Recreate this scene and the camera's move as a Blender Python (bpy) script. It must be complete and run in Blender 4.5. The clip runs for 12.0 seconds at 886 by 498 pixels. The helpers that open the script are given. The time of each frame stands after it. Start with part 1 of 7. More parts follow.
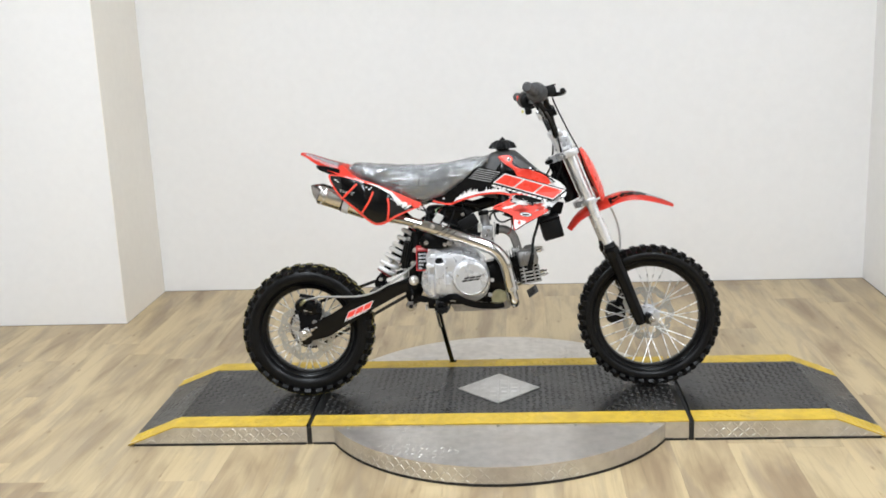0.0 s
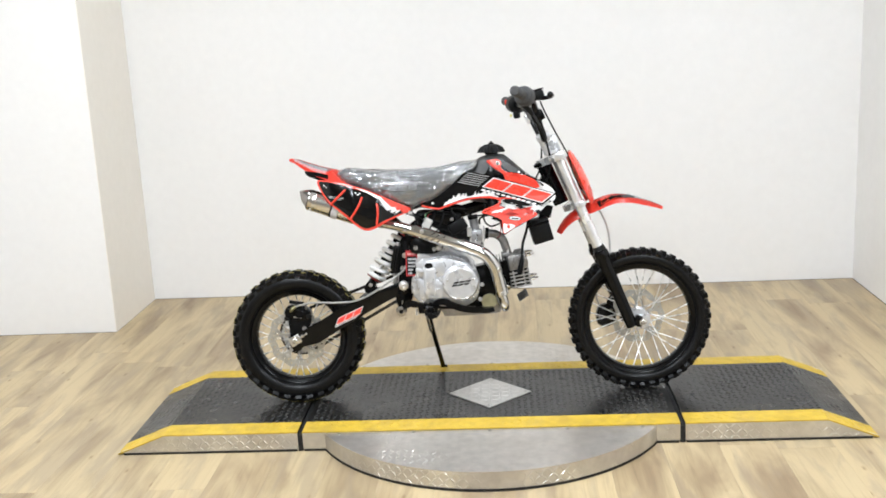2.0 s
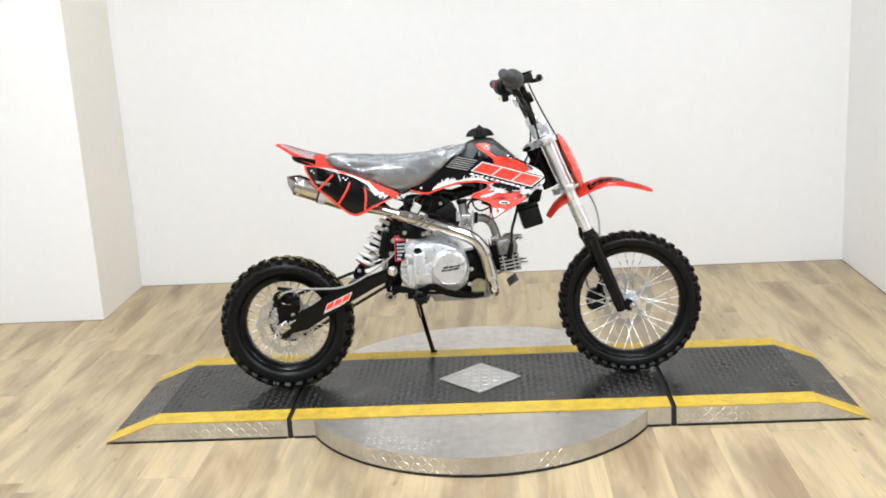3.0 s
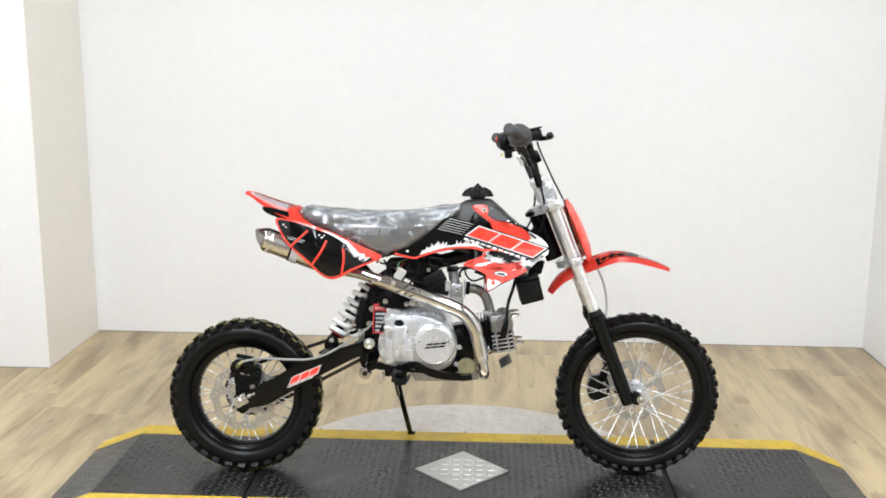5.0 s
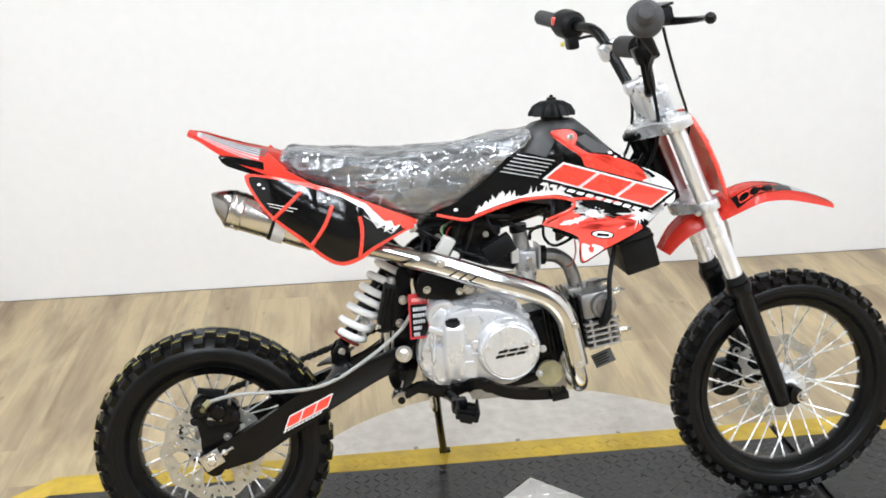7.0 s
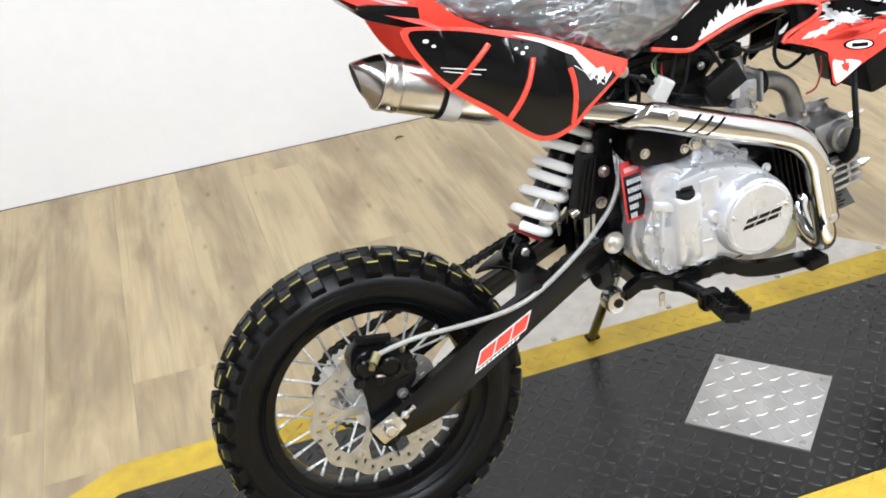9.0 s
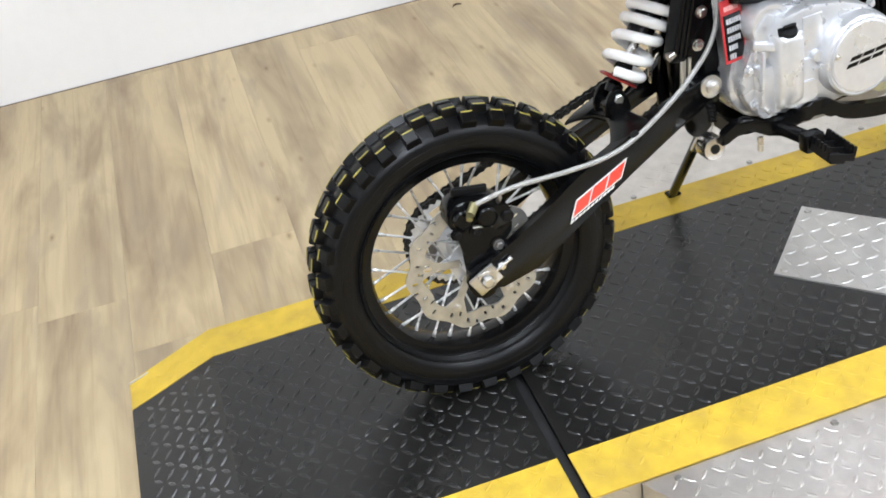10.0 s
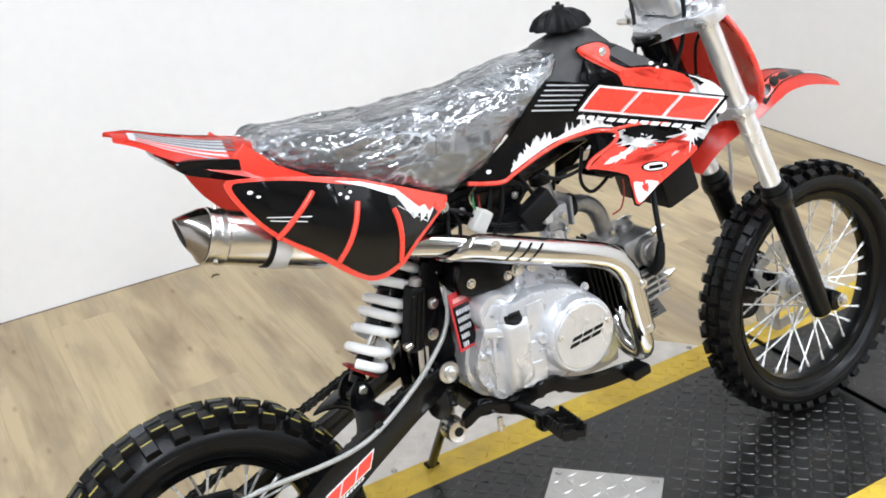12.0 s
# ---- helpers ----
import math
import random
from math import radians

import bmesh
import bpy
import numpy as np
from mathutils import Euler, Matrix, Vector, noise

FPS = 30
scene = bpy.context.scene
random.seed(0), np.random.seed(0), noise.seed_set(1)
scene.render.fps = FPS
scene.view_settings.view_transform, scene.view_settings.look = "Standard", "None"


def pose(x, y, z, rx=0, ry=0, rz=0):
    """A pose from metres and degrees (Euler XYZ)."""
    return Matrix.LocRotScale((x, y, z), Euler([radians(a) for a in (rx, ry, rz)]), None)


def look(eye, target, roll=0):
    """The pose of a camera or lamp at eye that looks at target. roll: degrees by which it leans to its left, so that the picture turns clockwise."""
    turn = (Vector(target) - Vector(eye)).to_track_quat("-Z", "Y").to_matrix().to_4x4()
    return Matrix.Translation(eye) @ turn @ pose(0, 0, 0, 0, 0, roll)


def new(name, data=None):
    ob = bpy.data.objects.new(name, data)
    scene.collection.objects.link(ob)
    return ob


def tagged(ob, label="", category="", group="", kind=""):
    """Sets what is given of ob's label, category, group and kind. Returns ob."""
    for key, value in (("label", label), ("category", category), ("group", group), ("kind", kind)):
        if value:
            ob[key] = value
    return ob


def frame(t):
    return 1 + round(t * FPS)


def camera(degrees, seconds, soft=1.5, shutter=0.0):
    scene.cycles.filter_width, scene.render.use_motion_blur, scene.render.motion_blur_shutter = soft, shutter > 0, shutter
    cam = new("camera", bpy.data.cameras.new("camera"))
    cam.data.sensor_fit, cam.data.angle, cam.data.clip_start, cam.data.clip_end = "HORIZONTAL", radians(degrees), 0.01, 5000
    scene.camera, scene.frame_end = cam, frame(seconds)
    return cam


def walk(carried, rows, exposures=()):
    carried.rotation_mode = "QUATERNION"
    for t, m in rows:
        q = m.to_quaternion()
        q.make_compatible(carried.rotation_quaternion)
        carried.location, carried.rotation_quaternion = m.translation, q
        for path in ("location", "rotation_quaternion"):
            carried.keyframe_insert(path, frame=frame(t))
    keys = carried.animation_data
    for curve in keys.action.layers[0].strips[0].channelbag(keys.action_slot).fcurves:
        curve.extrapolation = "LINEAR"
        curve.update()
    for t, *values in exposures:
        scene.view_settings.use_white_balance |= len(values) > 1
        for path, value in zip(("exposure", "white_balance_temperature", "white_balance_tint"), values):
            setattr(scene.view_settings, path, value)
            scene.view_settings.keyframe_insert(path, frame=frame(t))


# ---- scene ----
cam = camera(45.9, 12.0, soft=1.75)
PATH = [
    (0, (0.085, -3.179, 1.403), (-0.061, -1.237, 0.945), -2.4),
    (0.5, (0.084, -3.188, 1.4), (-0.058, -1.241, 0.966), -2.5),
    (1, (0.083, -3.185, 1.397), (-0.049, -1.239, 0.954), -2.2),
    (1.5, (0.09, -3.18, 1.403), (-0.036, -1.233, 0.963), -2.7),
    (2, (0.094, -3.173, 1.402), (-0.037, -1.229, 0.952), -2.9),
    (2.5, (0.099, -3.168, 1.388), (-0.03, -1.228, 0.918), -2.8),
    (2.7, (0.086, -3.159, 1.396), (-0.024, -1.22, 0.919), -3.2),
    (4.3, (0.144, -3.002, 1.405), (-0.037, -1.07, 0.918), -2.9),
    (4.5, (0.106, -2.929, 1.405), (-0.138, -1.006, 0.914), -3.5),
    (4.8, (0.106, -2.806, 1.397), (0.006, -0.850, 0.989), 0.1),
    (5, (0.074, -2.704, 1.395), (-0.015, -0.748, 0.986), 0.4),
    (5.3, (0.020, -2.544, 1.366), (-0.076, -0.609, 0.869), -3.6),
    (5.5, (-0.036, -2.455, 1.353), (-0.026, -0.506, 0.906), -3.9),
    (5.8, (-0.116, -2.328, 1.340), (0.105, -0.399, 0.864), -5.5),
    (6, (-0.131, -2.209, 1.358), (0.153, -0.302, 0.825), -4.4),
    (6.2, (-0.190, -2.105, 1.332), (0.099, -0.201, 0.791), -3.4),
    (6.5, (-0.238, -1.878, 1.332), (0.021, 0.031, 0.795), 0.3),
    (6.7, (-0.292, -1.751, 1.346), (-0.121, 0.153, 0.759), -1.1),
    (8.3, (-0.665, -0.957, 1.317), (-0.35, 0.838, 0.493), -6.9),
    (8.5, (-0.728, -0.928, 1.283), (-0.384, 0.845, 0.424), -6.3),
    (8.8, (-0.806, -0.918, 1.281), (-0.413, 0.781, 0.301), -7.0),
    (9, (-0.848, -0.912, 1.265), (-0.413, 0.757, 0.252), -6.8),
    (9.2, (-0.883, -0.911, 1.262), (-0.443, 0.721, 0.193), -8.6),
    (9.5, (-0.914, -0.91, 1.239), (-0.512, 0.656, 0.062), -10.8),
    (9.8, (-0.942, -0.904, 1.239), (-0.567, 0.678, 0.074), -8.5),
    (10, (-0.942, -0.897, 1.22), (-0.62, 0.686, 0.041), -10.0),
    (10.5, (-0.944, -0.897, 1.233), (-0.559, 0.72, 0.121), -8.5),
    (10.8, (-0.936, -0.893, 1.242), (-0.421, 0.721, 0.179), -8.4),
    (11, (-0.925, -0.892, 1.238), (-0.359, 0.739, 0.228), -9.0),
    (11.2, (-0.904, -0.884, 1.257), (-0.294, 0.755, 0.288), -9.9),
    (11.5, (-0.879, -0.896, 1.277), (-0.117, 0.744, 0.422), -10.2),
    (11.8, (-0.865, -0.880, 1.297), (-0.074, 0.733, 0.411), -7.6),
    (12, (-0.868, -0.895, 1.299), (-0.049, 0.718, 0.447), -5.9),
]
walk(cam, [(t, look(eye, target, roll)) for t, eye, target, roll in PATH],
     [(0.0, -0.25, 6330, 10), (1.0, -0.15, 6330, 10), (2.5, -0.05, 6330, 10), (5.0, -0.06, 6330, 10), (6.0, -0.05, 6300, 10), (6.7, 0.00, 6250, 10), (8.3, 0.12, 6200, 11), (9.5, 0.10, 6150, 11), (10.5, 0.05, 6100, 11), (12.0, 0.02, 6100, 11)])

# ---- world and light ----
world = bpy.data.worlds.new("world")
scene.world = world
world.use_nodes = True
wn = world.node_tree
sky = wn.nodes.new("ShaderNodeTexSky")
sky.sky_type, sky.sun_disc = "NISHITA", False
sky.sun_elevation, sky.sun_rotation = radians(40), radians(180)
wn.links.new(sky.outputs[0], wn.nodes["Background"].inputs[0])
wn.nodes["Background"].inputs[1].default_value = 0.08
scene.view_settings.exposure = 0.0
CEILING = 3.0
H = 0.068          # height of the platform
# No lamp is in view: rows are assumed, powers set by wall and floor brightness.
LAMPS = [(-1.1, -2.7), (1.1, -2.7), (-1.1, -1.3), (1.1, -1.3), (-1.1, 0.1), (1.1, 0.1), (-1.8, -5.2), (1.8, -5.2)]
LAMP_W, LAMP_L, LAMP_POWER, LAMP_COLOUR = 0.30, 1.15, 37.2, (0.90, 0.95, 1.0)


# ---- materials ----
def material(name, base, rough=0.5, metal=0.0, coat=0.0, grain=0.0, scale=60.0, bump=0.0, bump_scale=200.0, stain=0.0,
             stain_scale=3.0, stain_colour=None, spread=0.0, spec=0.5):
    """A surface with two scales of variation: fine grain and broad stains, in object space."""
    m = bpy.data.materials.new(name)
    m.use_nodes = True
    t = m.node_tree
    p = t.nodes["Principled BSDF"]
    p.inputs["Roughness"].default_value, p.inputs["Metallic"].default_value = rough, metal
    p.inputs["Specular IOR Level"].default_value = spec
    p.inputs["Coat Weight"].default_value, p.inputs["Coat Roughness"].default_value = coat, 0.08
    co = t.nodes.new("ShaderNodeTexCoord").outputs["Object"]

    def tex(sc, detail=4.0):
        n = t.nodes.new("ShaderNodeTexNoise")
        n.inputs["Scale"].default_value, n.inputs["Detail"].default_value = sc, detail
        t.links.new(co, n.inputs["Vector"])
        return n.outputs["Fac"]

    def mix(a, b, fac):
        n = t.nodes.new("ShaderNodeMix")
        n.data_type = "RGBA"
        for k, v in ((0, fac), (6, a), (7, b)):
            if isinstance(v, bpy.types.NodeSocket):
                t.links.new(v, n.inputs[k])
            else:
                n.inputs[k].default_value = v
        return n.outputs[2]

    def ramp(src, a, b, top=1.0):
        n = t.nodes.new("ShaderNodeMapRange")
        t.links.new(src, n.inputs[0])
        n.inputs[1].default_value, n.inputs[2].default_value, n.inputs[4].default_value = a, b, top
        return n.outputs[0]

    c = (*base, 1)
    out = c
    if grain:
        out = mix(tuple(max(0, v * (1 - grain)) for v in base) + (1,), tuple(min(1, v * (1 + grain)) for v in base) + (1,), ramp(tex(scale), 0.3, 0.7))
    if stain:
        sc = stain_colour or tuple(v * 0.5 for v in base)
        out = mix(out, (*sc, 1), ramp(tex(stain_scale, 6), 0.45, 0.75, stain))
    if spread:
        o = t.nodes.new("ShaderNodeObjectInfo")
        out = mix(out, tuple(v * (1 - spread) for v in base) + (1,), ramp(o.outputs["Random"], 0, 1, 0.8))
    if isinstance(out, bpy.types.NodeSocket):
        t.links.new(out, p.inputs["Base Color"])
    else:
        p.inputs["Base Color"].default_value = out
    r = ramp(tex(scale * 0.3), 0.3, 0.7)
    rr = t.nodes.new("ShaderNodeMapRange")
    t.links.new(r, rr.inputs[0])
    rr.inputs[3].default_value, rr.inputs[4].default_value = max(0.02, rough * 0.8), min(1, rough * 1.2)
    t.links.new(rr.outputs[0], p.inputs["Roughness"])
    if bump:
        b = t.nodes.new("ShaderNodeBump")
        b.inputs["Strength"].default_value, b.inputs["Distance"].default_value = bump, 0.001
        t.links.new(tex(bump_scale), b.inputs["Height"])
        t.links.new(b.outputs[0], p.inputs["Normal"])
    return m


def plank_material(name):
    m = bpy.data.materials.new(name)
    m.use_nodes = True
    t = m.node_tree
    p = t.nodes["Principled BSDF"]
    co = t.nodes.new("ShaderNodeTexCoord").outputs["Object"]
    rnd = t.nodes.new("ShaderNodeObjectInfo").outputs["Random"]
    shift = t.nodes.new("ShaderNodeVectorMath")
    shift.operation = "MULTIPLY_ADD"
    mul = t.nodes.new("ShaderNodeVectorMath")
    mul.operation = "SCALE"
    mul.inputs[0].default_value = (13.0, 37.0, 5.0)
    t.links.new(rnd, mul.inputs["Scale"])
    shift.inputs[1].default_value = (1, 1, 1)
    t.links.new(co, shift.inputs[0])
    t.links.new(mul.outputs[0], shift.inputs[2])

    def noise_at(sx, sy, detail, rough=0.55):
        mp = t.nodes.new("ShaderNodeMapping")
        mp.inputs["Scale"].default_value = (sx, sy, 1)
        t.links.new(shift.outputs[0], mp.inputs["Vector"])
        n = t.nodes.new("ShaderNodeTexNoise")
        n.inputs["Scale"].default_value, n.inputs["Detail"].default_value, n.inputs["Roughness"].default_value = 1, detail, rough
        n.inputs["Distortion"].default_value = 0.6
        t.links.new(mp.outputs[0], n.inputs["Vector"])
        return n.outputs["Fac"]

    def ramp(src, stops):
        n = t.nodes.new("ShaderNodeValToRGB")
        e = n.color_ramp.elements
        while len(e) < len(stops):
            e.new(0.5)
        for k, (pos, col) in zip(e, stops):
            k.position, k.color = pos, (*col, 1)
        t.links.new(src, n.inputs[0])
        return n.outputs[0]

    def mix(kind, fac, a, b):
        n = t.nodes.new("ShaderNodeMix")
        n.data_type, n.blend_type = "RGBA", kind
        for k, v in ((0, fac), (6, a), (7, b)):
            if isinstance(v, bpy.types.NodeSocket):
                t.links.new(v, n.inputs[k])
            else:
                n.inputs[k].default_value = v
        return n.outputs[2]

    base = ramp(noise_at(7.5, 1.5, 4), [(0.30, (0.265, 0.190, 0.112)), (0.42, (0.385, 0.294, 0.173)), (0.56, (0.510, 0.404, 0.238))])
    streak = ramp(noise_at(70, 2.2, 6, 0.65), [(0.30, (0.52, 0.47, 0.42)), (0.50, (1, 1, 1))])
    c = mix("MULTIPLY", 0.38, base, streak)
    grey = ramp(noise_at(13, 2.3, 5), [(0.50, (0, 0, 0)), (0.62, (1, 1, 1))])
    sep = t.nodes.new("ShaderNodeSeparateColor")
    t.links.new(grey, sep.inputs[0])
    k = t.nodes.new("ShaderNodeMath")
    k.operation = "MULTIPLY"
    k.inputs[1].default_value = 0.42
    t.links.new(sep.outputs[0], k.inputs[0])
    c = mix("MIX", k.outputs[0], c, (0.270, 0.212, 0.152, 1))
    knots = t.nodes.new("ShaderNodeTexVoronoi")
    mp = t.nodes.new("ShaderNodeMapping")
    mp.inputs["Scale"].default_value = (2.6, 1.0, 1)
    t.links.new(shift.outputs[0], mp.inputs["Vector"])
    t.links.new(mp.outputs[0], knots.inputs["Vector"])
    kr = ramp(knots.outputs["Distance"], [(0.02, (0.42, 0.35, 0.29)), (0.05, (0.74, 0.68, 0.62)), (0.11, (1, 1, 1))])
    c = mix("MULTIPLY", 0.8, c, kr)
    tone = ramp(rnd, [(0, (0.92, 0.92, 0.92)), (0.5, (1.0, 0.99, 0.97)), (1, (1.05, 1.045, 1.03))])
    c = mix("MULTIPLY", 1.0, c, tone)
    t.links.new(c, p.inputs["Base Color"])
    p.inputs["Roughness"].default_value = 0.42
    b = t.nodes.new("ShaderNodeBump")
    b.inputs["Strength"].default_value, b.inputs["Distance"].default_value = 0.25, 0.0008
    t.links.new(noise_at(120, 4, 5), b.inputs["Height"])
    t.links.new(b.outputs[0], p.inputs["Normal"])
    return m


WALL = material("wall_paint", (0.84, 0.83, 0.815), 0.6, grain=0.012, scale=25, bump=0.15, bump_scale=350, stain=0.05, stain_scale=1.2, stain_colour=(0.74, 0.71, 0.66))
CEIL = material("ceiling_paint", (0.36, 0.355, 0.345), 0.9, grain=0.02, scale=30, bump=0.3, bump_scale=120)
PLANK = plank_material("oak_vinyl")
SUBFLOOR = material("subfloor", (0.10, 0.08, 0.06), 0.8, grain=0.2)
ALU = material("tread_aluminium", (0.66, 0.645, 0.62), 0.43, 1.0, grain=0.10, scale=25, bump=0.12, bump_scale=90, stain=0.35, stain_scale=5, stain_colour=(0.36, 0.33, 0.30))
ALU_TOP = material("tread_aluminium_worn", (0.63, 0.60, 0.56), 0.40, 0.85, grain=0.10, scale=30, bump=0.10, bump_scale=60, stain=0.45, stain_scale=5, stain_colour=(0.43, 0.39, 0.34))
DECK = material("black_deck_coating", (0.0060, 0.0057, 0.0052), 0.31, grain=0.35, scale=40, bump=0.25, bump_scale=150, stain=1.0, stain_scale=2.6, stain_colour=(0.0105, 0.0098, 0.0090), spec=0.55)
DECK_WORN = material("worn_deck_lug", (0.0100, 0.0095, 0.0090), 0.33, grain=0.4, scale=30, stain=0.6, stain_scale=5, stain_colour=(0.030, 0.029, 0.027), spec=0.55)
# slope lugs: some wear, and their glint put into a paler colour
LUG_GLINT = material("glinting_scuffed_lug", (0.10, 0.10, 0.10), 0.3, 0.3, grain=0.4, scale=30, stain=0.6, stain_scale=8, stain_colour=(0.04, 0.04, 0.04))
YELLOW = material("yellow_safety_paint", (0.57, 0.39, 0.040), 0.48, spec=0.35, grain=0.12, scale=30, bump=0.25, bump_scale=120, stain=0.55, stain_scale=14, stain_colour=(0.36, 0.24, 0.05))
RUBBER_EDGE = material("black_rubber_seal", (0.008, 0.008, 0.008), 0.7, grain=0.2)
STEEL = material("zinc_screw", (0.45, 0.44, 0.42), 0.35, 1.0, grain=0.1)
LAMP_BODY = material("lamp_housing", (0.8, 0.8, 0.8), 0.4, grain=0.02)
GLOW = bpy.data.materials.new("lamp_diffuser")
GLOW.use_nodes = True
GLOW.node_tree.nodes["Principled BSDF"].inputs["Emission Color"].default_value = (*LAMP_COLOUR, 1)
GLOW.node_tree.nodes["Principled BSDF"].inputs["Emission Strength"].default_value = 6.0


# ---- mesh helpers ----
def mesh_object(name, verts, faces, mat, parent=None, smooth=False, label=""):
    me = bpy.data.meshes.new(name)
    me.from_pydata([tuple(v) for v in verts], [], [tuple(f) for f in faces])
    me.update()
    if mat:
        me.materials.append(mat)
    if smooth:
        me.shade_smooth()
    ob = new(name, me)
    if parent:
        ob.parent = parent
    if label:
        tagged(ob, label)
    return ob


def part(name, bm, mat, parent=None, label="", smooth=None):
    """Links a bmesh as one mesh object under a thing or a part. smooth: the angle in degrees past which edges stay sharp."""
    bmesh.ops.recalc_face_normals(bm, faces=bm.faces)
    me = bpy.data.meshes.new(name)
    if smooth is not None:
        lim = radians(smooth)
        for f in bm.faces:
            f.smooth = True
        for e in bm.edges:
            e.smooth = len(e.link_faces) == 2 and e.calc_face_angle(0) < lim
    bm.to_mesh(me)
    bm.free()
    for q in mat if isinstance(mat, (list, tuple)) else [mat]:
        me.materials.append(q)
    ob = new(name, me)
    if parent:
        ob.parent = parent
    if label:
        tagged(ob, label)
    return ob


def box(x0, x1, y0, y1, z0, z1, bevel=0.0, bm=None, m=None):
    bm = bm or bmesh.new()
    mat = Matrix.Translation(((x0 + x1) / 2, (y0 + y1) / 2, (z0 + z1) / 2)) @ Matrix.Diagonal((abs(x1 - x0), abs(y1 - y0), abs(z1 - z0), 1))
    g = bmesh.ops.create_cube(bm, size=1, matrix=(m @ mat) if m else mat)
    if bevel:
        edges = list({e for v in g["verts"] for e in v.link_edges})
        bmesh.ops.bevel(bm, geom=edges, offset=bevel, segments=2, affect="EDGES", profile=0.5)
    return bm


def empty(name, label, category, m=None, group="", kind=""):
    e = new(name)
    if m is not None:
        e.matrix_basis = m
    return tagged(e, label, category, group, kind)


# ---- the room: a white bay, open towards the shop behind the camera ----
BACK, LEFT, RIGHT, NOOK, FAR_LEFT, MOUTH = 1.955, -1.762, 1.768, 1.405, -2.385, -1.8
SHOP_W, SHOP_E, FRONT = -4.2, 4.0, -7.2
TH = 0.12
# cream tone puts warm bounced light into the colour of the pier's return
WARM_BOUNCE = material("warm_bounce_tint", (0.84, 0.80, 0.73), 0.6, grain=0.015, scale=25, bump=0.15, bump_scale=350, stain=0.06, stain_scale=1.2)
SHOP = material("shop_wall_paint", (0.40, 0.385, 0.36), 0.7, grain=0.05, scale=20, bump=0.2, bump_scale=200, stain=0.3, stain_scale=0.8)


def wall(name, x0, x1, y0, y1, label, mat=WALL):
    return tagged(part(name, box(x0, x1, y0, y1, -0.02, CEILING), mat), label, "wall", kind="structure")


bm = bmesh.new()
corners = [(LEFT, BACK + 0.011), (RIGHT, BACK - 0.025), (RIGHT, BACK + TH), (LEFT, BACK + TH)]
lo, hi = [bm.verts.new((x, y, -0.02)) for x, y in corners], [bm.verts.new((x, y, CEILING)) for x, y in corners]
for i in range(4):
    bm.faces.new((lo[i], lo[(i + 1) % 4], hi[(i + 1) % 4], hi[i]))
bm.faces.new(hi)
bm.faces.new(lo[::-1])
tagged(part("wall_north", bm, WALL), "smooth white painted wall behind the display platform", "wall", kind="structure")
wall("wall_east", RIGHT, RIGHT + TH, MOUTH, BACK + TH, "smooth white painted side wall of the bay")
wall("wall_pier", FAR_LEFT, LEFT, NOOK, BACK + TH, "white painted pier that narrows the bay")
wall("wall_return", LEFT, LEFT + 0.004, NOOK + 0.001, BACK, "return of the white pier, tinted cream for warm bounced light", WARM_BOUNCE)
wall("wall_west", FAR_LEFT - TH, FAR_LEFT, MOUTH, BACK + TH, "plain white painted side wall")
wall("wall_shop_east", RIGHT + TH, SHOP_E, MOUTH, MOUTH + TH, "plain taupe shop wall beside the bay", SHOP)
wall("wall_shop_west", SHOP_W, FAR_LEFT - TH, MOUTH, MOUTH + TH, "plain taupe shop wall beside the bay", SHOP)
wall("wall_far_east", SHOP_E, SHOP_E + TH, FRONT, MOUTH + TH, "plain taupe shop wall", SHOP)
wall("wall_far_west", SHOP_W - TH, SHOP_W, FRONT, MOUTH + TH, "plain taupe shop wall", SHOP)
wall("wall_south", SHOP_W, SHOP_E, FRONT - TH, FRONT, "plain taupe wall behind the camera", SHOP)
tagged(part("ceiling", box(FAR_LEFT, RIGHT, MOUTH, BACK, CEILING, CEILING + 0.1), CEIL), "plain grey painted ceiling", "ceiling", kind="structure")
tagged(part("ceiling_shop", box(SHOP_W, SHOP_E, FRONT, MOUTH, CEILING + 0.003, CEILING + 0.1), SHOP), "plain taupe shop ceiling", "ceiling", kind="structure")

# unseen lights, added row by row with uneven powers to balance the room
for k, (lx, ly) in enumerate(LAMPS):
    lamp = empty("ceiling_light", "assumed white linear ceiling light out of view, switched on", "ceiling light", pose(lx, ly, CEILING), "lights on the ceiling")
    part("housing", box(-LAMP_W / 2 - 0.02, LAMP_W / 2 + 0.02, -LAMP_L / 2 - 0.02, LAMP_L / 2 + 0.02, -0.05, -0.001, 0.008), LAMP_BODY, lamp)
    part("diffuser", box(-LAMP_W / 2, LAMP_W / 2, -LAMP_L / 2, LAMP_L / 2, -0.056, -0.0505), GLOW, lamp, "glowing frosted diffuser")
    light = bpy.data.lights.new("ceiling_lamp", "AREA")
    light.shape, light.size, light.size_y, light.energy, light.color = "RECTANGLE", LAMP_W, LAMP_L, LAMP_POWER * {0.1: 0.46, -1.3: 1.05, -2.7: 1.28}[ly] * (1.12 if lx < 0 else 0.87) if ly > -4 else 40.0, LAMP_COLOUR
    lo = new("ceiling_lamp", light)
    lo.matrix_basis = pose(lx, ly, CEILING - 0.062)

# ---- the display platform: turntable and two ramps ----
END, BREAK, JOINT, DEPTH, IN_F, IN_B = 1.238, 1.078, 0.622, 0.622, 0.088, 0.545
TABLE_Y, TABLE_R, TABLE_H = 0.292, 0.614, 0.064


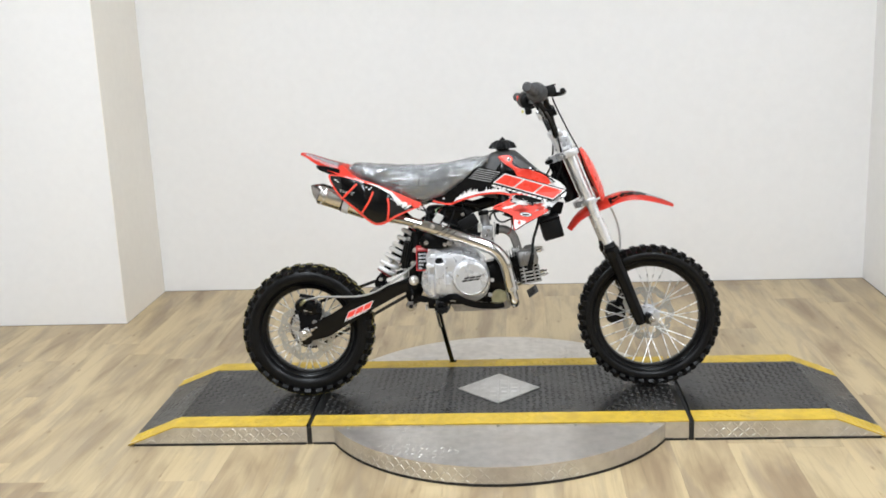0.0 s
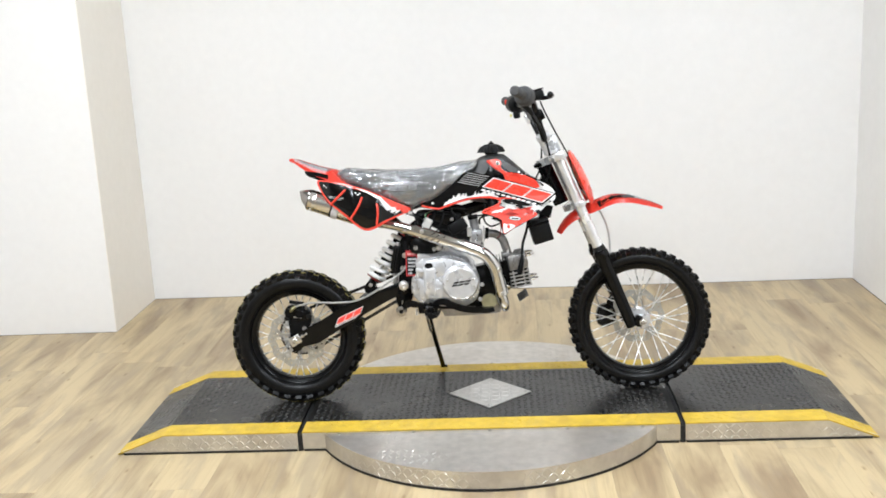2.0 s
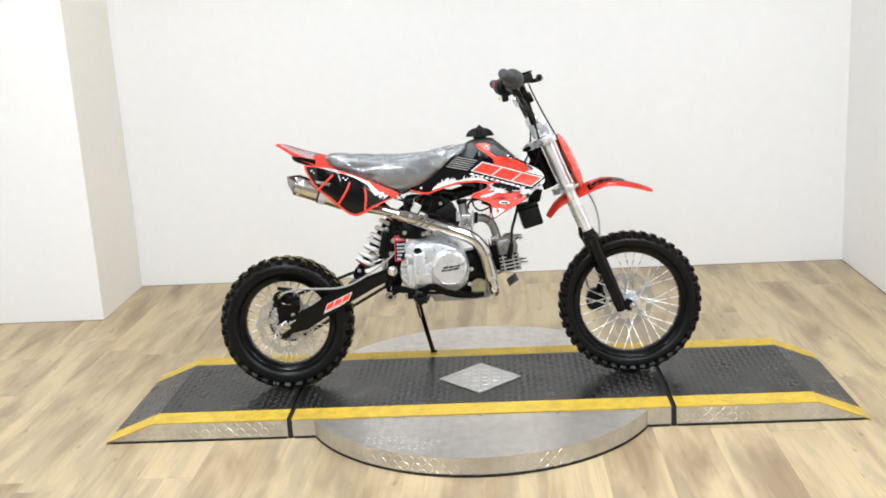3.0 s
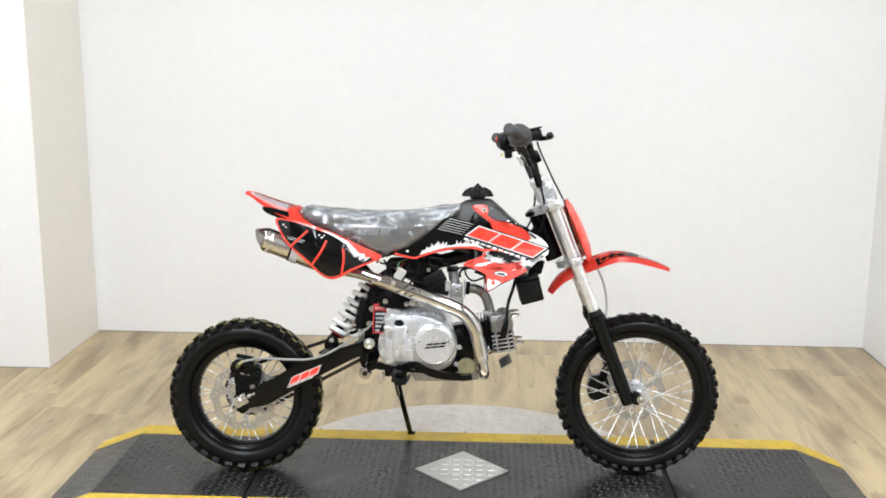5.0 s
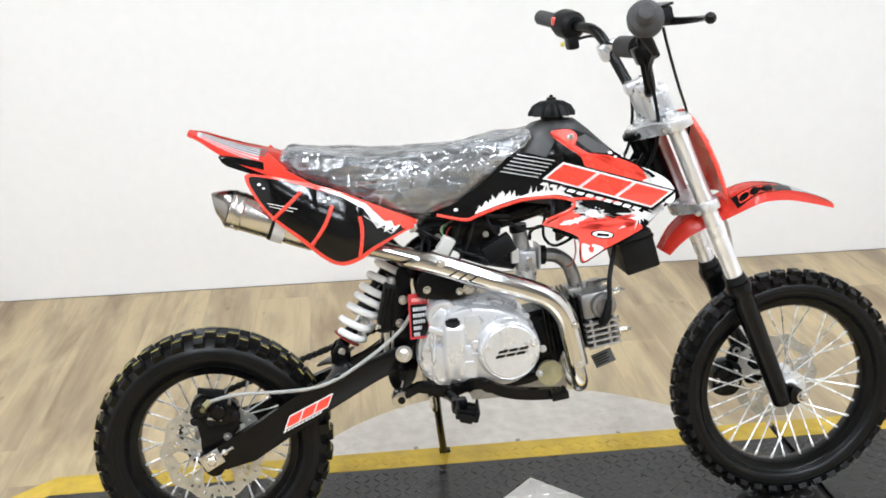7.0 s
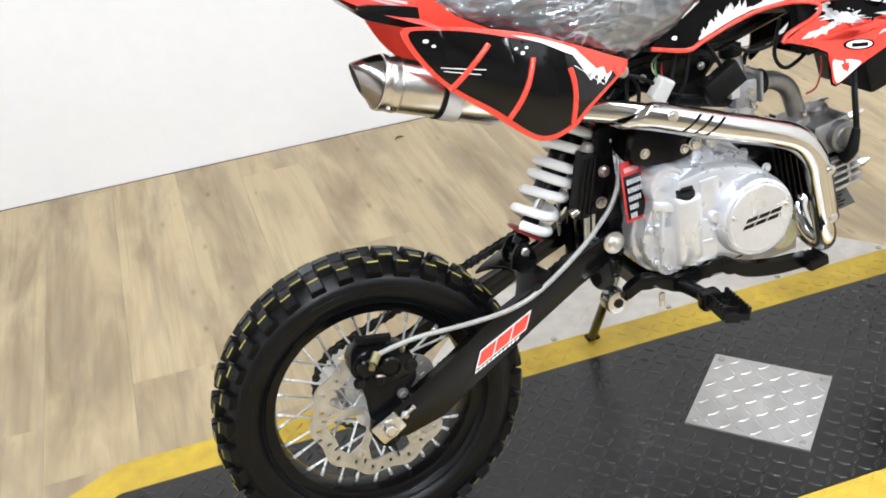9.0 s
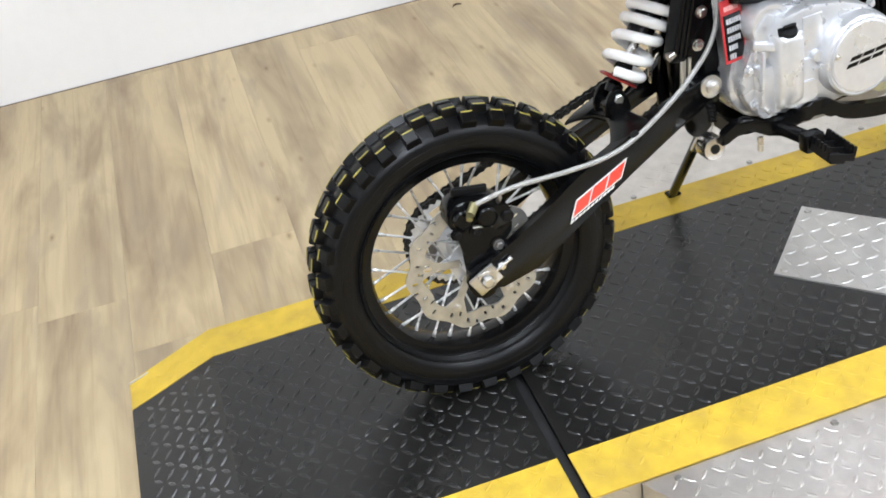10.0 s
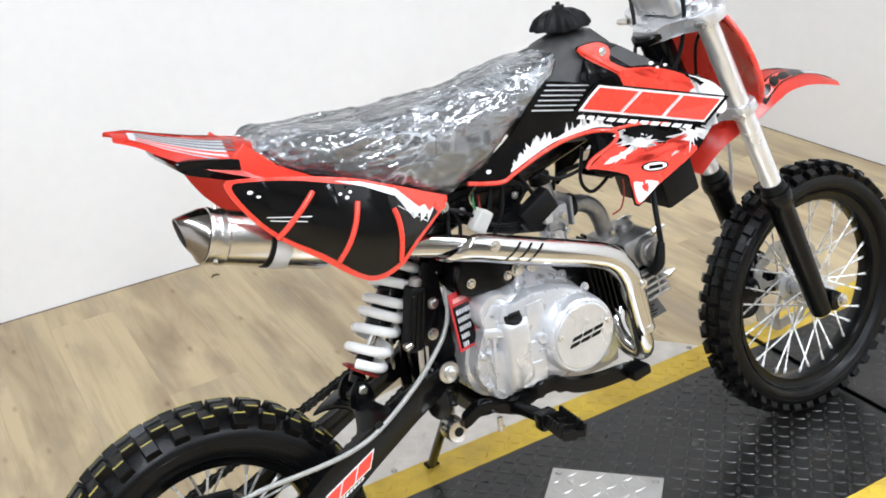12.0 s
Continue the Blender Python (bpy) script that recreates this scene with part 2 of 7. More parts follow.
def lozenges(spots, long=0.026, wide=0.0075, high=0.0016):
    """Raised tread lugs, each a flattened spindle. spots: centre, unit along, unit across, unit out."""
    verts, faces = [], []
    rim = [(-0.5, 0), (-0.3, 0.32), (0, 0.5), (0.3, 0.32), (0.5, 0), (0.3, -0.32), (0, -0.5), (-0.3, -0.32)]
    for c, a, b, n in spots:
        c, a, b, n = (np.array(v, float) for v in (c, a, b, n))
        k = len(verts)
        worn = min(1.15, max(0.12, 0.72 + 1.2 * noise.noise(Vector(c * 4.5)) + 0.5 * noise.noise(Vector(c * 60))))
        verts += [c + a * (u * long) + b * (v * wide) for u, v in rim]
        verts += [c + a * (u * long * 0.62) + b * (v * wide * 0.55) + n * (high * worn) for u, v in rim]
        faces += [(k + i, k + (i + 1) % 8, k + 8 + (i + 1) % 8, k + 8 + i) for i in range(8)] + [tuple(range(k + 8, k + 16))]
    return verts, faces


def tread(x0, x1, y0, y1, step, inside, lift):
    """Alternating lugs over a rectangle, in a basket pattern. inside: a test; lift: the surface height and slope at x."""
    spots = []
    for i in range(int((x1 - x0) / step) + 1):
        for j in range(int((y1 - y0) / step) + 1):
            x, y = x0 + (i + 0.5) * step, y0 + (j + 0.5) * step
            if not inside(x, y):
                continue
            z, slope = lift(x)
            s = 0.7071 if (i + j) % 2 else -0.7071
            c = math.cos(slope)
            spots.append(((x, y, z), (0.7071 * c, s, 0.7071 * math.sin(slope)), (-s * c, 0.7071, -s * math.sin(slope)), (-math.sin(slope), 0, c)))
    return spots


def stuff(name, spots, mat, parent, **kw):
    v, f = lozenges(spots, **kw)
    ob = mesh_object(name, v, f, mat, parent)
    return tagged(ob, kind="stuff")


def top_z(x):
    a = abs(x)
    if a <= BREAK:
        return H, 0.0
    s = (H - 0.006) / (END - BREAK)
    return H - (a - BREAK) * s, -math.atan(s) * (1 if x > 0 else -1)


STEP = 0.0222


def deck_strip(x0, x1, y0, y1, lift=0.0, thick=0.004):
    """A plate that follows the top of the platform between two x and two y, a box where flat and bent at the break."""
    xs = sorted({x0, x1, *[b for b in (-BREAK, BREAK) if x0 < b < x1]})
    bm = bmesh.new()
    rows = [[bm.verts.new((x, y, top_z(x)[0] + lift - d)) for y, d in ((y0, 0), (y1, 0), (y1, thick), (y0, thick))] for x in xs]
    for a, b in zip(rows, rows[1:]):
        for i in range(4):
            bm.faces.new((a[i], a[(i + 1) % 4], b[(i + 1) % 4], b[i]))
    bm.faces.new(rows[0])
    bm.faces.new(rows[-1])
    return bm


def side_plate(x0, x1, y, out):
    """An upright tread plate under the edge of the platform, 5 mm thick."""
    xs = sorted({x0, x1, *[b for b in (-BREAK, BREAK) if x0 < b < x1]})
    bm = bmesh.new()
    rows = [[bm.verts.new((x, yy, zz)) for yy, zz in ((y, 0.0075), (y + out, 0.0075), (y + out, max(0.008, top_z(x)[0] - 0.0045)), (y, max(0.008, top_z(x)[0] - 0.0045)))] for x in xs]
    for a, b in zip(rows, rows[1:]):
        for i in range(4):
            bm.faces.new((a[i], a[(i + 1) % 4], b[(i + 1) % 4], b[i]))
    bm.faces.new(rows[0])
    bm.faces.new(rows[-1])
    return bm


def side_spots(x0, x1, y, n, keep=lambda x: True):
    spots = []
    for i in range(int((x1 - x0) / 0.0195)):
        for j in range(3):
            x, z = x0 + (i + 0.6) * 0.0195, 0.014 + j * 0.0195
            if keep(x) and z + 0.009 < top_z(x)[0] - 0.004 and z + 0.009 < top_z(x + 0.012)[0] - 0.004 and z + 0.009 < top_z(x - 0.012)[0] - 0.004:
                s = 0.7071 if (i + j) % 2 else -0.7071
                spots.append(((x, y, z), (0.7071, 0, s), (-s, 0, 0.7071), (0, n, 0)))
    return spots


def platform_section(name, x0, x1, label, edge_keep):
    thing = empty(name, label, "ramp" if name == "ramp" else "turntable", group="display platform")
    ends = (x0 + (0.0085 if abs(x0) < 1 else 0), x1 - (0.0085 if abs(x1) < 1 else 0))
    part("deck", deck_strip(*ends, IN_F, IN_B), DECK, thing, "black coated tread plate, scuffed and dusty")
    part("front_stripe", deck_strip(*ends, 0.0, IN_F - 0.0015, 0.0005), YELLOW, thing, "yellow painted edge stripe")
    part("back_stripe", deck_strip(*ends, IN_B + 0.0015, DEPTH, 0.0005), YELLOW, thing, "yellow painted edge stripe")
    inner = [s for s in tread(x0, x1, 0, DEPTH, STEP, lambda x, y: ends[0] + 0.012 < x < ends[1] - 0.012, top_z)]
    lugs = [s for s in inner if IN_F + 0.008 < s[0][1] < IN_B - 0.008 and not (abs(s[0][0]) + abs(s[0][1] - 0.305) < 0.16)]
    stuff("deck_tread", [s for s in lugs if abs(s[0][0]) < BREAK], DECK_WORN, thing, long=0.0225, wide=0.0074, high=0.0021)
    if abs(x0 + x1) > 0.1:
        stuff("slope_tread", [s for s in lugs if abs(s[0][0]) >= BREAK], LUG_GLINT, thing, long=0.0215, wide=0.0068)
    stuff("stripe_tread", [s for s in inner if 0.012 < s[0][1] < IN_F - 0.01 or IN_B + 0.01 < s[0][1] < DEPTH - 0.012], YELLOW, thing, long=0.0235, wide=0.0068, high=0.0019)
    for y, out in ((0.003, 0.005), (DEPTH - 0.003, -0.005)):
        part("side_plate", side_plate(*ends, y, out), ALU, thing, "bare aluminium tread plate")
    stuff("side_tread", side_spots(*ends, 0.003, -1, edge_keep), ALU, thing, long=0.0235, wide=0.0060, high=0.0013)
    # black foot strip: rubber edge and the shadow gap under the plates in one
    part("base_seal", box(ends[0] + (0.020 if ends[0] < -1 else 0.004), ends[1] - (0.020 if ends[1] > 1 else 0.004), 0.0015, DEPTH - 0.0015, 0.0, 0.0072), RUBBER_EDGE, thing, "thin black rubber base, also drawn for the shadow gap")
    return thing


platform_section("ramp", -END, -JOINT, "black and yellow tread plate ramp sloping to the floor", lambda x: True)
platform_section("ramp", JOINT, END, "black and yellow tread plate ramp sloping to the floor", lambda x: True)
table = platform_section("turntable", -JOINT, JOINT, "aluminium turntable with a black and yellow deck across it", lambda x: abs(x) > 0.56)


def disc_segment(front):
    """One of the two round wings of the turntable, beside the deck."""
    y_cut = -0.0015 if front else DEPTH + 0.0015
    half = math.sqrt(TABLE_R ** 2 - (y_cut - TABLE_Y) ** 2)
    a0 = math.atan2(y_cut - TABLE_Y, half)
    a1 = math.atan2(y_cut - TABLE_Y, -half)
    if front:
        a0, a1 = a1 - 2 * math.pi if a1 > 0 else a1, a0
    n = 72
    arc = [(TABLE_R * math.cos(a0 + (a1 - a0) * i / n), TABLE_Y + TABLE_R * math.sin(a0 + (a1 - a0) * i / n)) for i in range(n + 1)]
    return arc


def fill(poly, z0, z1, bm=None):
    bm = bm or bmesh.new()
    lo = [bm.verts.new((x, y, z0)) for x, y in poly]
    hi = [bm.verts.new((x, y, z1)) for x, y in poly]
    n = len(poly)
    for i in range(n):
        bm.faces.new((lo[i], lo[(i + 1) % n], hi[(i + 1) % n], hi[i]))
    bm.faces.new(hi)
    bm.faces.new(lo[::-1])
    return bm


for front in (True, False):
    arc = disc_segment(front)
    top = part("wing_top", fill(arc, TABLE_H - 0.003, TABLE_H), ALU_TOP, table, "worn bare aluminium tread plate")
    shrink = [(x * 0.997, TABLE_Y + (y - TABLE_Y) * 0.997) for x, y in arc]
    part("wing_skirt", fill(shrink, 0.0090, TABLE_H - 0.0035), ALU, table, "curved aluminium tread plate skirt")
    # the same black strip draws the shadow gap under the curved skirt
    seal = [(x * 0.9985, TABLE_Y + (y - TABLE_Y) * 0.9985) for x, y in arc]
    part("wing_seal", fill(seal, 0.0, 0.0088), RUBBER_EDGE, table)
    ya, yb = (TABLE_Y - TABLE_R, -0.004) if front else (DEPTH + 0.004, TABLE_Y + TABLE_R)
    spots = tread(-0.6, 0.6, ya, yb, 0.0222, lambda x, y: math.hypot(x, y - TABLE_Y) < TABLE_R - 0.018 and (y < -0.016 if front else y > DEPTH + 0.016), lambda x: (TABLE_H, 0.0))
    wear = lambda q: noise.noise(Vector((q[0][0] * 5, q[0][1] * 7, 2.0))) + 1.1 * abs(q[0][0]) - 0.25
    stuff("wing_tread", [q for q in spots if wear(q) > 0.1], ALU_TOP, table, long=0.0205, wide=0.0062, high=0.0010)
    stuff("worn_tread", [q for q in spots if wear(q) <= 0.1], ALU_TOP, table, long=0.0185, wide=0.0060, high=0.0004)
    rim = []
    for i in range(int(TABLE_R * 2 * math.pi / 0.0195)):
        a = i * 0.0195 / TABLE_R
        x, y = TABLE_R * 0.997 * math.cos(a), TABLE_Y + TABLE_R * 0.997 * math.sin(a)
        if (y < -0.015) if front else (y > DEPTH + 0.015):
            for j in range(3):
                s = 0.7071 if (i + j) % 2 else -0.7071
                tx, ty = -math.sin(a), math.cos(a)
                rim.append(((x, y, 0.013 + j * 0.0195), (tx * 0.7071, ty * 0.7071, s), (-s * tx, -s * ty, 0.7071), (math.cos(a), math.sin(a), 0)))
    stuff("skirt_tread", rim, ALU, table, long=0.0235, wide=0.0060, high=0.0012)
    for x in (-0.49, -0.245, 0.002, 0.25, 0.492):
        y = -0.014 if front else DEPTH + 0.014
        bm = bmesh.new()
        bmesh.ops.create_cone(bm, cap_ends=True, segments=10, radius1=0.006, radius2=0.0045, depth=0.003, matrix=pose(x, y, TABLE_H + 0.0017))
        part("screw", bm, STEEL, table, "dark zinc screw head")

# the square cover plate, set cornerwise in the middle of the deck
PLATE = material("dull_tread_aluminium", (0.56, 0.55, 0.53), 0.46, 0.9, grain=0.10, scale=25, bump=0.12, bump_scale=90, stain=0.35, stain_scale=9, stain_colour=(0.36, 0.34, 0.32))
cover = part("cover_plate", fill([(0, 0.164), (0.1445, 0.3085), (0, 0.453), (-0.1445, 0.3085)], H + 0.0005, H + 0.0045), PLATE, table, "square bare aluminium tread plate")
spots = []
for i in range(8):
    for j in range(8):
        u, v = (i + 0.5) * 0.0255 - 0.102, (j + 0.5) * 0.0255 - 0.102
        c = (0.7071 * (u - v), 0.3085 + 0.7071 * (u + v), H + 0.0045)
        if abs(u) > 0.085 and abs(v) > 0.085:
            continue
        a, b = ((1, 0, 0), (0, 1, 0)) if (i + j) % 2 else ((0, 1, 0), (1, 0, 0))
        spots.append((c, a, b, (0, 0, 1)))
ob = stuff("cover_tread", spots, PLATE, cover, long=0.025, wide=0.0070, high=0.0014)
for x, y in ((0, 0.183), (0.1255, 0.3085), (0, 0.434), (-0.1255, 0.3085)):
    bm = bmesh.new()
    bmesh.ops.create_cone(bm, cap_ends=True, segments=10, radius1=0.0066, radius2=0.0048, depth=0.003, matrix=pose(x, y, H + 0.006))
    part("screw", bm, STEEL, cover, "dark zinc screw head")

for x in (-JOINT, JOINT):
    seal = part("joint_seal", box(x - 0.008, x + 0.008, 0.004, DEPTH - 0.004, 0.0, H - 0.010), RUBBER_EDGE, table, "black rubber strip in the joint")

# ---- the motorcycle: materials ----
RED = material("red_plastic", (0.80, 0.058, 0.034), 0.28, coat=0.25, grain=0.04, scale=40, bump=0.03, bump_scale=300, stain=0.08, stain_scale=10)
DARK_RED = material("dark_red_plastic", (0.22, 0.012, 0.010), 0.4, grain=0.05)
BLACK_GLOSS = material("black_gloss_film", (0.0035, 0.0035, 0.0037), 0.13, grain=0.3, scale=25, spec=0.30)
BLACK_PAINT = material("black_enamel", (0.0028, 0.0028, 0.0030), 0.22, grain=0.3, scale=50, bump=0.05, bump_scale=250, spec=0.20)
BLACK_PLASTIC = material("black_moulded_plastic", (0.0045, 0.0045, 0.0048), 0.45, grain=0.25, scale=60, bump=0.2, bump_scale=600, spec=0.18)
TANK_MAT = material("charcoal_plastic", (0.044, 0.043, 0.042), 0.45, grain=0.15, scale=80, bump=0.25, bump_scale=700)
RUBBER = material("tyre_rubber", (0.0026, 0.0026, 0.0028), 0.35, grain=0.3, scale=40, bump=0.15, bump_scale=300, stain=0.3, stain_scale=14, stain_colour=(0.005, 0.0049, 0.0048), spec=0.22)
GRIP = material("grip_rubber", (0.055, 0.055, 0.056), 0.7, grain=0.2, scale=90, bump=0.4, bump_scale=900)
WHITE_FILM = material("white_film", (0.80, 0.79, 0.78), 0.25, coat=0.2, grain=0.03)
GREY_FILM = material("silver_film", (0.45, 0.45, 0.46), 0.3, grain=0.1)
STRIPE_FILM = material("stripe_film", (0.16, 0.155, 0.155), 0.35, grain=0.15, scale=15)
FADE_FILM = material("fading_grey_film", (0.33, 0.33, 0.335), 0.3, grain=0.15, scale=12)
CAST = material("cast_aluminium", (0.645, 0.65, 0.665), 0.30, 0.60, grain=0.04, scale=90, bump=0.12, bump_scale=700, stain=0.1, stain_scale=14, stain_colour=(0.51, 0.51, 0.52))
CAST_DARK = material("raw_cast_aluminium", (0.30, 0.29, 0.28), 0.40, 0.85, grain=0.15, scale=80, bump=0.4, bump_scale=500, stain=0.3, stain_scale=25, stain_colour=(0.24, 0.23, 0.22))
HEAD_CAST = material("heat_stained_cast", (0.37, 0.362, 0.35), 0.42, 0.8, grain=0.25, scale=80, bump=0.4, bump_scale=500, stain=0.5, stain_scale=25, stain_colour=(0.17, 0.165, 0.157))
FORK_CHROME = material("fork_chrome", (0.80, 0.80, 0.81), 0.24, 0.65, grain=0.04, scale=30)
CLAMP = material("machined_clamp", (0.70, 0.70, 0.71), 0.28, 0.62, grain=0.12, scale=60, bump=0.3, bump_scale=120, stain=0.25, stain_scale=30, stain_colour=(0.35, 0.35, 0.36))
CHROME = material("chrome", (0.60, 0.595, 0.58), 0.12, 1.0, grain=0.03, scale=12)
BRUSHED = material("brushed_steel", (0.62, 0.60, 0.57), 0.22, 1.0, grain=0.10, scale=30, bump=0.05, bump_scale=200)
DISC_STEEL = material("ground_disc_steel", (0.52, 0.51, 0.475), 0.42, 0.85, grain=0.14, scale=60, bump=0.1, bump_scale=500)
ZINC = material("zinc_bolt", (0.66, 0.65, 0.63), 0.28, 1.0, grain=0.08)
SPOKE = material("spoke_steel", (0.88, 0.88, 0.87), 0.28, 0.45, grain=0.05)
SPRING = material("white_spring_enamel", (0.78, 0.78, 0.77), 0.3, grain=0.03, coat=0.2)
HOSE = material("braided_hose", (0.34, 0.335, 0.32), 0.42, 0.3, grain=0.25, scale=500, bump=0.5, bump_scale=900)
YELLOW_LINE = material("yellow_tyre_line", (0.32, 0.27, 0.055), 0.6, grain=0.25, scale=60)
YELLOW_CAP = material("yellow_zinc", (0.44, 0.41, 0.25), 0.4, 0.4, grain=0.15)
BOLT_GOLD = material("gold_banjo", (0.22, 0.20, 0.10), 0.4, 0.7, grain=0.1)
VINYL = material("seat_vinyl", (0.011, 0.011, 0.0115), 0.5, grain=0.2, scale=80, bump=0.3, bump_scale=500)
WHITE_PLASTIC = material("white_connector", (0.60, 0.59, 0.55), 0.4, grain=0.03)


def wrap_material(name):
    m = bpy.data.materials.new(name)
    m.use_nodes = True
    t = m.node_tree
    t.nodes.remove(t.nodes["Principled BSDF"])
    co = t.nodes.new("ShaderNodeTexCoord").outputs["Object"]

    def crease(sx, sy, sz, turn, sharp, warp):
        """Folds: the crests of a warped noise."""
        mp = t.nodes.new("ShaderNodeMapping")
        mp.inputs["Scale"].default_value, mp.inputs["Rotation"].default_value = (sx, sy, sz), turn
        t.links.new(co, mp.inputs["Vector"])
        n = t.nodes.new("ShaderNodeTexNoise")
        n.inputs["Scale"].default_value, n.inputs["Detail"].default_value, n.inputs["Distortion"].default_value = 1.0, 2.0, warp
        t.links.new(mp.outputs[0], n.inputs["Vector"])
        last = n.outputs["Fac"]
        for op, v in (("SUBTRACT", 0.5), ("ABSOLUTE", 0), ("MULTIPLY", -6.0), ("ADD", 1.0), ("MAXIMUM", 0.0), ("POWER", sharp)):
            k = t.nodes.new("ShaderNodeMath")
            k.operation = op
            k.inputs[1].default_value = v
            t.links.new(last, k.inputs[0])
            last = k.outputs[0]
        return last

    c1 = crease(3, 18, 15, (0.25, 0.55, 0.3), 1.5, 0.7)
    c2 = crease(8, 44, 38, (0.45, 0.35, 0.45), 1.8, 0.6)
    add = t.nodes.new("ShaderNodeMath")
    add.operation = "MULTIPLY_ADD"
    add.inputs[1].default_value = 0.36
    t.links.new(c2, add.inputs[0])
    t.links.new(c1, add.inputs[2])
    last = add.outputs[0]
    b = t.nodes.new("ShaderNodeBump")
    b.inputs["Strength"].default_value, b.inputs["Distance"].default_value = 0.9, 0.0060
    # the film is stretched smooth low on the sides and slack on top
    sep = t.nodes.new("ShaderNodeSeparateXYZ")
    t.links.new(co, sep.inputs[0])
    big = t.nodes.new("ShaderNodeTexNoise")
    big.inputs["Scale"].default_value, big.inputs["Detail"].default_value = 7.0, 2.0
    t.links.new(co, big.inputs["Vector"])
    slack = t.nodes.new("ShaderNodeMath")
    slack.operation = "MULTIPLY_ADD"
    slack.inputs[1].default_value = 0.16
    t.links.new(big.outputs["Fac"], slack.inputs[0])
    t.links.new(sep.outputs["Z"], slack.inputs[2])
    amount = t.nodes.new("ShaderNodeMapRange")
    amount.inputs[1].default_value, amount.inputs[2].default_value, amount.inputs[3].default_value = 0.79, 0.875, 0.33
    t.links.new(slack.outputs[0], amount.inputs[0])
    fold = t.nodes.new("ShaderNodeMath")
    fold.operation = "MULTIPLY"
    t.links.new(last, fold.inputs[0])
    t.links.new(amount.outputs[0], fold.inputs[1])
    t.links.new(fold.outputs[0], b.inputs["Height"])
    # crumpled flat facets at two sizes: each cell turns the film its own way
    warp = t.nodes.new("ShaderNodeTexNoise")
    warp.inputs["Scale"].default_value, warp.inputs["Detail"].default_value = 22.0, 3.0
    t.links.new(co, warp.inputs["Vector"])
    bent = t.nodes.new("ShaderNodeVectorMath")
    bent.operation = "MULTIPLY_ADD"
    bent.inputs[1].default_value = (0.05, 0.05, 0.05)
    t.links.new(warp.outputs["Color"], bent.inputs[0])
    t.links.new(co, bent.inputs[2])
    normal = b.outputs[0]
    lines = []
    for sx, sy, sz, share, wide in ((6, 24, 30, 0.60, 0.040), (14, 50, 70, 0.38, 0.055)):
        mp = t.nodes.new("ShaderNodeMapping")
        mp.inputs["Scale"].default_value, mp.inputs["Rotation"].default_value = (sx, sy, sz), (0.2, 0.5, 0.2)
        t.links.new(bent.outputs[0], mp.inputs["Vector"])
        v = t.nodes.new("ShaderNodeTexVoronoi")
        v.inputs["Scale"].default_value = 1.0
        t.links.new(mp.outputs[0], v.inputs["Vector"])
        edge = t.nodes.new("ShaderNodeTexVoronoi")
        edge.feature = "DISTANCE_TO_EDGE"
        edge.inputs["Scale"].default_value = 1.0
        t.links.new(mp.outputs[0], edge.inputs["Vector"])
        line = t.nodes.new("ShaderNodeMapRange")
        line.inputs[1].default_value, line.inputs[2].default_value = 0.0, wide
        line.inputs[3].default_value, line.inputs[4].default_value = 1.0, 0.0
        t.links.new(edge.outputs["Distance"], line.inputs[0])
        lines.append(line.outputs[0])
        mid = t.nodes.new("ShaderNodeVectorMath")
        mid.operation = "SUBTRACT"
        mid.inputs[1].default_value = (0.5, 0.5, 0.5)
        t.links.new(v.outputs["Color"], mid.inputs[0])
        k = t.nodes.new("ShaderNodeMath")
        k.operation = "MULTIPLY"
        k.inputs[1].default_value = share
        t.links.new(amount.outputs[0], k.inputs[0])
        turn = t.nodes.new("ShaderNodeVectorMath")
        turn.operation = "SCALE"
        t.links.new(mid.outputs[0], turn.inputs[0])
        t.links.new(k.outputs[0], turn.inputs["Scale"])
        plus = t.nodes.new("ShaderNodeVectorMath")
        t.links.new(normal, plus.inputs[0])
        t.links.new(turn.outputs[0], plus.inputs[1])
        unit = t.nodes.new("ShaderNodeVectorMath")
        unit.operation = "NORMALIZE"
        t.links.new(plus.outputs[0], unit.inputs[0])
        normal = unit.outputs[0]
    gl = t.nodes.new("ShaderNodeBsdfGlossy")
    gl.inputs["Roughness"].default_value = 0.16
    gl.inputs["Color"].default_value = (1, 1, 1, 1)
    t.links.new(normal, gl.inputs["Normal"])
    df = t.nodes.new("ShaderNodeBsdfDiffuse")
    df.inputs["Color"].default_value = (0.76, 0.80, 0.84, 1)
    tr = t.nodes.new("ShaderNodeBsdfTransparent")
    m1 = t.nodes.new("ShaderNodeMixShader")
    # pale lines along the folds, in patches: milky film, with glints put into the colour
    most = t.nodes.new("ShaderNodeMath")
    most.operation = "MAXIMUM"
    t.links.new(lines[0], most.inputs[0])
    t.links.new(lines[1], most.inputs[1])
    patch = t.nodes.new("ShaderNodeMapRange")
    patch.inputs[1].default_value, patch.inputs[2].default_value, patch.inputs[4].default_value = 0.34, 0.66, 0.46
    t.links.new(big.outputs["Fac"], patch.inputs[0])
    milky = t.nodes.new("ShaderNodeMath")
    milky.operation = "MULTIPLY"
    t.links.new(most.outputs[0], milky.inputs[0])
    t.links.new(patch.outputs[0], milky.inputs[1])
    veil = t.nodes.new("ShaderNodeMath")
    veil.operation = "ADD"
    veil.inputs[1].default_value = 0.09
    t.links.new(milky.outputs[0], veil.inputs[0])
    t.links.new(veil.outputs[0], m1.inputs[0])
    t.links.new(tr.outputs[0], m1.inputs[1])
    t.links.new(df.outputs[0], m1.inputs[2])
    fr = t.nodes.new("ShaderNodeFresnel")
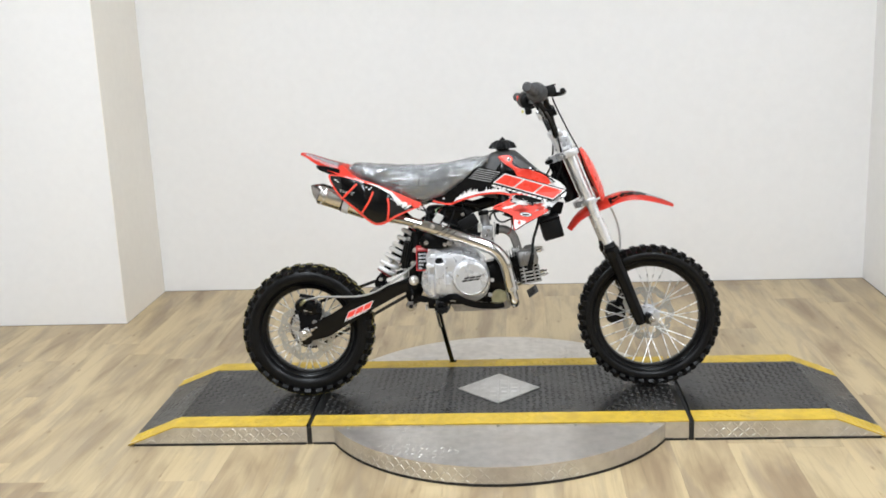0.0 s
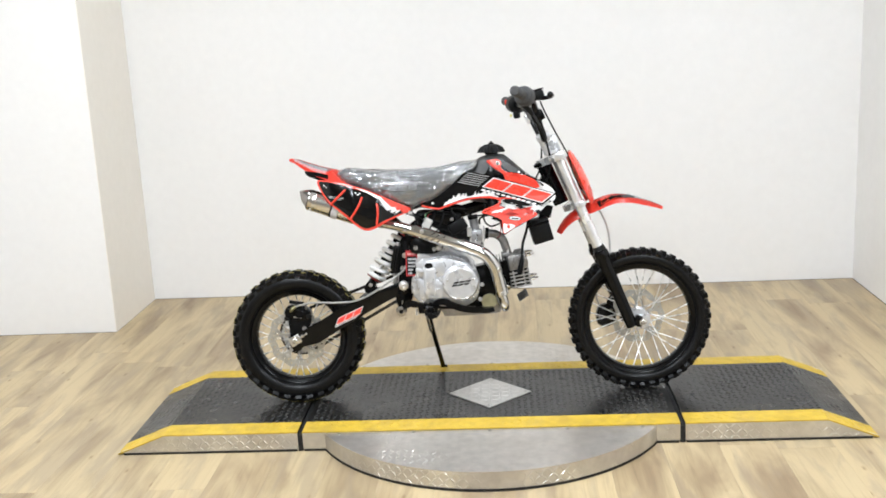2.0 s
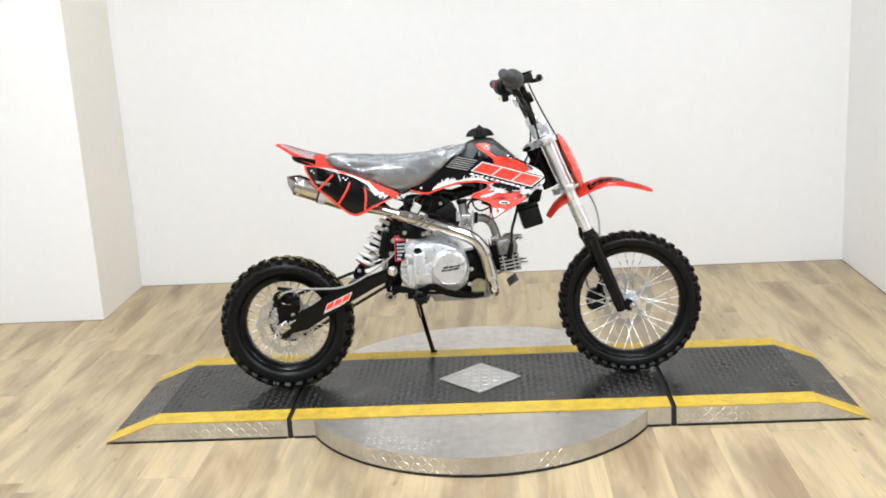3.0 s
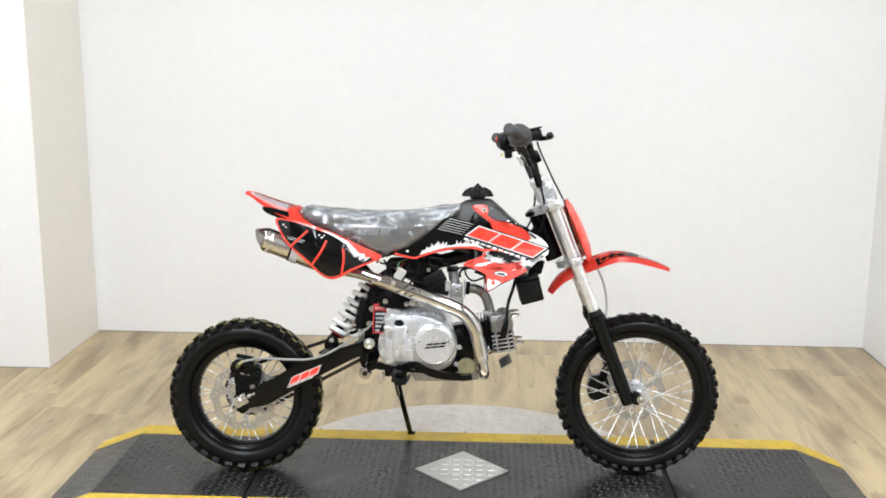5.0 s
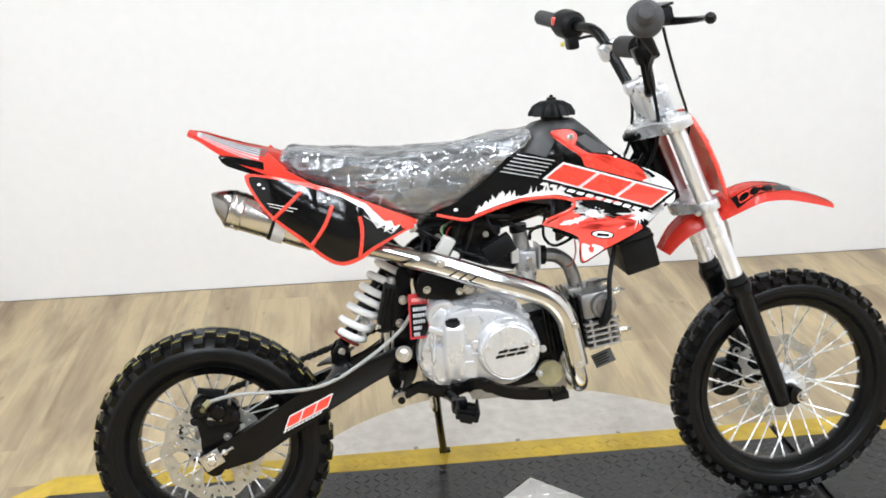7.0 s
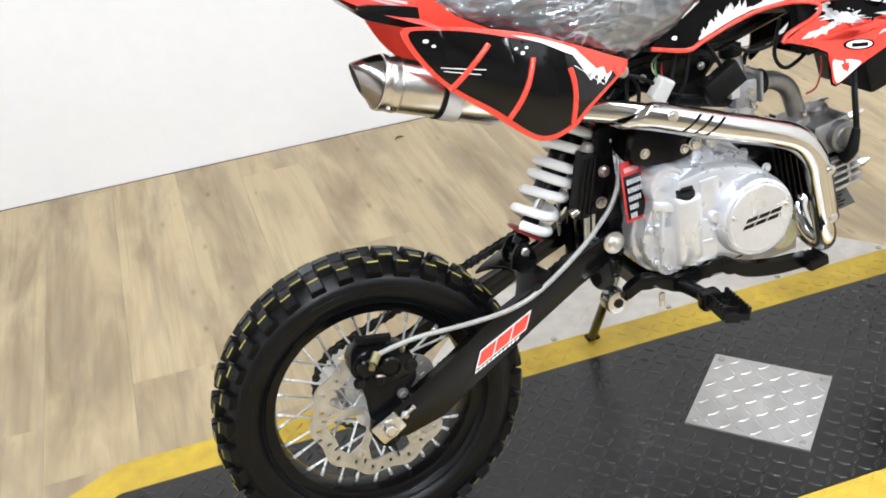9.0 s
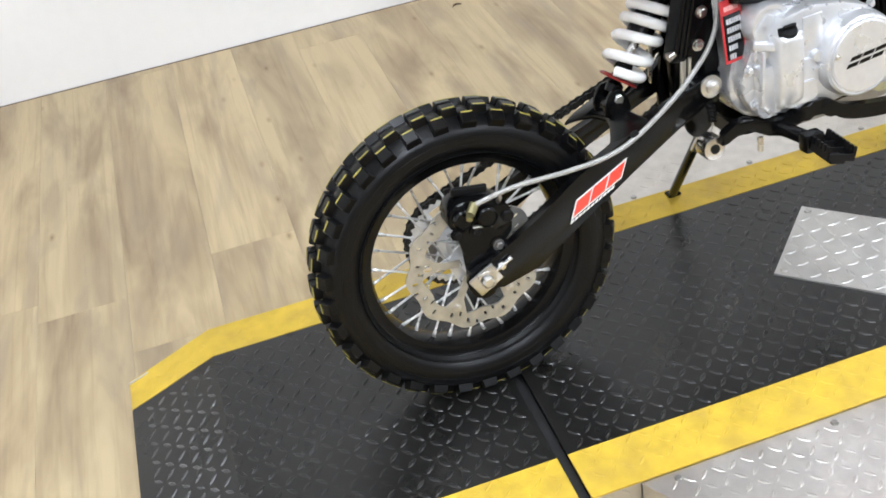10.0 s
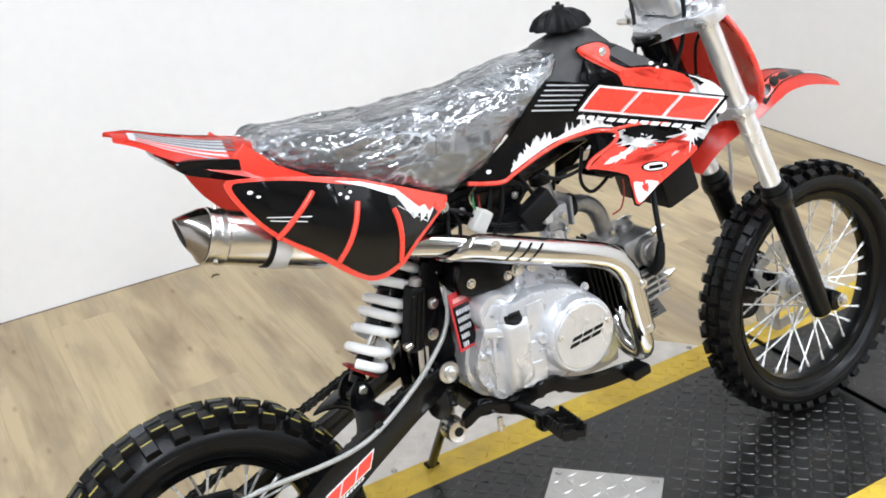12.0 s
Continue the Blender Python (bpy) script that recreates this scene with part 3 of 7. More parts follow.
    fr.inputs["IOR"].default_value = 2.3
    t.links.new(normal, fr.inputs["Normal"])
    m2 = t.nodes.new("ShaderNodeMixShader")
    t.links.new(fr.outputs[0], m2.inputs[0])
    t.links.new(m1.outputs[0], m2.inputs[1])
    t.links.new(gl.outputs[0], m2.inputs[2])
    t.links.new(m2.outputs[0], t.nodes["Material Output"].inputs["Surface"])
    return m


WRAP = wrap_material("clear_plastic_wrap")


# ---- the motorcycle: shape helpers; x ahead, y to its left, z up from the ground under the tyres ----
def curve_points(pts, n=6, closed=False):
    """Catmull-Rom points through pts."""
    p = [np.array(q, float) for q in pts]
    m = len(p)
    out = []
    for i in range(m if closed else m - 1):
        a, b, c, d = (p[(i + k - 1) % m] if closed else p[min(max(i + k - 1, 0), m - 1)] for k in range(4))
        for s in range(n):
            u = s / n
            out.append(0.5 * (2 * b + (c - a) * u + (2 * a - 5 * b + 4 * c - d) * u * u + (3 * b - a - 3 * c + d) * u ** 3))
    if not closed:
        out.append(p[-1])
    return out


def tube(pts, r, seg=10, n=6, bm=None, smooth_path=True, closed=False):
    """A round tube along a path. r: one radius, or one for each given point."""
    bm = bm or bmesh.new()
    path = curve_points(pts, n, closed) if smooth_path and len(pts) > 2 else [np.array(q, float) for q in pts]
    m = len(path)
    if isinstance(r, (list, tuple)):
        rad = np.interp(np.linspace(0, len(r) - 1, m), range(len(r)), r)
    else:
        rad = [r] * m
    side = None
    rings = []
    for i, c in enumerate(path):
        t = path[(i + 1) % m if closed else min(i + 1, m - 1)] - path[(i - 1) % m if closed else max(i - 1, 0)]
        t = t / (np.linalg.norm(t) + 1e-12)
        if side is None:
            side = np.cross(t, (0.31, 0.87, 0.38))
        side = side - t * np.dot(side, t)
        side /= np.linalg.norm(side) + 1e-12
        up = np.cross(t, side)
        rings.append([bm.verts.new(c + rad[i] * (math.cos(2 * math.pi * k / seg) * side + math.sin(2 * math.pi * k / seg) * up)) for k in range(seg)])
    pairs = list(zip(rings, rings[1:])) + ([(rings[-1], rings[0])] if closed else [])
    for a, b in pairs:
        for k in range(seg):
            bm.faces.new((a[k], a[(k + 1) % seg], b[(k + 1) % seg], b[k]))
    if not closed:
        bm.faces.new(rings[0][::-1])
        bm.faces.new(rings[-1])
    return bm


def rod(a, b, r0, r1=None, seg=14, bm=None):
    return tube([a, b], [r0, r0 if r1 is None else r1], seg, 1, bm, False)


def lathe(profile, seg=48, bm=None, m=None, closed=False):
    """Turns (radius, along) pairs round the y axis; m places it."""
    bm = bm or bmesh.new()
    m = m or Matrix.Identity(4)
    rings = []
    for r, y in profile:
        if r < 1e-6:
            rings.append([bm.verts.new(m @ Vector((0, y, 0)))])
        else:
            rings.append([bm.verts.new(m @ Vector((r * math.cos(2 * math.pi * k / seg), y, r * math.sin(2 * math.pi * k / seg)))) for k in range(seg)])
    pairs = list(zip(rings, rings[1:])) + ([(rings[-1], rings[0])] if closed else [])
    for a, b in pairs:
        for k in range(seg):
            q = [a[k % len(a)], a[(k + 1) % len(a)], b[(k + 1) % len(b)], b[k % len(b)]]
            q = [v for i, v in enumerate(q) if v not in q[:i]]
            if len(q) > 2:
                bm.faces.new(q)
    return bm


def axis_to(a, b):
    """The pose whose y axis runs from a towards b, at a."""
    d = (Vector(b) - Vector(a)).normalized()
    return Matrix.Translation(a) @ d.to_track_quat("Y", "Z").to_matrix().to_4x4()


def slab(outline, y0, y1, bevel=0.0, bm=None, seg=2):
    """An upright plate: an outline in x and z, from y0 to y1, with rounded rims."""
    bm = bm or bmesh.new()
    a = [bm.verts.new((x, y0, z)) for x, z in outline]
    b = [bm.verts.new((x, y1, z)) for x, z in outline]
    n = len(outline)
    f0, f1 = bm.faces.new(a), bm.faces.new(b[::-1])
    for i in range(n):
        bm.faces.new((a[i], b[i], b[(i + 1) % n], a[(i + 1) % n]))
    if bevel:
        bmesh.ops.bevel(bm, geom=list(f0.edges) + list(f1.edges), offset=bevel, segments=seg, affect="EDGES", profile=0.5, clamp_overlap=True)
    return bm


def skin(outline, depth, thick=0.002, lift=0.0, step=0.018, bm=None):
    """A curved panel: an outline in x and z, laid on y = depth(x, z), lifted towards the bike's right by lift, with that thickness behind it."""
    own = bmesh.new()
    own.faces.new([own.verts.new((x, 0, z)) for x, z in outline])
    bmesh.ops.triangulate(own, faces=own.faces[:])
    xs, zs = [p[0] for p in outline], [p[1] for p in outline]
    for axis, lo, hi in ((0, min(xs), max(xs)), (2, min(zs), max(zs))):
        k = int((hi - lo) / step)
        for i in range(1, k + 1):
            co, no = [0, 0, 0], [0, 0, 0]
            co[axis], no[axis] = lo + (hi - lo) * i / (k + 1), 1
            bmesh.ops.bisect_plane(own, geom=own.verts[:] + own.edges[:] + own.faces[:], plane_co=co, plane_no=no, dist=1e-5)
    front = list(own.verts)
    for v in front:
        v.co.y = depth(v.co.x, v.co.z) - lift
    back = {v: own.verts.new((v.co.x, v.co.y + thick, v.co.z)) for v in front}
    faces = list(own.faces)
    rims = [e for e in own.edges if len(e.link_faces) == 1]
    for f in faces:
        own.faces.new([back[v] for v in reversed(f.verts)])
    for e in rims:
        a, b = e.verts
        own.faces.new((a, b, back[b], back[a]))
    if bm is None:
        return own
    me = bpy.data.meshes.new("tmp")
    own.to_mesh(me)
    own.free()
    bm.from_mesh(me)
    bpy.data.meshes.remove(me)
    return bm


def loft(sections, bm=None, cap=True):
    """Joins closed rings of equal length."""
    bm = bm or bmesh.new()
    rings = [[bm.verts.new(p) for p in s] for s in sections]
    n = len(rings[0])
    for a, b in zip(rings, rings[1:]):
        for k in range(n):
            bm.faces.new((a[k], a[(k + 1) % n], b[(k + 1) % n], b[k]))
    if cap:
        bm.faces.new(rings[0][::-1])
        bm.faces.new(rings[-1])
    return bm


def mirrored(bm):
    """Flips a bmesh to the bike's other side."""
    for v in bm.verts:
        v.co.y = -v.co.y
    return bm


def rounded(outline, n=5):
    return [tuple(p) for p in curve_points(outline, n, True)]


def bolt(at, r, head, parent, mat=None, direction=-1, name="bolt", seg=6):
    """A hexagon bolt on the right (-1) or left (1) face, with a washer."""
    bm = lathe([(0, 0), (r * 1.5, 0), (r * 1.5, head * 0.3), (r * 1.02, head * 0.3)], 18, m=axis_to(at, (at[0], at[1] + direction, at[2])))
    lathe([(r * 1.02, head * 0.28), (r, head * 0.85), (r * 0.75, head), (0, head)], seg, bm, axis_to(at, (at[0], at[1] + direction, at[2])))
    return part(name, bm, mat or ZINC, parent, smooth=30)


def splash(cx, cz, w, h, tilt, spikes, seed, long=0.5):
    """A paint-splash outline: an oval with uneven spikes."""
    g = random.Random(seed)
    out = []
    for i in range(spikes * 2):
        a = 2 * math.pi * i / (spikes * 2)
        k = (1.0 + long * g.random() * 1.6) if i % 2 else (0.62 + 0.25 * g.random())
        x, z = w * k * math.cos(a), h * k * math.sin(a)
        out.append((cx + x * math.cos(tilt) - z * math.sin(tilt), cz + x * math.sin(tilt) + z * math.cos(tilt)))
    return out


def spikes(line, base, tall, step, seed, lean=0.6):
    """A paint-splash band: a line along its foot and uneven spikes above it, leaning forward."""
    g = random.Random(seed)
    pts = [np.array(p) for p in curve_points(line, 12)]
    cum = np.concatenate([[0], np.cumsum([np.linalg.norm(b - a) for a, b in zip(pts, pts[1:])])])
    n = int(cum[-1] / step)
    at = lambda d: np.array([np.interp(d, cum, [p[i] for p in pts]) for i in (0, 1)])
    foot = [at(cum[-1] * i / n) for i in range(n + 1)]
    top = []
    for i in range(n + 1):
        fade = math.sin(math.pi * min(1.0, (i + 0.5) / n)) ** 0.6
        h = (base * (0.7 + 0.6 * g.random()) if i % 2 == 0 else base + tall * g.random() ** 1.3) * fade + 0.0008
        top.append(foot[i] + np.array((lean * h * (g.random() - 0.25), h)))
    return [tuple(p) for p in foot] + [tuple(p) for p in top[::-1]]


LEAN, YAW, REAR_X, GROUND_Y = 7.0, 1.8, -0.662, 0.29
bike = empty("dirt_bike", "new red and black dirt bike leaning on its side stand", "motorcycle",
             Matrix.Translation((REAR_X, GROUND_Y, H)) @ pose(0, 0, 0, 0, 0, YAW) @ pose(0, 0, 0, -LEAN) @ Matrix.Translation((-REAR_X, 0, 0)))


# ---- wheels ----
def knobs(parent, c, crown, rows, pitch, painted):
    """Tread blocks round a tyre, each row on one shared mesh. rows: across, width, length, height, phase, tilt, drop below the crown,
    and on which edge of the block a painted line runs."""
    cx, cz = c
    dash_v, dash_f = [], []
    for y, w, l, h, phase, tilt, drop, edge in rows:
        me = bpy.data.meshes.new("tread_block")
        v = [(u * w / 2 * k, q * l / 2 * k, d) for d, k in ((-0.005, 1.04), (h * 0.86, 0.92), (h, 0.80)) for u, q in ((-1, -1), (1, -1), (1, 1), (-1, 1))]
        me.from_pydata(v, [], [(k + i, k + (i + 1) % 4, k + 4 + (i + 1) % 4, k + 4 + i) for k in (0, 4) for i in range(4)] + [(8, 9, 10, 11)])
        me.materials.append(RUBBER)
        for i in range(pitch):
            a = 2 * math.pi * (i + phase) / pitch
            rad, tan, side = Vector((math.cos(a), 0, math.sin(a))), Vector((-math.sin(a), 0, math.cos(a))), Vector((0, 1, 0))
            out = rad * math.cos(tilt) + side * math.sin(tilt)
            lat = side * math.cos(tilt) - rad * math.sin(tilt)
            base = Vector((cx, 0, cz)) + rad * (crown - drop) + side * y
            b = new("tread_block", me)
            b.parent = parent
            b.matrix_basis = Matrix((lat, tan, out)).transposed().to_4x4()
            b.matrix_basis.translation = base
            if painted:
                k = len(dash_v)
                mid = base + lat * (edge * w * 0.36) + out * h
                dash_v += [mid + lat * (p * 0.0011) + tan * (q * l * 0.37) + out * d for d in (-0.001, 0.0005) for p, q in ((-1, -1), (1, -1), (1, 1), (-1, 1))]
                dash_f += [(k + j, k + (j + 1) % 4, k + 4 + (j + 1) % 4, k + 4 + j) for j in range(4)] + [(k + 4, k + 5, k + 6, k + 7)]
    if painted:
        tagged(mesh_object("paint_line", dash_v, dash_f, YELLOW_LINE, parent), "thin yellow line painted over the tread blocks", kind="stuff")


def spoked_wheel(name, c, R, rim_in, tyre_w, pitch, disc_side, disc_r, painted, label):
    cx, cz = c
    m = Matrix.Translation((cx, 0, cz))
    rw = tyre_w * 0.62
    rim = part(name, lathe([(rim_in, -0.010), (rim_in, 0.010), (rim_in + 0.004, rw * 0.42), (rim_in + 0.016, rw * 0.46), (rim_in + 0.019, rw * 0.5), (rim_in + 0.021, rw * 0.46), (rim_in + 0.012, rw * 0.36),
                               (rim_in + 0.012, -rw * 0.36), (rim_in + 0.021, -rw * 0.46), (rim_in + 0.019, -rw * 0.5), (rim_in + 0.016, -rw * 0.46), (rim_in + 0.004, -rw * 0.42)], 72, m=m, closed=True), BLACK_PAINT, bike, label, 40)
    t = tyre_w / 2
    b = rim_in + 0.014
    k = R * 0.048
    crown = R - k
    prof = [(b, -rw * 0.40), (b + 0.004, -rw * 0.47), (b + (crown - b) * 0.25, -t * 0.90), (b + (crown - b) * 0.5, -t), (b + (crown - b) * 0.72, -t * 0.94), (crown - 0.0100, -t * 0.74), (crown - 0.0025, -t * 0.4), (crown, 0)]
    prof = prof + [(r, -y) for r, y in prof[-2::-1]]
    tyre = lathe([tuple(p) for p in curve_points(prof, 3)], 96, m=m)
    for f in tyre.faces:
        f.smooth = True
    l = 2 * math.pi * R / pitch * 0.54
    rows = []
    for q in (-1, 1):
        rows += [(q * t * 0.235, t * 0.41, l, k, 0.0, q * 0.10, 0.0006, q), (q * t * 0.72, t * 0.50, l * 0.92, k * 0.98, 0.5, q * 0.58, 0.0088, -q)]
    knobs(rim, c, crown, rows, pitch, painted)
    ty = part("tyre", tyre, RUBBER, rim, "black knobbly off-road tyre")
    for side in (-1, 1):
        for q, h in ((0.16, 0.0016), (0.40, 0.0012), (0.56, 0.0010)):
            rr, yy = b + (crown - b) * q, side * t * float(np.interp(q, [0, 0.25, 0.5, 0.75], [0.62, 0.90, 1.0, 0.93]))
            part("sidewall_rib", lathe([(rr - 0.0022, yy - side * 0.002), (rr, yy + side * h), (rr + 0.0022, yy - side * 0.002)], 72, m=m, closed=True), RUBBER, rim, smooth=60)
    part("hub", lathe([(0.008, -0.062), (0.018, -0.062), (0.018, -0.034), (0.034, -0.033), (0.034, -0.028), (0.021, -0.024), (0.019, 0), (0.021, 0.024), (0.034, 0.028), (0.034, 0.033), (0.018, 0.034), (0.018, 0.062), (0.008, 0.062)], 36, m=m, closed=True), CAST, rim, "polished aluminium hub", 40)
    # spokes, laced two by two
    count = 32
    a0, r0, r1 = None, 0.031, rim_in + 0.001
    shared = None
    for i in range(count):
        side = -1 if i % 2 else 1
        turn = (1 if (i // 2) % 2 else -1) * radians(46)
        ar = 2 * math.pi * (i + 0.25) / count
        p1 = Vector((cx + r1 * math.cos(ar), side * 0.003, cz + r1 * math.sin(ar)))
        p0 = Vector((cx + r0 * math.cos(ar + turn), side * 0.0305, cz + r0 * math.sin(ar + turn)))
        if shared is None:
            length = (p1 - p0).length
            bm = lathe([(0, 0), (0.0018, 0), (0.0018, length - 0.013), (0.0028, length - 0.012), (0.0028, length), (0, length)], 8)
            for f in bm.faces:
                f.smooth = True
            shared = bpy.data.meshes.new("spoke")
            bm.to_mesh(shared)
            bm.free()
            shared.materials.append(SPOKE)
        s = new("spoke", shared)
        s.parent = rim
        s.matrix_basis = axis_to(p0, p1)
    # brake disc, with a wavy rim, slots and arms
    y = disc_side * 0.043
    n, inner = 120, disc_r * 0.765
    bm = bmesh.new()
    fr = [0.0, 0.34, 0.66, 1.0]
    both = []
    for side_y in (y - 0.0018, y + 0.0018):
        ring = []
        for i in range(n):
            a = 2 * math.pi * i / n
            ro = disc_r * (1 + 0.035 * math.cos(a * 10))
            ri = inner * (1 + 0.035 * math.cos(a * 10))
            ring.append([bm.verts.new((cx + (ri + (ro - ri) * q) * math.cos(a), side_y, cz + (ri + (ro - ri) * q) * math.sin(a))) for q in fr])
        both.append(ring)
        for i in range(n):
            for j in range(3):
                if (j == 1 and i % 12 in (0, 6)) or (j == 2 and i % 12 == 3 and i % 24 != 3) or (j == 0 and i % 12 == 9):
                    continue
                bm.faces.new((ring[i][j], ring[(i + 1) % n][j], ring[(i + 1) % n][j + 1], ring[i][j + 1]))
    for i in range(n):
        for j in (0, 3):
            k2 = (i + 1) % n
            bm.faces.new((both[0][i][j], both[0][k2][j], both[1][k2][j], both[1][i][j]))
    disc = part("brake_disc", bm, DISC_STEEL, rim, "wavy slotted steel brake disc")
    for i in range(5):
        a = 2 * math.pi * (i + 0.2) / 5
        bm = slab([(cx + r * math.cos(a + d), cz + r * math.sin(a + d)) for r, d in ((0.024, -0.22), (inner * 0.72, 0.02), (inner * 1.03, -0.10), (inner * 1.03, 0.36), (inner * 0.74, 0.22), (0.024, 0.26))], y - 0.0016, y + 0.0016)
        part("disc_arm", bm, DISC_STEEL, disc)
        bolt((cx + inner * 0.93 * math.cos(a + 0.13), y + disc_side * 0.0016, cz + inner * 0.93 * math.sin(a + 0.13)), 0.0042, 0.003, disc, direction=disc_side, name="disc_bolt", seg=10)
    return rim


REAR, FRONT_AXLE = (-0.662, 0.233), (0.530, 0.249)
rear_wheel = spoked_wheel("rear_wheel", REAR, 0.235, 0.145, 0.086, 33, -1, 0.101, True, "black spoked wheel rim")
spoked_wheel("front_wheel", FRONT_AXLE, 0.248, 0.172, 0.070, 42, 1, 0.093, False, "black spoked wheel rim")

# rear sprocket on the bike's left
sp = bmesh.new()
teeth = 37
ring = []
for i in range(teeth * 2):
    a = math.pi * i / teeth
    r = 0.0735 if i % 2 else 0.0685
    ring.append((r * math.cos(a) + REAR[0], r * math.sin(a) + REAR[1]))
n = len(ring)
for y in (0.046, 0.051):
    rows = []
    for i, (x, z) in enumerate(ring):
        dx, dz = x - REAR[0], z - REAR[1]
        q = math.hypot(dx, dz)
        rows.append([sp.verts.new((x, y, z))] + [sp.verts.new((REAR[0] + dx / q * r, y, REAR[1] + dz / q * r)) for r in (0.063, 0.055, 0.046, 0.038, 0.026)])
    for i in range(n):
        for j in range(5):
            if (j in (1, 2) and i % 15 in (3, 4, 5, 6, 7, 8, 9)) or (j == 3 and i % 15 in (0, 1, 12)):
                continue
            sp.faces.new((rows[i][j], rows[(i + 1) % n][j], rows[(i + 1) % n][j + 1], rows[i][j + 1]))
part("sprocket", sp, SPOKE, rear_wheel, "bright steel rear sprocket with cut-outs")
bm = bmesh.new()
lathe([(0.02, 0.034), (0.045, 0.036), (0.045, 0.045), (0.02, 0.045)], 24, bm, Matrix.Translation((REAR[0], 0, REAR[1])), True)
part("sprocket_carrier", bm, CAST_DARK, rear_wheel)

# drive chain: outer and inner link plates round both sprockets
cs = (-0.245, 0.413)
bm = bmesh.new()
d = np.array((cs[0] - REAR[0], cs[1] - REAR[1]))
ln = np.linalg.norm(d)
ux, uz = d / ln
R1, R2 = 0.0735, 0.036
al = math.acos((R1 - R2) / ln)
base = math.atan2(uz, ux)
path = []
for s in np.linspace(base + al, base + 2 * math.pi - al, 26):
    path.append((REAR[0] + R1 * math.cos(s), REAR[1] + R1 * math.sin(s)))
for s in np.linspace(base - al, base + al, 9):
    path.append((cs[0] + R2 * math.cos(s), cs[1] + R2 * math.sin(s)))
path.append(path[0])
pts = [np.array(p) for p in path]
seglen = [np.linalg.norm(b - a) for a, b in zip(pts, pts[1:])]
total = sum(seglen)
count = int(total / 0.0127) // 2 * 2
cum = np.concatenate([[0], np.cumsum(seglen)])
along = [(np.interp(total * i / count, cum, [p[0] for p in pts]), np.interp(total * i / count, cum, [p[1] for p in pts])) for i in range(count)]
for i in range(count):
    a, b = along[i], along[(i + 1) % count]
    v = np.array((b[0] - a[0], b[1] - a[1]))
    v /= np.linalg.norm(v) + 1e-9
    w = np.array((-v[1], v[0]))
    mid = ((a[0] + b[0]) / 2, (a[1] + b[1]) / 2)
    shape = [(-0.0102, 0), (-0.0075, 0.0060), (0, 0.0040), (0.0075, 0.0060), (0.0102, 0), (0.0075, -0.0060), (0, -0.0040), (-0.0075, -0.0060)]
    o = 0.0055 if i % 2 else 0.0038
    for y in (0.0530 - o, 0.0530 + o):
        slab([(mid[0] + v[0] * p + w[0] * q, mid[1] + v[1] * p + w[1] * q) for p, q in shape], y - 0.0007, y + 0.0007, bm=bm)
    rod((a[0], 0.0470, a[1]), (a[0], 0.0590, a[1]), 0.0032, seg=6, bm=bm)
part("drive_chain", bm, material("oiled_chain_steel", (0.035, 0.034, 0.032), 0.30, 0.7, grain=0.3), bike, "dark oiled drive chain")

# axle hardware
ax = part("rear_axle", rod((REAR[0], -0.10, REAR[1]), (REAR[0], 0.10, REAR[1]), 0.0065), ZINC, bike)
for s in (-1, 1):
    tilt = pose(REAR[0], s * 0.0935, REAR[1], 0, -28, 0)
    part("chain_adjuster", box(-0.021, 0.021, -0.0025, 0.0025, -0.0165, 0.0165, 0.003, m=tilt), ZINC, ax, "zinc chain adjuster plate", 30)
    part("adjuster_screw", rod(tilt @ Vector((0.02, 0, 0)), tilt @ Vector((0.047, 0, 0)), 0.0032), ZINC, ax)
    part("adjuster_nut", rod(tilt @ Vector((0.026, 0, 0)), tilt @ Vector((0.033, 0, 0)), 0.0062, seg=6), ZINC, ax)
    bolt((REAR[0], s * 0.096, REAR[1]), 0.0095, 0.010, ax, direction=s, name="axle_nut")
fx = part("front_axle", rod((FRONT_AXLE[0], -0.093, FRONT_AXLE[1]), (FRONT_AXLE[0], 0.093, FRONT_AXLE[1]), 0.006), ZINC, bike)
for s in (-1, 1):
    bolt((FRONT_AXLE[0], s * 0.0885, FRONT_AXLE[1]), 0.0085, 0.010, fx, direction=s, name="axle_nut")

# rear brake caliper on its bracket
brk = part("rear_caliper_bracket", slab(rounded([(-0.686, 0.318), (-0.676, 0.350), (-0.640, 0.352), (-0.610, 0.330), (-0.606, 0.300), (-0.632, 0.268), (-0.642, 0.214), (-0.666, 0.203), (-0.684, 0.226), (-0.680, 0.268)], 3), -0.074, -0.066, 0.002), BLACK_PAINT, bike, smooth=35)
cal_rear = part("caliper", slab(rounded([(-0.694, 0.330), (-0.690, 0.358), (-0.668, 0.366), (-0.628, 0.358), (-0.606, 0.338), (-0.614, 0.312), (-0.65, 0.312)], 3), -0.080, -0.034, 0.004), BLACK_PAINT, brk, "black cast brake caliper", 40)
for x, z, r in ((-0.676, 0.344, 0.0150), (-0.643, 0.338, 0.0150)):
    part("piston_housing", lathe([(0, 0), (r, 0), (r, 0.010), (r * 0.82, 0.0125), (r * 0.78, 0.0105), (0, 0.0105)], 20, m=axis_to((x, -0.080, z), (x, -1, z))), BLACK_PAINT, cal_rear, smooth=35)
part("bridge", box(-0.026, 0.026, -0.004, 0.004, -0.006, 0.006, 0.002, m=pose(-0.655, -0.060, 0.372, 0, 10, 0)), BLACK_PLASTIC, cal_rear)
part("bleed_nipple", tube([(-0.622, -0.076, 0.350), (-0.620, -0.084, 0.358), (-0.619, -0.086, 0.368)], [0.0042, 0.0035, 0.002], 8, 3), CAST_DARK, cal_rear)
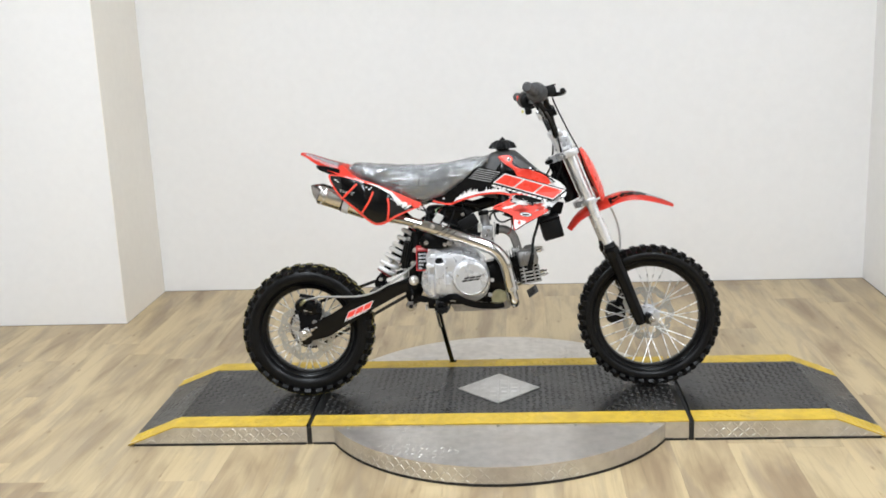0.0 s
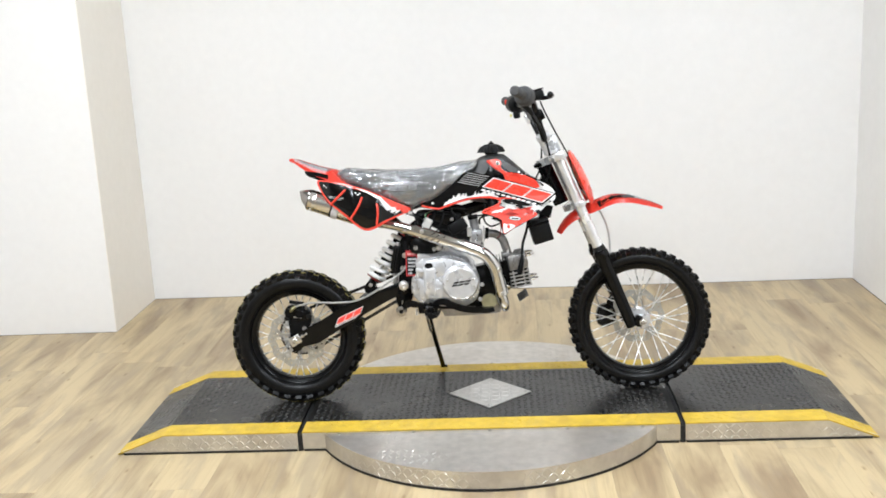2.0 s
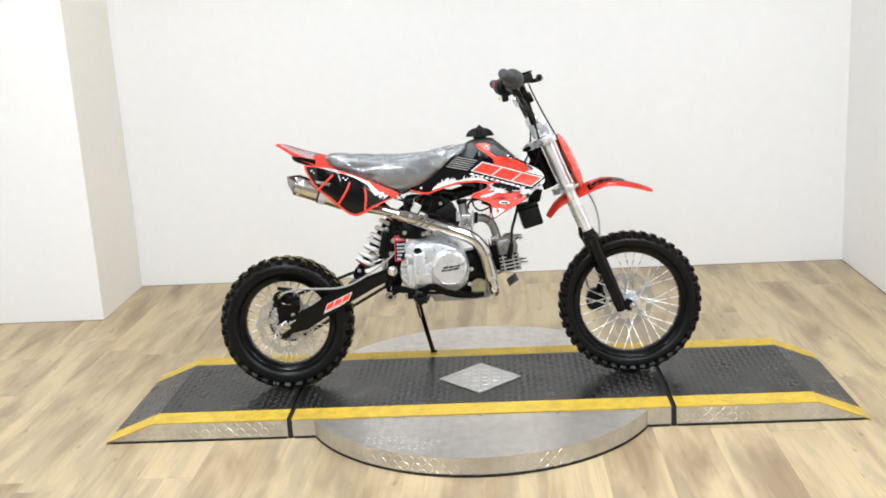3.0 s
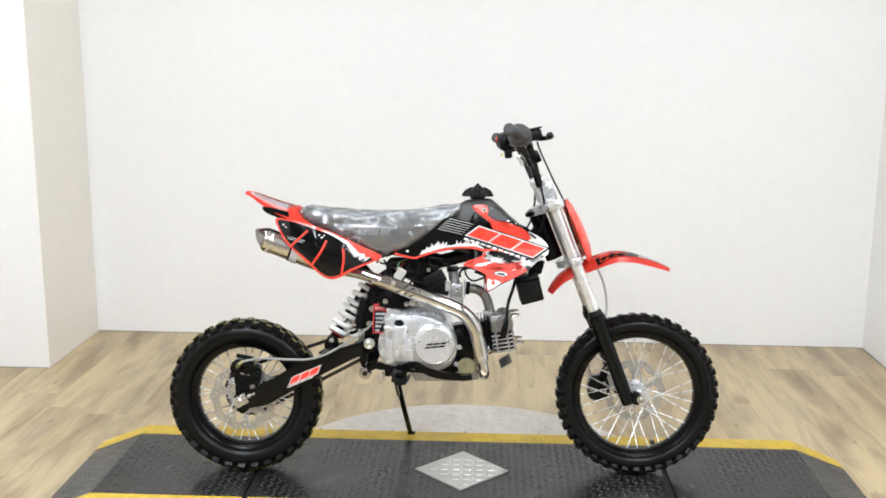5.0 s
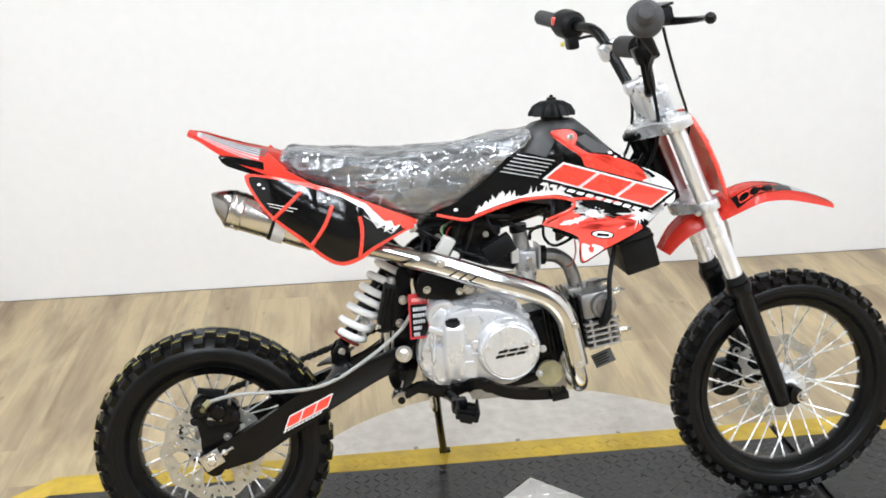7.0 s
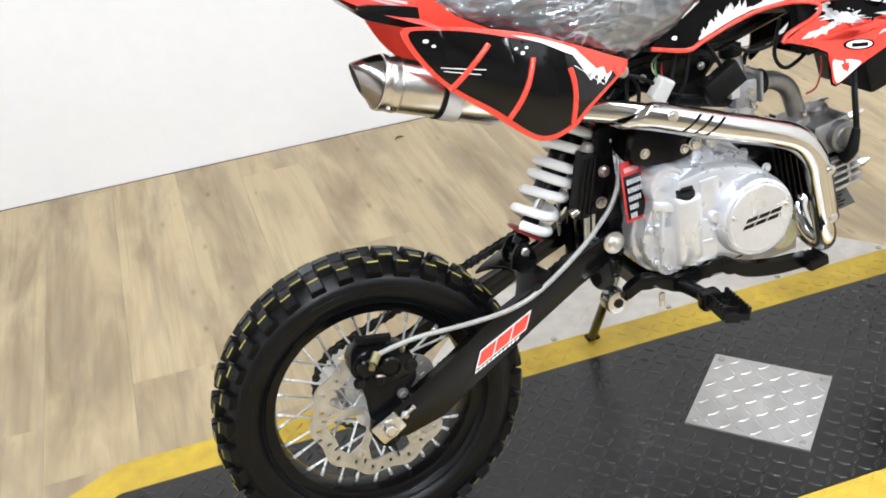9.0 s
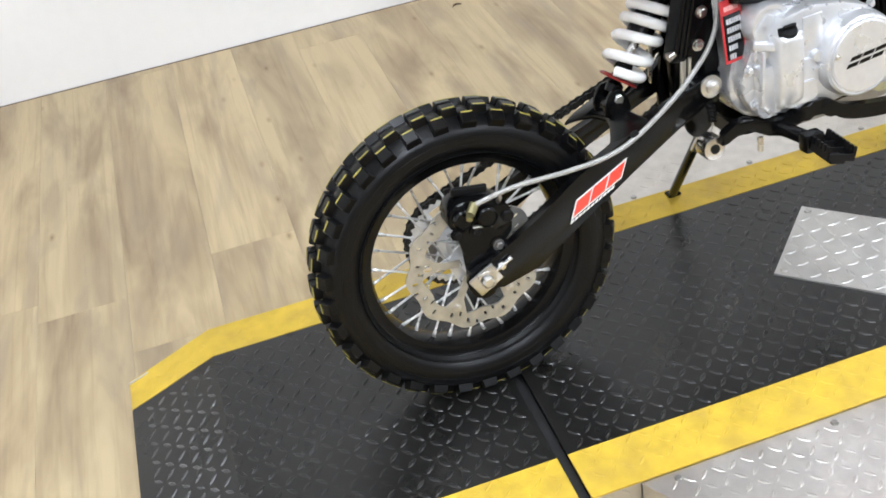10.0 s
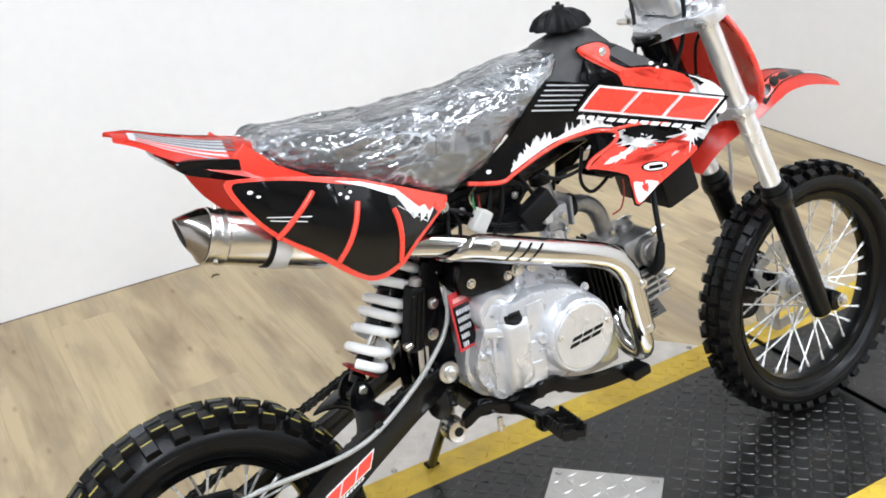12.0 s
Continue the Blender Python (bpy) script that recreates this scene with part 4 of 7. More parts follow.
part("slide_boot", lathe([(0, 0), (0.008, 0), (0.0095, 0.003), (0.008, 0.006), (0.0095, 0.009), (0.007, 0.012), (0, 0.012)], 16, m=axis_to((-0.612, -0.072, 0.326), (-0.612, -1, 0.326))), BLACK_PLASTIC, cal_rear, smooth=40)
for x, z in ((-0.688, 0.322), (-0.660, 0.318)):
    bolt((x, -0.080, z), 0.0062, 0.006, cal_rear, BLACK_PLASTIC)
part("pad_pin", rod((-0.664, -0.084, 0.327), (-0.637, -0.084, 0.322), 0.0022), ZINC, cal_rear)
part("bracket_hole", lathe([(0.010, 0), (0.013, 0), (0.013, 0.004), (0.010, 0.004)], 18, m=axis_to((-0.630, -0.072, 0.283), (-0.630, -1, 0.283)), closed=True), BLACK_PAINT, brk, smooth=35)
bolt((-0.630, -0.074, 0.283), 0.0055, 0.008, brk, CAST_DARK)
part("banjo", rod((-0.668, -0.096, 0.354), (-0.657, -0.086, 0.362), 0.0065, seg=8), BOLT_GOLD, brk, "yellowish brass banjo fitting")
part("banjo_bolt", rod((-0.671, -0.100, 0.349), (-0.667, -0.090, 0.352), 0.005, seg=6), BOLT_GOLD, brk)
part("rear_brake_hose", tube([(-0.658, -0.089, 0.349), (-0.604, -0.096, 0.361), (-0.52, -0.096, 0.359), (-0.46, -0.092, 0.360), (-0.41, -0.088, 0.374), (-0.345, -0.080, 0.410), (-0.300, -0.068, 0.440), (-0.274, -0.060, 0.463), (-0.258, -0.052, 0.492), (-0.247, -0.036, 0.53)], 0.0036, 8), HOSE, bike, "grey braided brake hose")

brk.location.z = -0.013

# front caliper on the left leg
cal = part("front_caliper", slab(rounded([(0.392, 0.224), (0.387, 0.262), (0.398, 0.288), (0.425, 0.296), (0.448, 0.282), (0.453, 0.242), (0.430, 0.216)], 3), 0.030, 0.068, 0.006), BLACK_PAINT, bike, "black cast front brake caliper", 40)
for p in ((0.408, 0.270), (0.414, 0.238)):
    part("piston_cap", lathe([(0, 0), (0.0115, 0), (0.0115, 0.005), (0.004, 0.006), (0, 0.006)], 14, m=axis_to((p[0], 0.031, p[1]), (p[0], -1, p[1]))), BLACK_PLASTIC, cal, smooth=40)
for p in ((0.436, 0.272), (0.438, 0.246), (0.396, 0.254)):
    bolt((p[0], 0.030, p[1]), 0.004, 0.004, cal)
bm = slab(rounded([(0.424, 0.288), (0.438, 0.322), (0.468, 0.334), (0.492, 0.316), (0.484, 0.296), (0.455, 0.284)], 3), 0.052, 0.060, 0.002)
part("caliper_bracket", bm, BLACK_PAINT, cal, smooth=40)
for p in ((0.446, 0.310), (0.474, 0.316)):
    part("bracket_ring", lathe([(0.005, 0), (0.0095, 0), (0.0095, 0.004), (0.005, 0.004)], 16, m=axis_to((p[0], 0.052, p[1]), (p[0], -1, p[1])), closed=True), CAST_DARK, cal, smooth=40)
HOSE_PALE = material("pale_hose_sleeve", (0.55, 0.55, 0.54), 0.35, grain=0.1, scale=200)
part("front_brake_hose", tube([(0.400, 0.056, 0.288), (0.392, 0.066, 0.325), (0.412, 0.074, 0.385), (0.438, 0.080, 0.44), (0.446, 0.082, 0.50), (0.436, 0.078, 0.57), (0.402, 0.066, 0.64), (0.350, 0.052, 0.70)], 0.0034, 8), HOSE_PALE, bike, "pale grey front brake hose")
part("upper_brake_hose", tube([(0.350, 0.052, 0.70), (0.318, 0.01, 0.765), (0.297, -0.055, 0.825), (0.252, -0.115, 0.905), (0.215, -0.165, 0.975), (0.202, -0.182, 1.005)], 0.0028, 8), BLACK_PLASTIC, bike, "thin black front brake hose")


# ---- fork, steering and handlebar ----
def fork_x(z):
    return 0.266 + (0.81 - z) * 0.404


def fork_at(z, y):
    return (fork_x(z), y, z)


for s in (-1, 1):
    y = s * 0.073
    leg = part("fork_leg", rod(fork_at(0.838, y), fork_at(0.46, y), 0.0172, seg=28), FORK_CHROME, bike, "chromed upper fork tube", 40)
    bm = bmesh.new()
    a, b = Vector(fork_at(0.498, y)), Vector((fork_x(0.232) - 0.004, y, 0.232))
    n = (b - a).length
    lathe([(0, 0), (0.021, 0), (0.025, 0.002), (0.0265, 0.008), (0.0265, 0.022), (0.024, 0.026), (0.0222, 0.04), (0.0212, n * 0.5), (0.0200, n - 0.02), (0.019, n - 0.003), (0.016, n), (0, n)], 28, bm, axis_to(a, b))
    slab(rounded([(0.508, 0.268), (0.505, 0.240), (0.514, 0.231), (0.530, 0.236), (0.539, 0.249), (0.533, 0.260), (0.520, 0.270)], 3), y - 0.016, y + 0.016, 0.004, bm)
    part("slider", bm, BLACK_PAINT, leg, "black lower fork leg", 40)
    part("dust_seal", rod(fork_at(0.513, y), fork_at(0.499, y), 0.0195, 0.0225, seg=24), BLACK_PLASTIC, leg)
    part("fork_cap", rod(fork_at(0.845, y), fork_at(0.838, y), 0.012, 0.015, seg=6), CLAMP, leg)
    if s > 0:
        part("caliper_lug", slab([(0.405, 0.455), (0.385, 0.485), (0.40, 0.50), (0.425, 0.47), (0.45, 0.36), (0.43, 0.35)], y - 0.012, y + 0.004, 0.003), BLACK_PAINT, leg)


def clamp_plate(z, thick, back, label, mat):
    """A triple clamp: two split rings joined by a waisted bridge, square to the fork."""
    th = math.atan(0.404)
    m = Matrix.Translation((fork_x(z), 0, z)) @ pose(0, 0, 0, 0, -math.degrees(th))
    bm = bmesh.new()
    pts = [(x * back, y * (0.93 if back < 1 else 1)) for x, y in [(0.026, -0.098), (0.030, -0.073), (0.022, -0.048), (0.016, 0), (0.022, 0.048), (0.030, 0.073), (0.026, 0.098), (-0.012, 0.100), (-0.028, 0.073), (-0.040, 0.046), (-0.066, 0.022), (-0.07, 0), (-0.066, -0.022), (-0.040, -0.046), (-0.028, -0.073), (-0.012, -0.100)]]
    lo = [bm.verts.new(m @ Vector((x, y, -thick / 2))) for x, y in curve_points(pts, 3, True)]
    hi = [bm.verts.new(m @ Vector((x, y, thick / 2))) for x, y in curve_points(pts, 3, True)]
    k = len(lo)
    f0, f1 = bm.faces.new(lo[::-1]), bm.faces.new(hi)
    for i in range(k):
        bm.faces.new((lo[i], lo[(i + 1) % k], hi[(i + 1) % k], hi[i]))
    bmesh.ops.bevel(bm, geom=list(f0.edges) + list(f1.edges), offset=0.003, segments=2, affect="EDGES", profile=0.5)
    ob = part("triple_clamp", bm, mat, bike, label, 40)
    for s in (-1, 1):
        c = m @ Vector((-0.026, s * 0.081, 0))
        part("pinch_bolt", rod(c, c + Vector((-0.004, s * 0.022, 0)), 0.0055, seg=6), ZINC, ob)
    return ob


clamp_plate(0.822, 0.024, 1.0, "bright aluminium upper triple clamp", CLAMP)
clamp_plate(0.658, 0.021, 0.74, "bright aluminium lower triple clamp", CLAMP)
part("bearing_cover", lathe([(0, 0), (0.028, 0), (0.031, 0.003), (0.031, 0.011), (0.026, 0.014), (0, 0.014)], 28, m=axis_to((0.2095, 0, 0.806), (0.2165, 0, 0.789))), BLACK_PAINT, bike, smooth=35)
part("steering_head", rod((0.2165, 0, 0.800), (0.2745, 0, 0.66), 0.026, seg=28), BLACK_PAINT, bike, smooth=40)
part("steering_nut", rod((0.2145, 0, 0.812), (0.2215, 0, 0.795), 0.031, seg=20), CAST_DARK, bike, smooth=30)

# handlebar risers, clamp, bar, cross brace
ris = part("bar_riser", box(-0.027, 0.027, -0.044, 0.044, 0.0, 0.058, 0.006, m=pose(0.252, 0, 0.835, 0, -21, 0)), CAST, bike, "tall bright aluminium bar riser", 35)
for s in (-1, 1):
    part("riser_post", rod((0.236, s * 0.036, 0.83), (0.214, s * 0.036, 0.886), 0.013, seg=18), CAST, ris, smooth=40)
    part("riser_cap", box(-0.021, 0.021, -0.016, 0.016, -0.012, 0.012, 0.005, m=pose(0.2185, s * 0.036, 0.889, 0, -21, 0)), CAST, ris, smooth=35)
    for q in (-1, 1):
        part("cap_screw", rod((0.2185 + q * 0.014, s * 0.036, 0.895 + q * 0.005), (0.2155 + q * 0.014, s * 0.036, 0.9055 + q * 0.005), 0.004, seg=8), ZINC, ris)
bar = part("handlebar", tube([(0.1060, 0.372, 1.0300), (0.1210, 0.30, 1.0225), (0.1430, 0.20, 1.0090), (0.1610, 0.135, 1.0020), (0.1761, 0.105, 0.9782), (0.1975, 0.082, 0.929), (0.2150, 0.062, 0.890), (0.2195, 0.03, 0.881), (0.2195, -0.03, 0.881),
                                   (0.2170, -0.062, 0.890), (0.2040, -0.082, 0.929), (0.1891, -0.105, 0.9782), (0.1790, -0.135, 1.0070), (0.1630, -0.20, 1.0160), (0.1350, -0.29, 1.0280), (0.1140, -0.355, 1.0360)], 0.0112, 16, 5), BLACK_PAINT, bike, "black steel handlebar", 40)
part("cross_brace", rod((0.1787, 0.100, 0.9690), (0.1928, -0.100, 0.9690), 0.0085), CHROME, bar, "bright cross brace", 40)
for y in (0.098, -0.098):
    part("brace_clamp", box(-0.022, 0.022, -0.015, 0.015, -0.018, 0.018, 0.005, m=pose(0.186 if y > 0 else 0.196, y, 0.960, 0, -24, 0)), CLAMP if y > 0 else BLACK_PAINT, bar, smooth=35)
part("bar_pad", rod((0.1855, 0.010, 0.9690), (0.1905, -0.078, 0.9690), 0.021, seg=20), BLACK_PLASTIC, bar, smooth=40)
for s, a, b in ((1, (0.1050, 0.376, 1.0305), (0.1280, 0.262, 1.0175)), (-1, (0.1125, -0.362, 1.0365), (0.1410, -0.268, 1.0255))):
    n = (Vector(b) - Vector(a)).length
    prof = [(0, 0), (0.012, 0.0), (0.0155, 0.003)]
    for i in range(12):
        u = 0.006 + (n - 0.016) * i / 12
        prof += [(0.0165, u), (0.0165, u + (n - 0.016) / 24), (0.0155, u + (n - 0.016) / 24 + 0.0005), (0.0155, u + (n - 0.016) / 12 - 0.0005)]
    prof += [(0.0165, n - 0.009), (0.026, n - 0.007), (0.026, n - 0.002), (0.013, n), (0, n)]
    part("grip", lathe(prof, 24, m=axis_to(a, b)), GRIP, bar, "dark grey ribbed rubber grip", 35)
a, b = (0.1430, -0.262, 1.0245), (0.1560, -0.222, 1.0190)
part("throttle_housing", lathe([(0, 0), (0.026, 0), (0.031, 0.004), (0.032, 0.012), (0.032, 0.034), (0.028, 0.042), (0, 0.042)], 28, m=axis_to(a, b)), GRIP, bar, "round dark grey throttle housing", 40)
part("throttle_spout", rod((0.1480, -0.24, 0.9970), (0.1732, -0.225, 0.9632), 0.011, 0.007), BLACK_PLASTIC, bar, smooth=40)
mc = part("brake_master", box(-0.020, 0.020, -0.024, 0.024, -0.014, 0.016, 0.006, m=pose(0.1910, -0.185, 1.0240, 0, -14, 12)), BLACK_PLASTIC, bar, "small black brake reservoir", 35)
part("reservoir_lid", box(-0.022, 0.022, -0.026, 0.026, 0.016, 0.021, 0.002, m=pose(0.1910, -0.185, 1.0240, 0, -14, 12)), BLACK_PAINT, mc)
part("brake_lever", tube([(0.1980, -0.185, 1.0160), (0.2250, -0.215, 1.0160), (0.2360, -0.26, 1.0180), (0.2330, -0.31, 1.0200), (0.2240, -0.346, 1.0200)], [0.008, 0.0065, 0.0055, 0.005, 0.0055], 12, 5), BLACK_PAINT, mc, "black brake lever", 40)
bm = bmesh.new()
bmesh.ops.create_uvsphere(bm, u_segments=14, v_segments=10, radius=0.0098, matrix=Matrix.Translation((0.2230, -0.350, 1.0200)))
part("lever_ball", bm, BLACK_PAINT, mc, smooth=60)
a, b = (0.1290, 0.256, 1.0165), (0.1430, 0.202, 1.0090)
sw = part("kill_switch", lathe([(0, 0), (0.026, 0), (0.031, 0.004), (0.032, 0.02), (0.030, 0.045), (0.020, 0.054), (0, 0.054)], 24, m=axis_to(a, b)), BLACK_PLASTIC, bar, "round black switch housing", 40)
part("switch_lobe", box(-0.012, 0.012, -0.02, 0.02, -0.03, 0.0, 0.006, m=pose(0.1380, 0.228, 0.9900, 0, -8, 0)), BLACK_PLASTIC, sw, smooth=35)
part("switch_button", box(-0.006, 0.004, -0.009, 0.009, -0.008, 0.010, 0.003, m=pose(0.1060, 0.240, 1.0200)), RED, sw, "red switch button", 35)
part("switch_tag", box(-0.004, 0.003, -0.006, 0.006, -0.006, 0.004, 0.002, m=pose(0.1200, 0.228, 0.9730)), material("yellow_switch_tag", (0.7, 0.62, 0.08), 0.4, grain=0.1), sw, "small yellow tag")
part("switch_wire", tube([(0.1430, 0.22, 0.9800), (0.1784, 0.17, 0.9862), (0.2015, 0.10, 0.9460), (0.215, 0.05, 0.87), (0.205, 0.03, 0.78), (0.17, 0.02, 0.72)], 0.0032, 7), BLACK_PLASTIC, bar)
part("throttle_cable", tube([(0.1732, -0.225, 0.9632), (0.188, -0.165, 0.950), (0.203, -0.105, 0.925), (0.222, -0.072, 0.880), (0.236, -0.055, 0.82), (0.230, -0.042, 0.76), (0.19, -0.03, 0.70), (0.10, -0.025, 0.645), (0.0, -0.01, 0.625), (-0.012, 0, 0.60)], 0.0036, 8), BLACK_PLASTIC, bar)

# red number plate wrapped round the fork
secs = []
for z, x, w, dep in ((0.842, 0.308, 0.050, 0.016), (0.825, 0.322, 0.074, 0.028), (0.785, 0.346, 0.092, 0.038), (0.74, 0.366, 0.098, 0.042), (0.70, 0.380, 0.094, 0.040), (0.672, 0.385, 0.075, 0.028)):
    dep *= 0.55
    secs.append([(x - dep * abs(q) ** 2.4 * 1.15, w * q, z - 0.012 * q * q) for q in np.linspace(-1, 1, 15)])
bm = bmesh.new()
grid = [[bm.verts.new(p) for p in s] for s in secs]
for a, b in zip(grid, grid[1:]):
    for k in range(14):
        bm.faces.new((a[k], a[k + 1], b[k + 1], b[k]))
bmesh.ops.recalc_face_normals(bm, faces=bm.faces)
bmesh.ops.solidify(bm, geom=bm.faces[:], thickness=0.003)
plate = part("number_plate", bm, RED, bike, "glossy red front number plate", 50)
for s in (-1, 1):
    part("plate_rim", tube([(x - dep * 0.63 + 0.001, s * w, z - 0.012) for z, x, w, dep in ((0.825, 0.322, 0.074, 0.028), (0.785, 0.346, 0.092, 0.038), (0.74, 0.366, 0.098, 0.042), (0.70, 0.380, 0.094, 0.040), (0.672, 0.385, 0.075, 0.028))], 0.004, 8), RED, plate)


# ---- mudguards ----
def guard_point(sp, i, q, lift=0.0):
    """A point of a guard's surface: row i of its smoothed spine, q from -1 to 1 across."""
    x, z, w, drop = sp[i]
    prev, nxt = sp[max(i - 1, 0)], sp[min(i + 1, len(sp) - 1)]
    tx, tz = nxt[0] - prev[0], nxt[1] - prev[1]
    n = math.hypot(tx, tz) + 1e-9
    nx, nz = -tz / n, tx / n
    d = drop * abs(q) ** 2.2 - 0.003 * (1 if 0.30 < abs(q) < 0.88 else 0) - lift
    return (x - nx * d, w * q, z - nz * d)


def mudguard(spine, name, label, thick=0.003):
    """A ribbed, arched guard. spine: x, crown height, half width, drop of the edges, from its rear end forward."""
    bm = bmesh.new()
    sp = curve_points(spine, 4)
    rows = [[bm.verts.new(guard_point(sp, i, q)) for q in np.linspace(-1, 1, 25)] for i in range(len(sp))]
    for a, b in zip(rows, rows[1:]):
        for k in range(24):
            bm.faces.new((a[k], a[k + 1], b[k + 1], b[k]))
    for f in bm.faces:
        if f.normal.z < 0:
            f.normal_flip()
    bmesh.ops.solidify(bm, geom=bm.faces[:], thickness=thick)
    return part(name, bm, RED, bike, label, 50), sp


def guard_film(sp, i0, i1, q0, q1, mat, parent, lift=0.0012, label=""):
    """A strip of film on a guard, between two rows and two lines across."""
    bm = bmesh.new()
    ends = [q if isinstance(q, tuple) else (q, q) for q in (q0, q1)]
    rows = []
    for i in range(i0, i1 + 1):
        u = (i - i0) / (i1 - i0)
        rows.append([bm.verts.new(guard_point(sp, i, q, lift)) for q in np.linspace(*(e[0] + (e[1] - e[0]) * u for e in ends), 6)])
    for a, b in zip(rows, rows[1:]):
        for k in range(5):
            bm.faces.new((a[k], a[k + 1], b[k + 1], b[k]))
    return part("guard_film", bm, mat, parent, label, 50)


fg, fsp = mudguard([(0.256, 0.560, 0.036, 0.012), (0.282, 0.602, 0.050, 0.020), (0.318, 0.632, 0.060, 0.026), (0.365, 0.655, 0.064, 0.030), (0.413, 0.674, 0.064, 0.030), (0.453, 0.682, 0.060, 0.028), (0.508, 0.676, 0.054, 0.023), (0.563, 0.658, 0.045, 0.017), (0.618, 0.633, 0.030, 0.008)],
              "front_mudguard", "red plastic front mudguard with a black side graphic")


for a in (-1, 1):
    guard_film(fsp, 14, 23, (a * 0.56, a * 0.30), (a * 0.90, a * 0.72), BLACK_GLOSS, fg, label="dark outline film")
    for i in range(3):
        u, v = 0.08 + 0.285 * i, 0.345 + 0.285 * i
        bm = bmesh.new()
        lo, hi = (lambda w: 0.60 + (0.35 - 0.60) * w), (lambda w: 0.870 + (0.69 - 0.870) * w)
        ring = [(14 + 9 * u, hi(u)), (14 + 9 * v, hi(v)), (14 + 9 * (v + 0.05), lo(v)), (14 + 9 * (u + 0.05), lo(u))]
        at = lambda r, q: Vector(guard_point(fsp, int(r), a * q, 0.0020)).lerp(Vector(guard_point(fsp, int(r) + 1, a * q, 0.0020)), r - int(r))
        bm.faces.new([bm.verts.new(at(r, q)) for r, q in ring])
        part("emblem_block", bm, RED, fg)
    guard_film(fsp, 22, 25, (a * 0.32, a * 0.18), (a * 0.74, a * 0.64), TANK_MAT, fg, 0.0014, "dark grey graphic film")
    # the graphic's grey fade, with the tip's bright reflection put into its colour
    guard_film(fsp, 25, 28, (a * 0.18, a * 0.06), (a * 0.64, a * 0.54), FADE_FILM, fg, 0.0016, "pale grey graphic film with the tip's reflection in it")
    guard_film(fsp, 28, 32, (a * 0.06, 0.0), (a * 0.54, a * 0.30), FADE_FILM, fg, 0.0016, "pale grey graphic film with the tip's reflection in it")

tail, tsp = mudguard([(-0.656, 0.853, 0.030, 0.006), (-0.63, 0.848, 0.046, 0.012), (-0.595, 0.836, 0.060, 0.022), (-0.55, 0.822, 0.068, 0.032), (-0.50, 0.810, 0.074, 0.042), (-0.455, 0.796, 0.078, 0.046)],
                     "rear_mudguard", "red plastic rear mudguard with grey pinstripes")
for a in (-1, 1):
    guard_film(tsp, 3, 14, a * 0.34, a * 0.84, GREY_FILM, tail, 0.0008, "pale grey film")
    for i in range(6):
        q = 0.36 + 0.085 * i
        guard_film(tsp, 4, 15, a * q, a * (q + 0.035), RED if i > 3 else STRIPE_FILM, tail, 0.0014, "thin stripe")
part("under_tray", slab(rounded([(-0.596, 0.811), (-0.595, 0.798), (-0.580, 0.789), (-0.538, 0.772), (-0.50, 0.752), (-0.46, 0.742), (-0.47, 0.775), (-0.53, 0.798)], 3), -0.067, 0.067, 0.007), BLACK_GLOSS, bike, "black tail under-tray", 40)


# ---- seat, with its plastic wrap ----
def seat_profile(x):
    """Crown height, lower edge and half width of the seat at x."""
    top = float(np.interp(x, [-0.492, -0.47, -0.40, -0.28, -0.156, -0.08, -0.012], [0.796, 0.808, 0.799, 0.791, 0.795, 0.809, 0.816]))
    bot = float(np.interp(x, [-0.492, -0.475, -0.44, -0.40, -0.343, -0.285, -0.232, -0.16, -0.115, -0.065, -0.012], [0.790, 0.775, 0.752, 0.738, 0.714, 0.688, 0.668, 0.698, 0.732, 0.770, 0.806]))
    w = float(np.interp(x, [-0.492, -0.45, -0.40, -0.30, -0.232, -0.12, -0.03, -0.012], [0.044, 0.076, 0.088, 0.094, 0.088, 0.074, 0.060, 0.046]))
    return top, bot, w


def seat_side(x, z):
    """The seat's right flank."""
    top, bot, w = seat_profile(x)
    hz = min(0.98, max(0.02, (z - bot) / (top - bot)))
    s = abs(2 * hz - 1) ** (1 / 0.55)
    return -(w * (1 - 0.14 * hz)) * math.sqrt(1 - s * s) ** 0.42


def seat_sections(grow, wobble=0.0, nx=44, na=30, seed=3.0):
    secs = []
    for i in range(nx + 1):
        u = i / nx
        x = -0.492 + (-0.012 + 0.492) * u
        top, bot, w = seat_profile(x)
        wt = w * 0.86
        ring = []
        for k in range(na):
            a = 2 * math.pi * k / na
            c, s = math.cos(a), math.sin(a)
            px = math.copysign(abs(c) ** 0.42, c)
            pz = math.copysign(abs(s) ** 0.55, s)
            hz = (pz + 1) / 2
            y = px * (w + (wt - w) * hz)
            z = bot + (top - bot) * hz
            if grow:
                out = Vector((0, px * 0.6, pz)).normalized() * grow
                y, z = y + out.y, z + out.z
            if wobble:
                q = Vector((x * 24 + 3.1 * seed, y * 34, z * 34))
                f = noise.noise(q) + 0.7 * abs(noise.noise(Vector((x * 60, y * 26 + 5, z * 90)))) - 0.3
                y += px * wobble * f
                z += pz * wobble * f
            ring.append((x, y, z))
        secs.append(ring)
    return secs


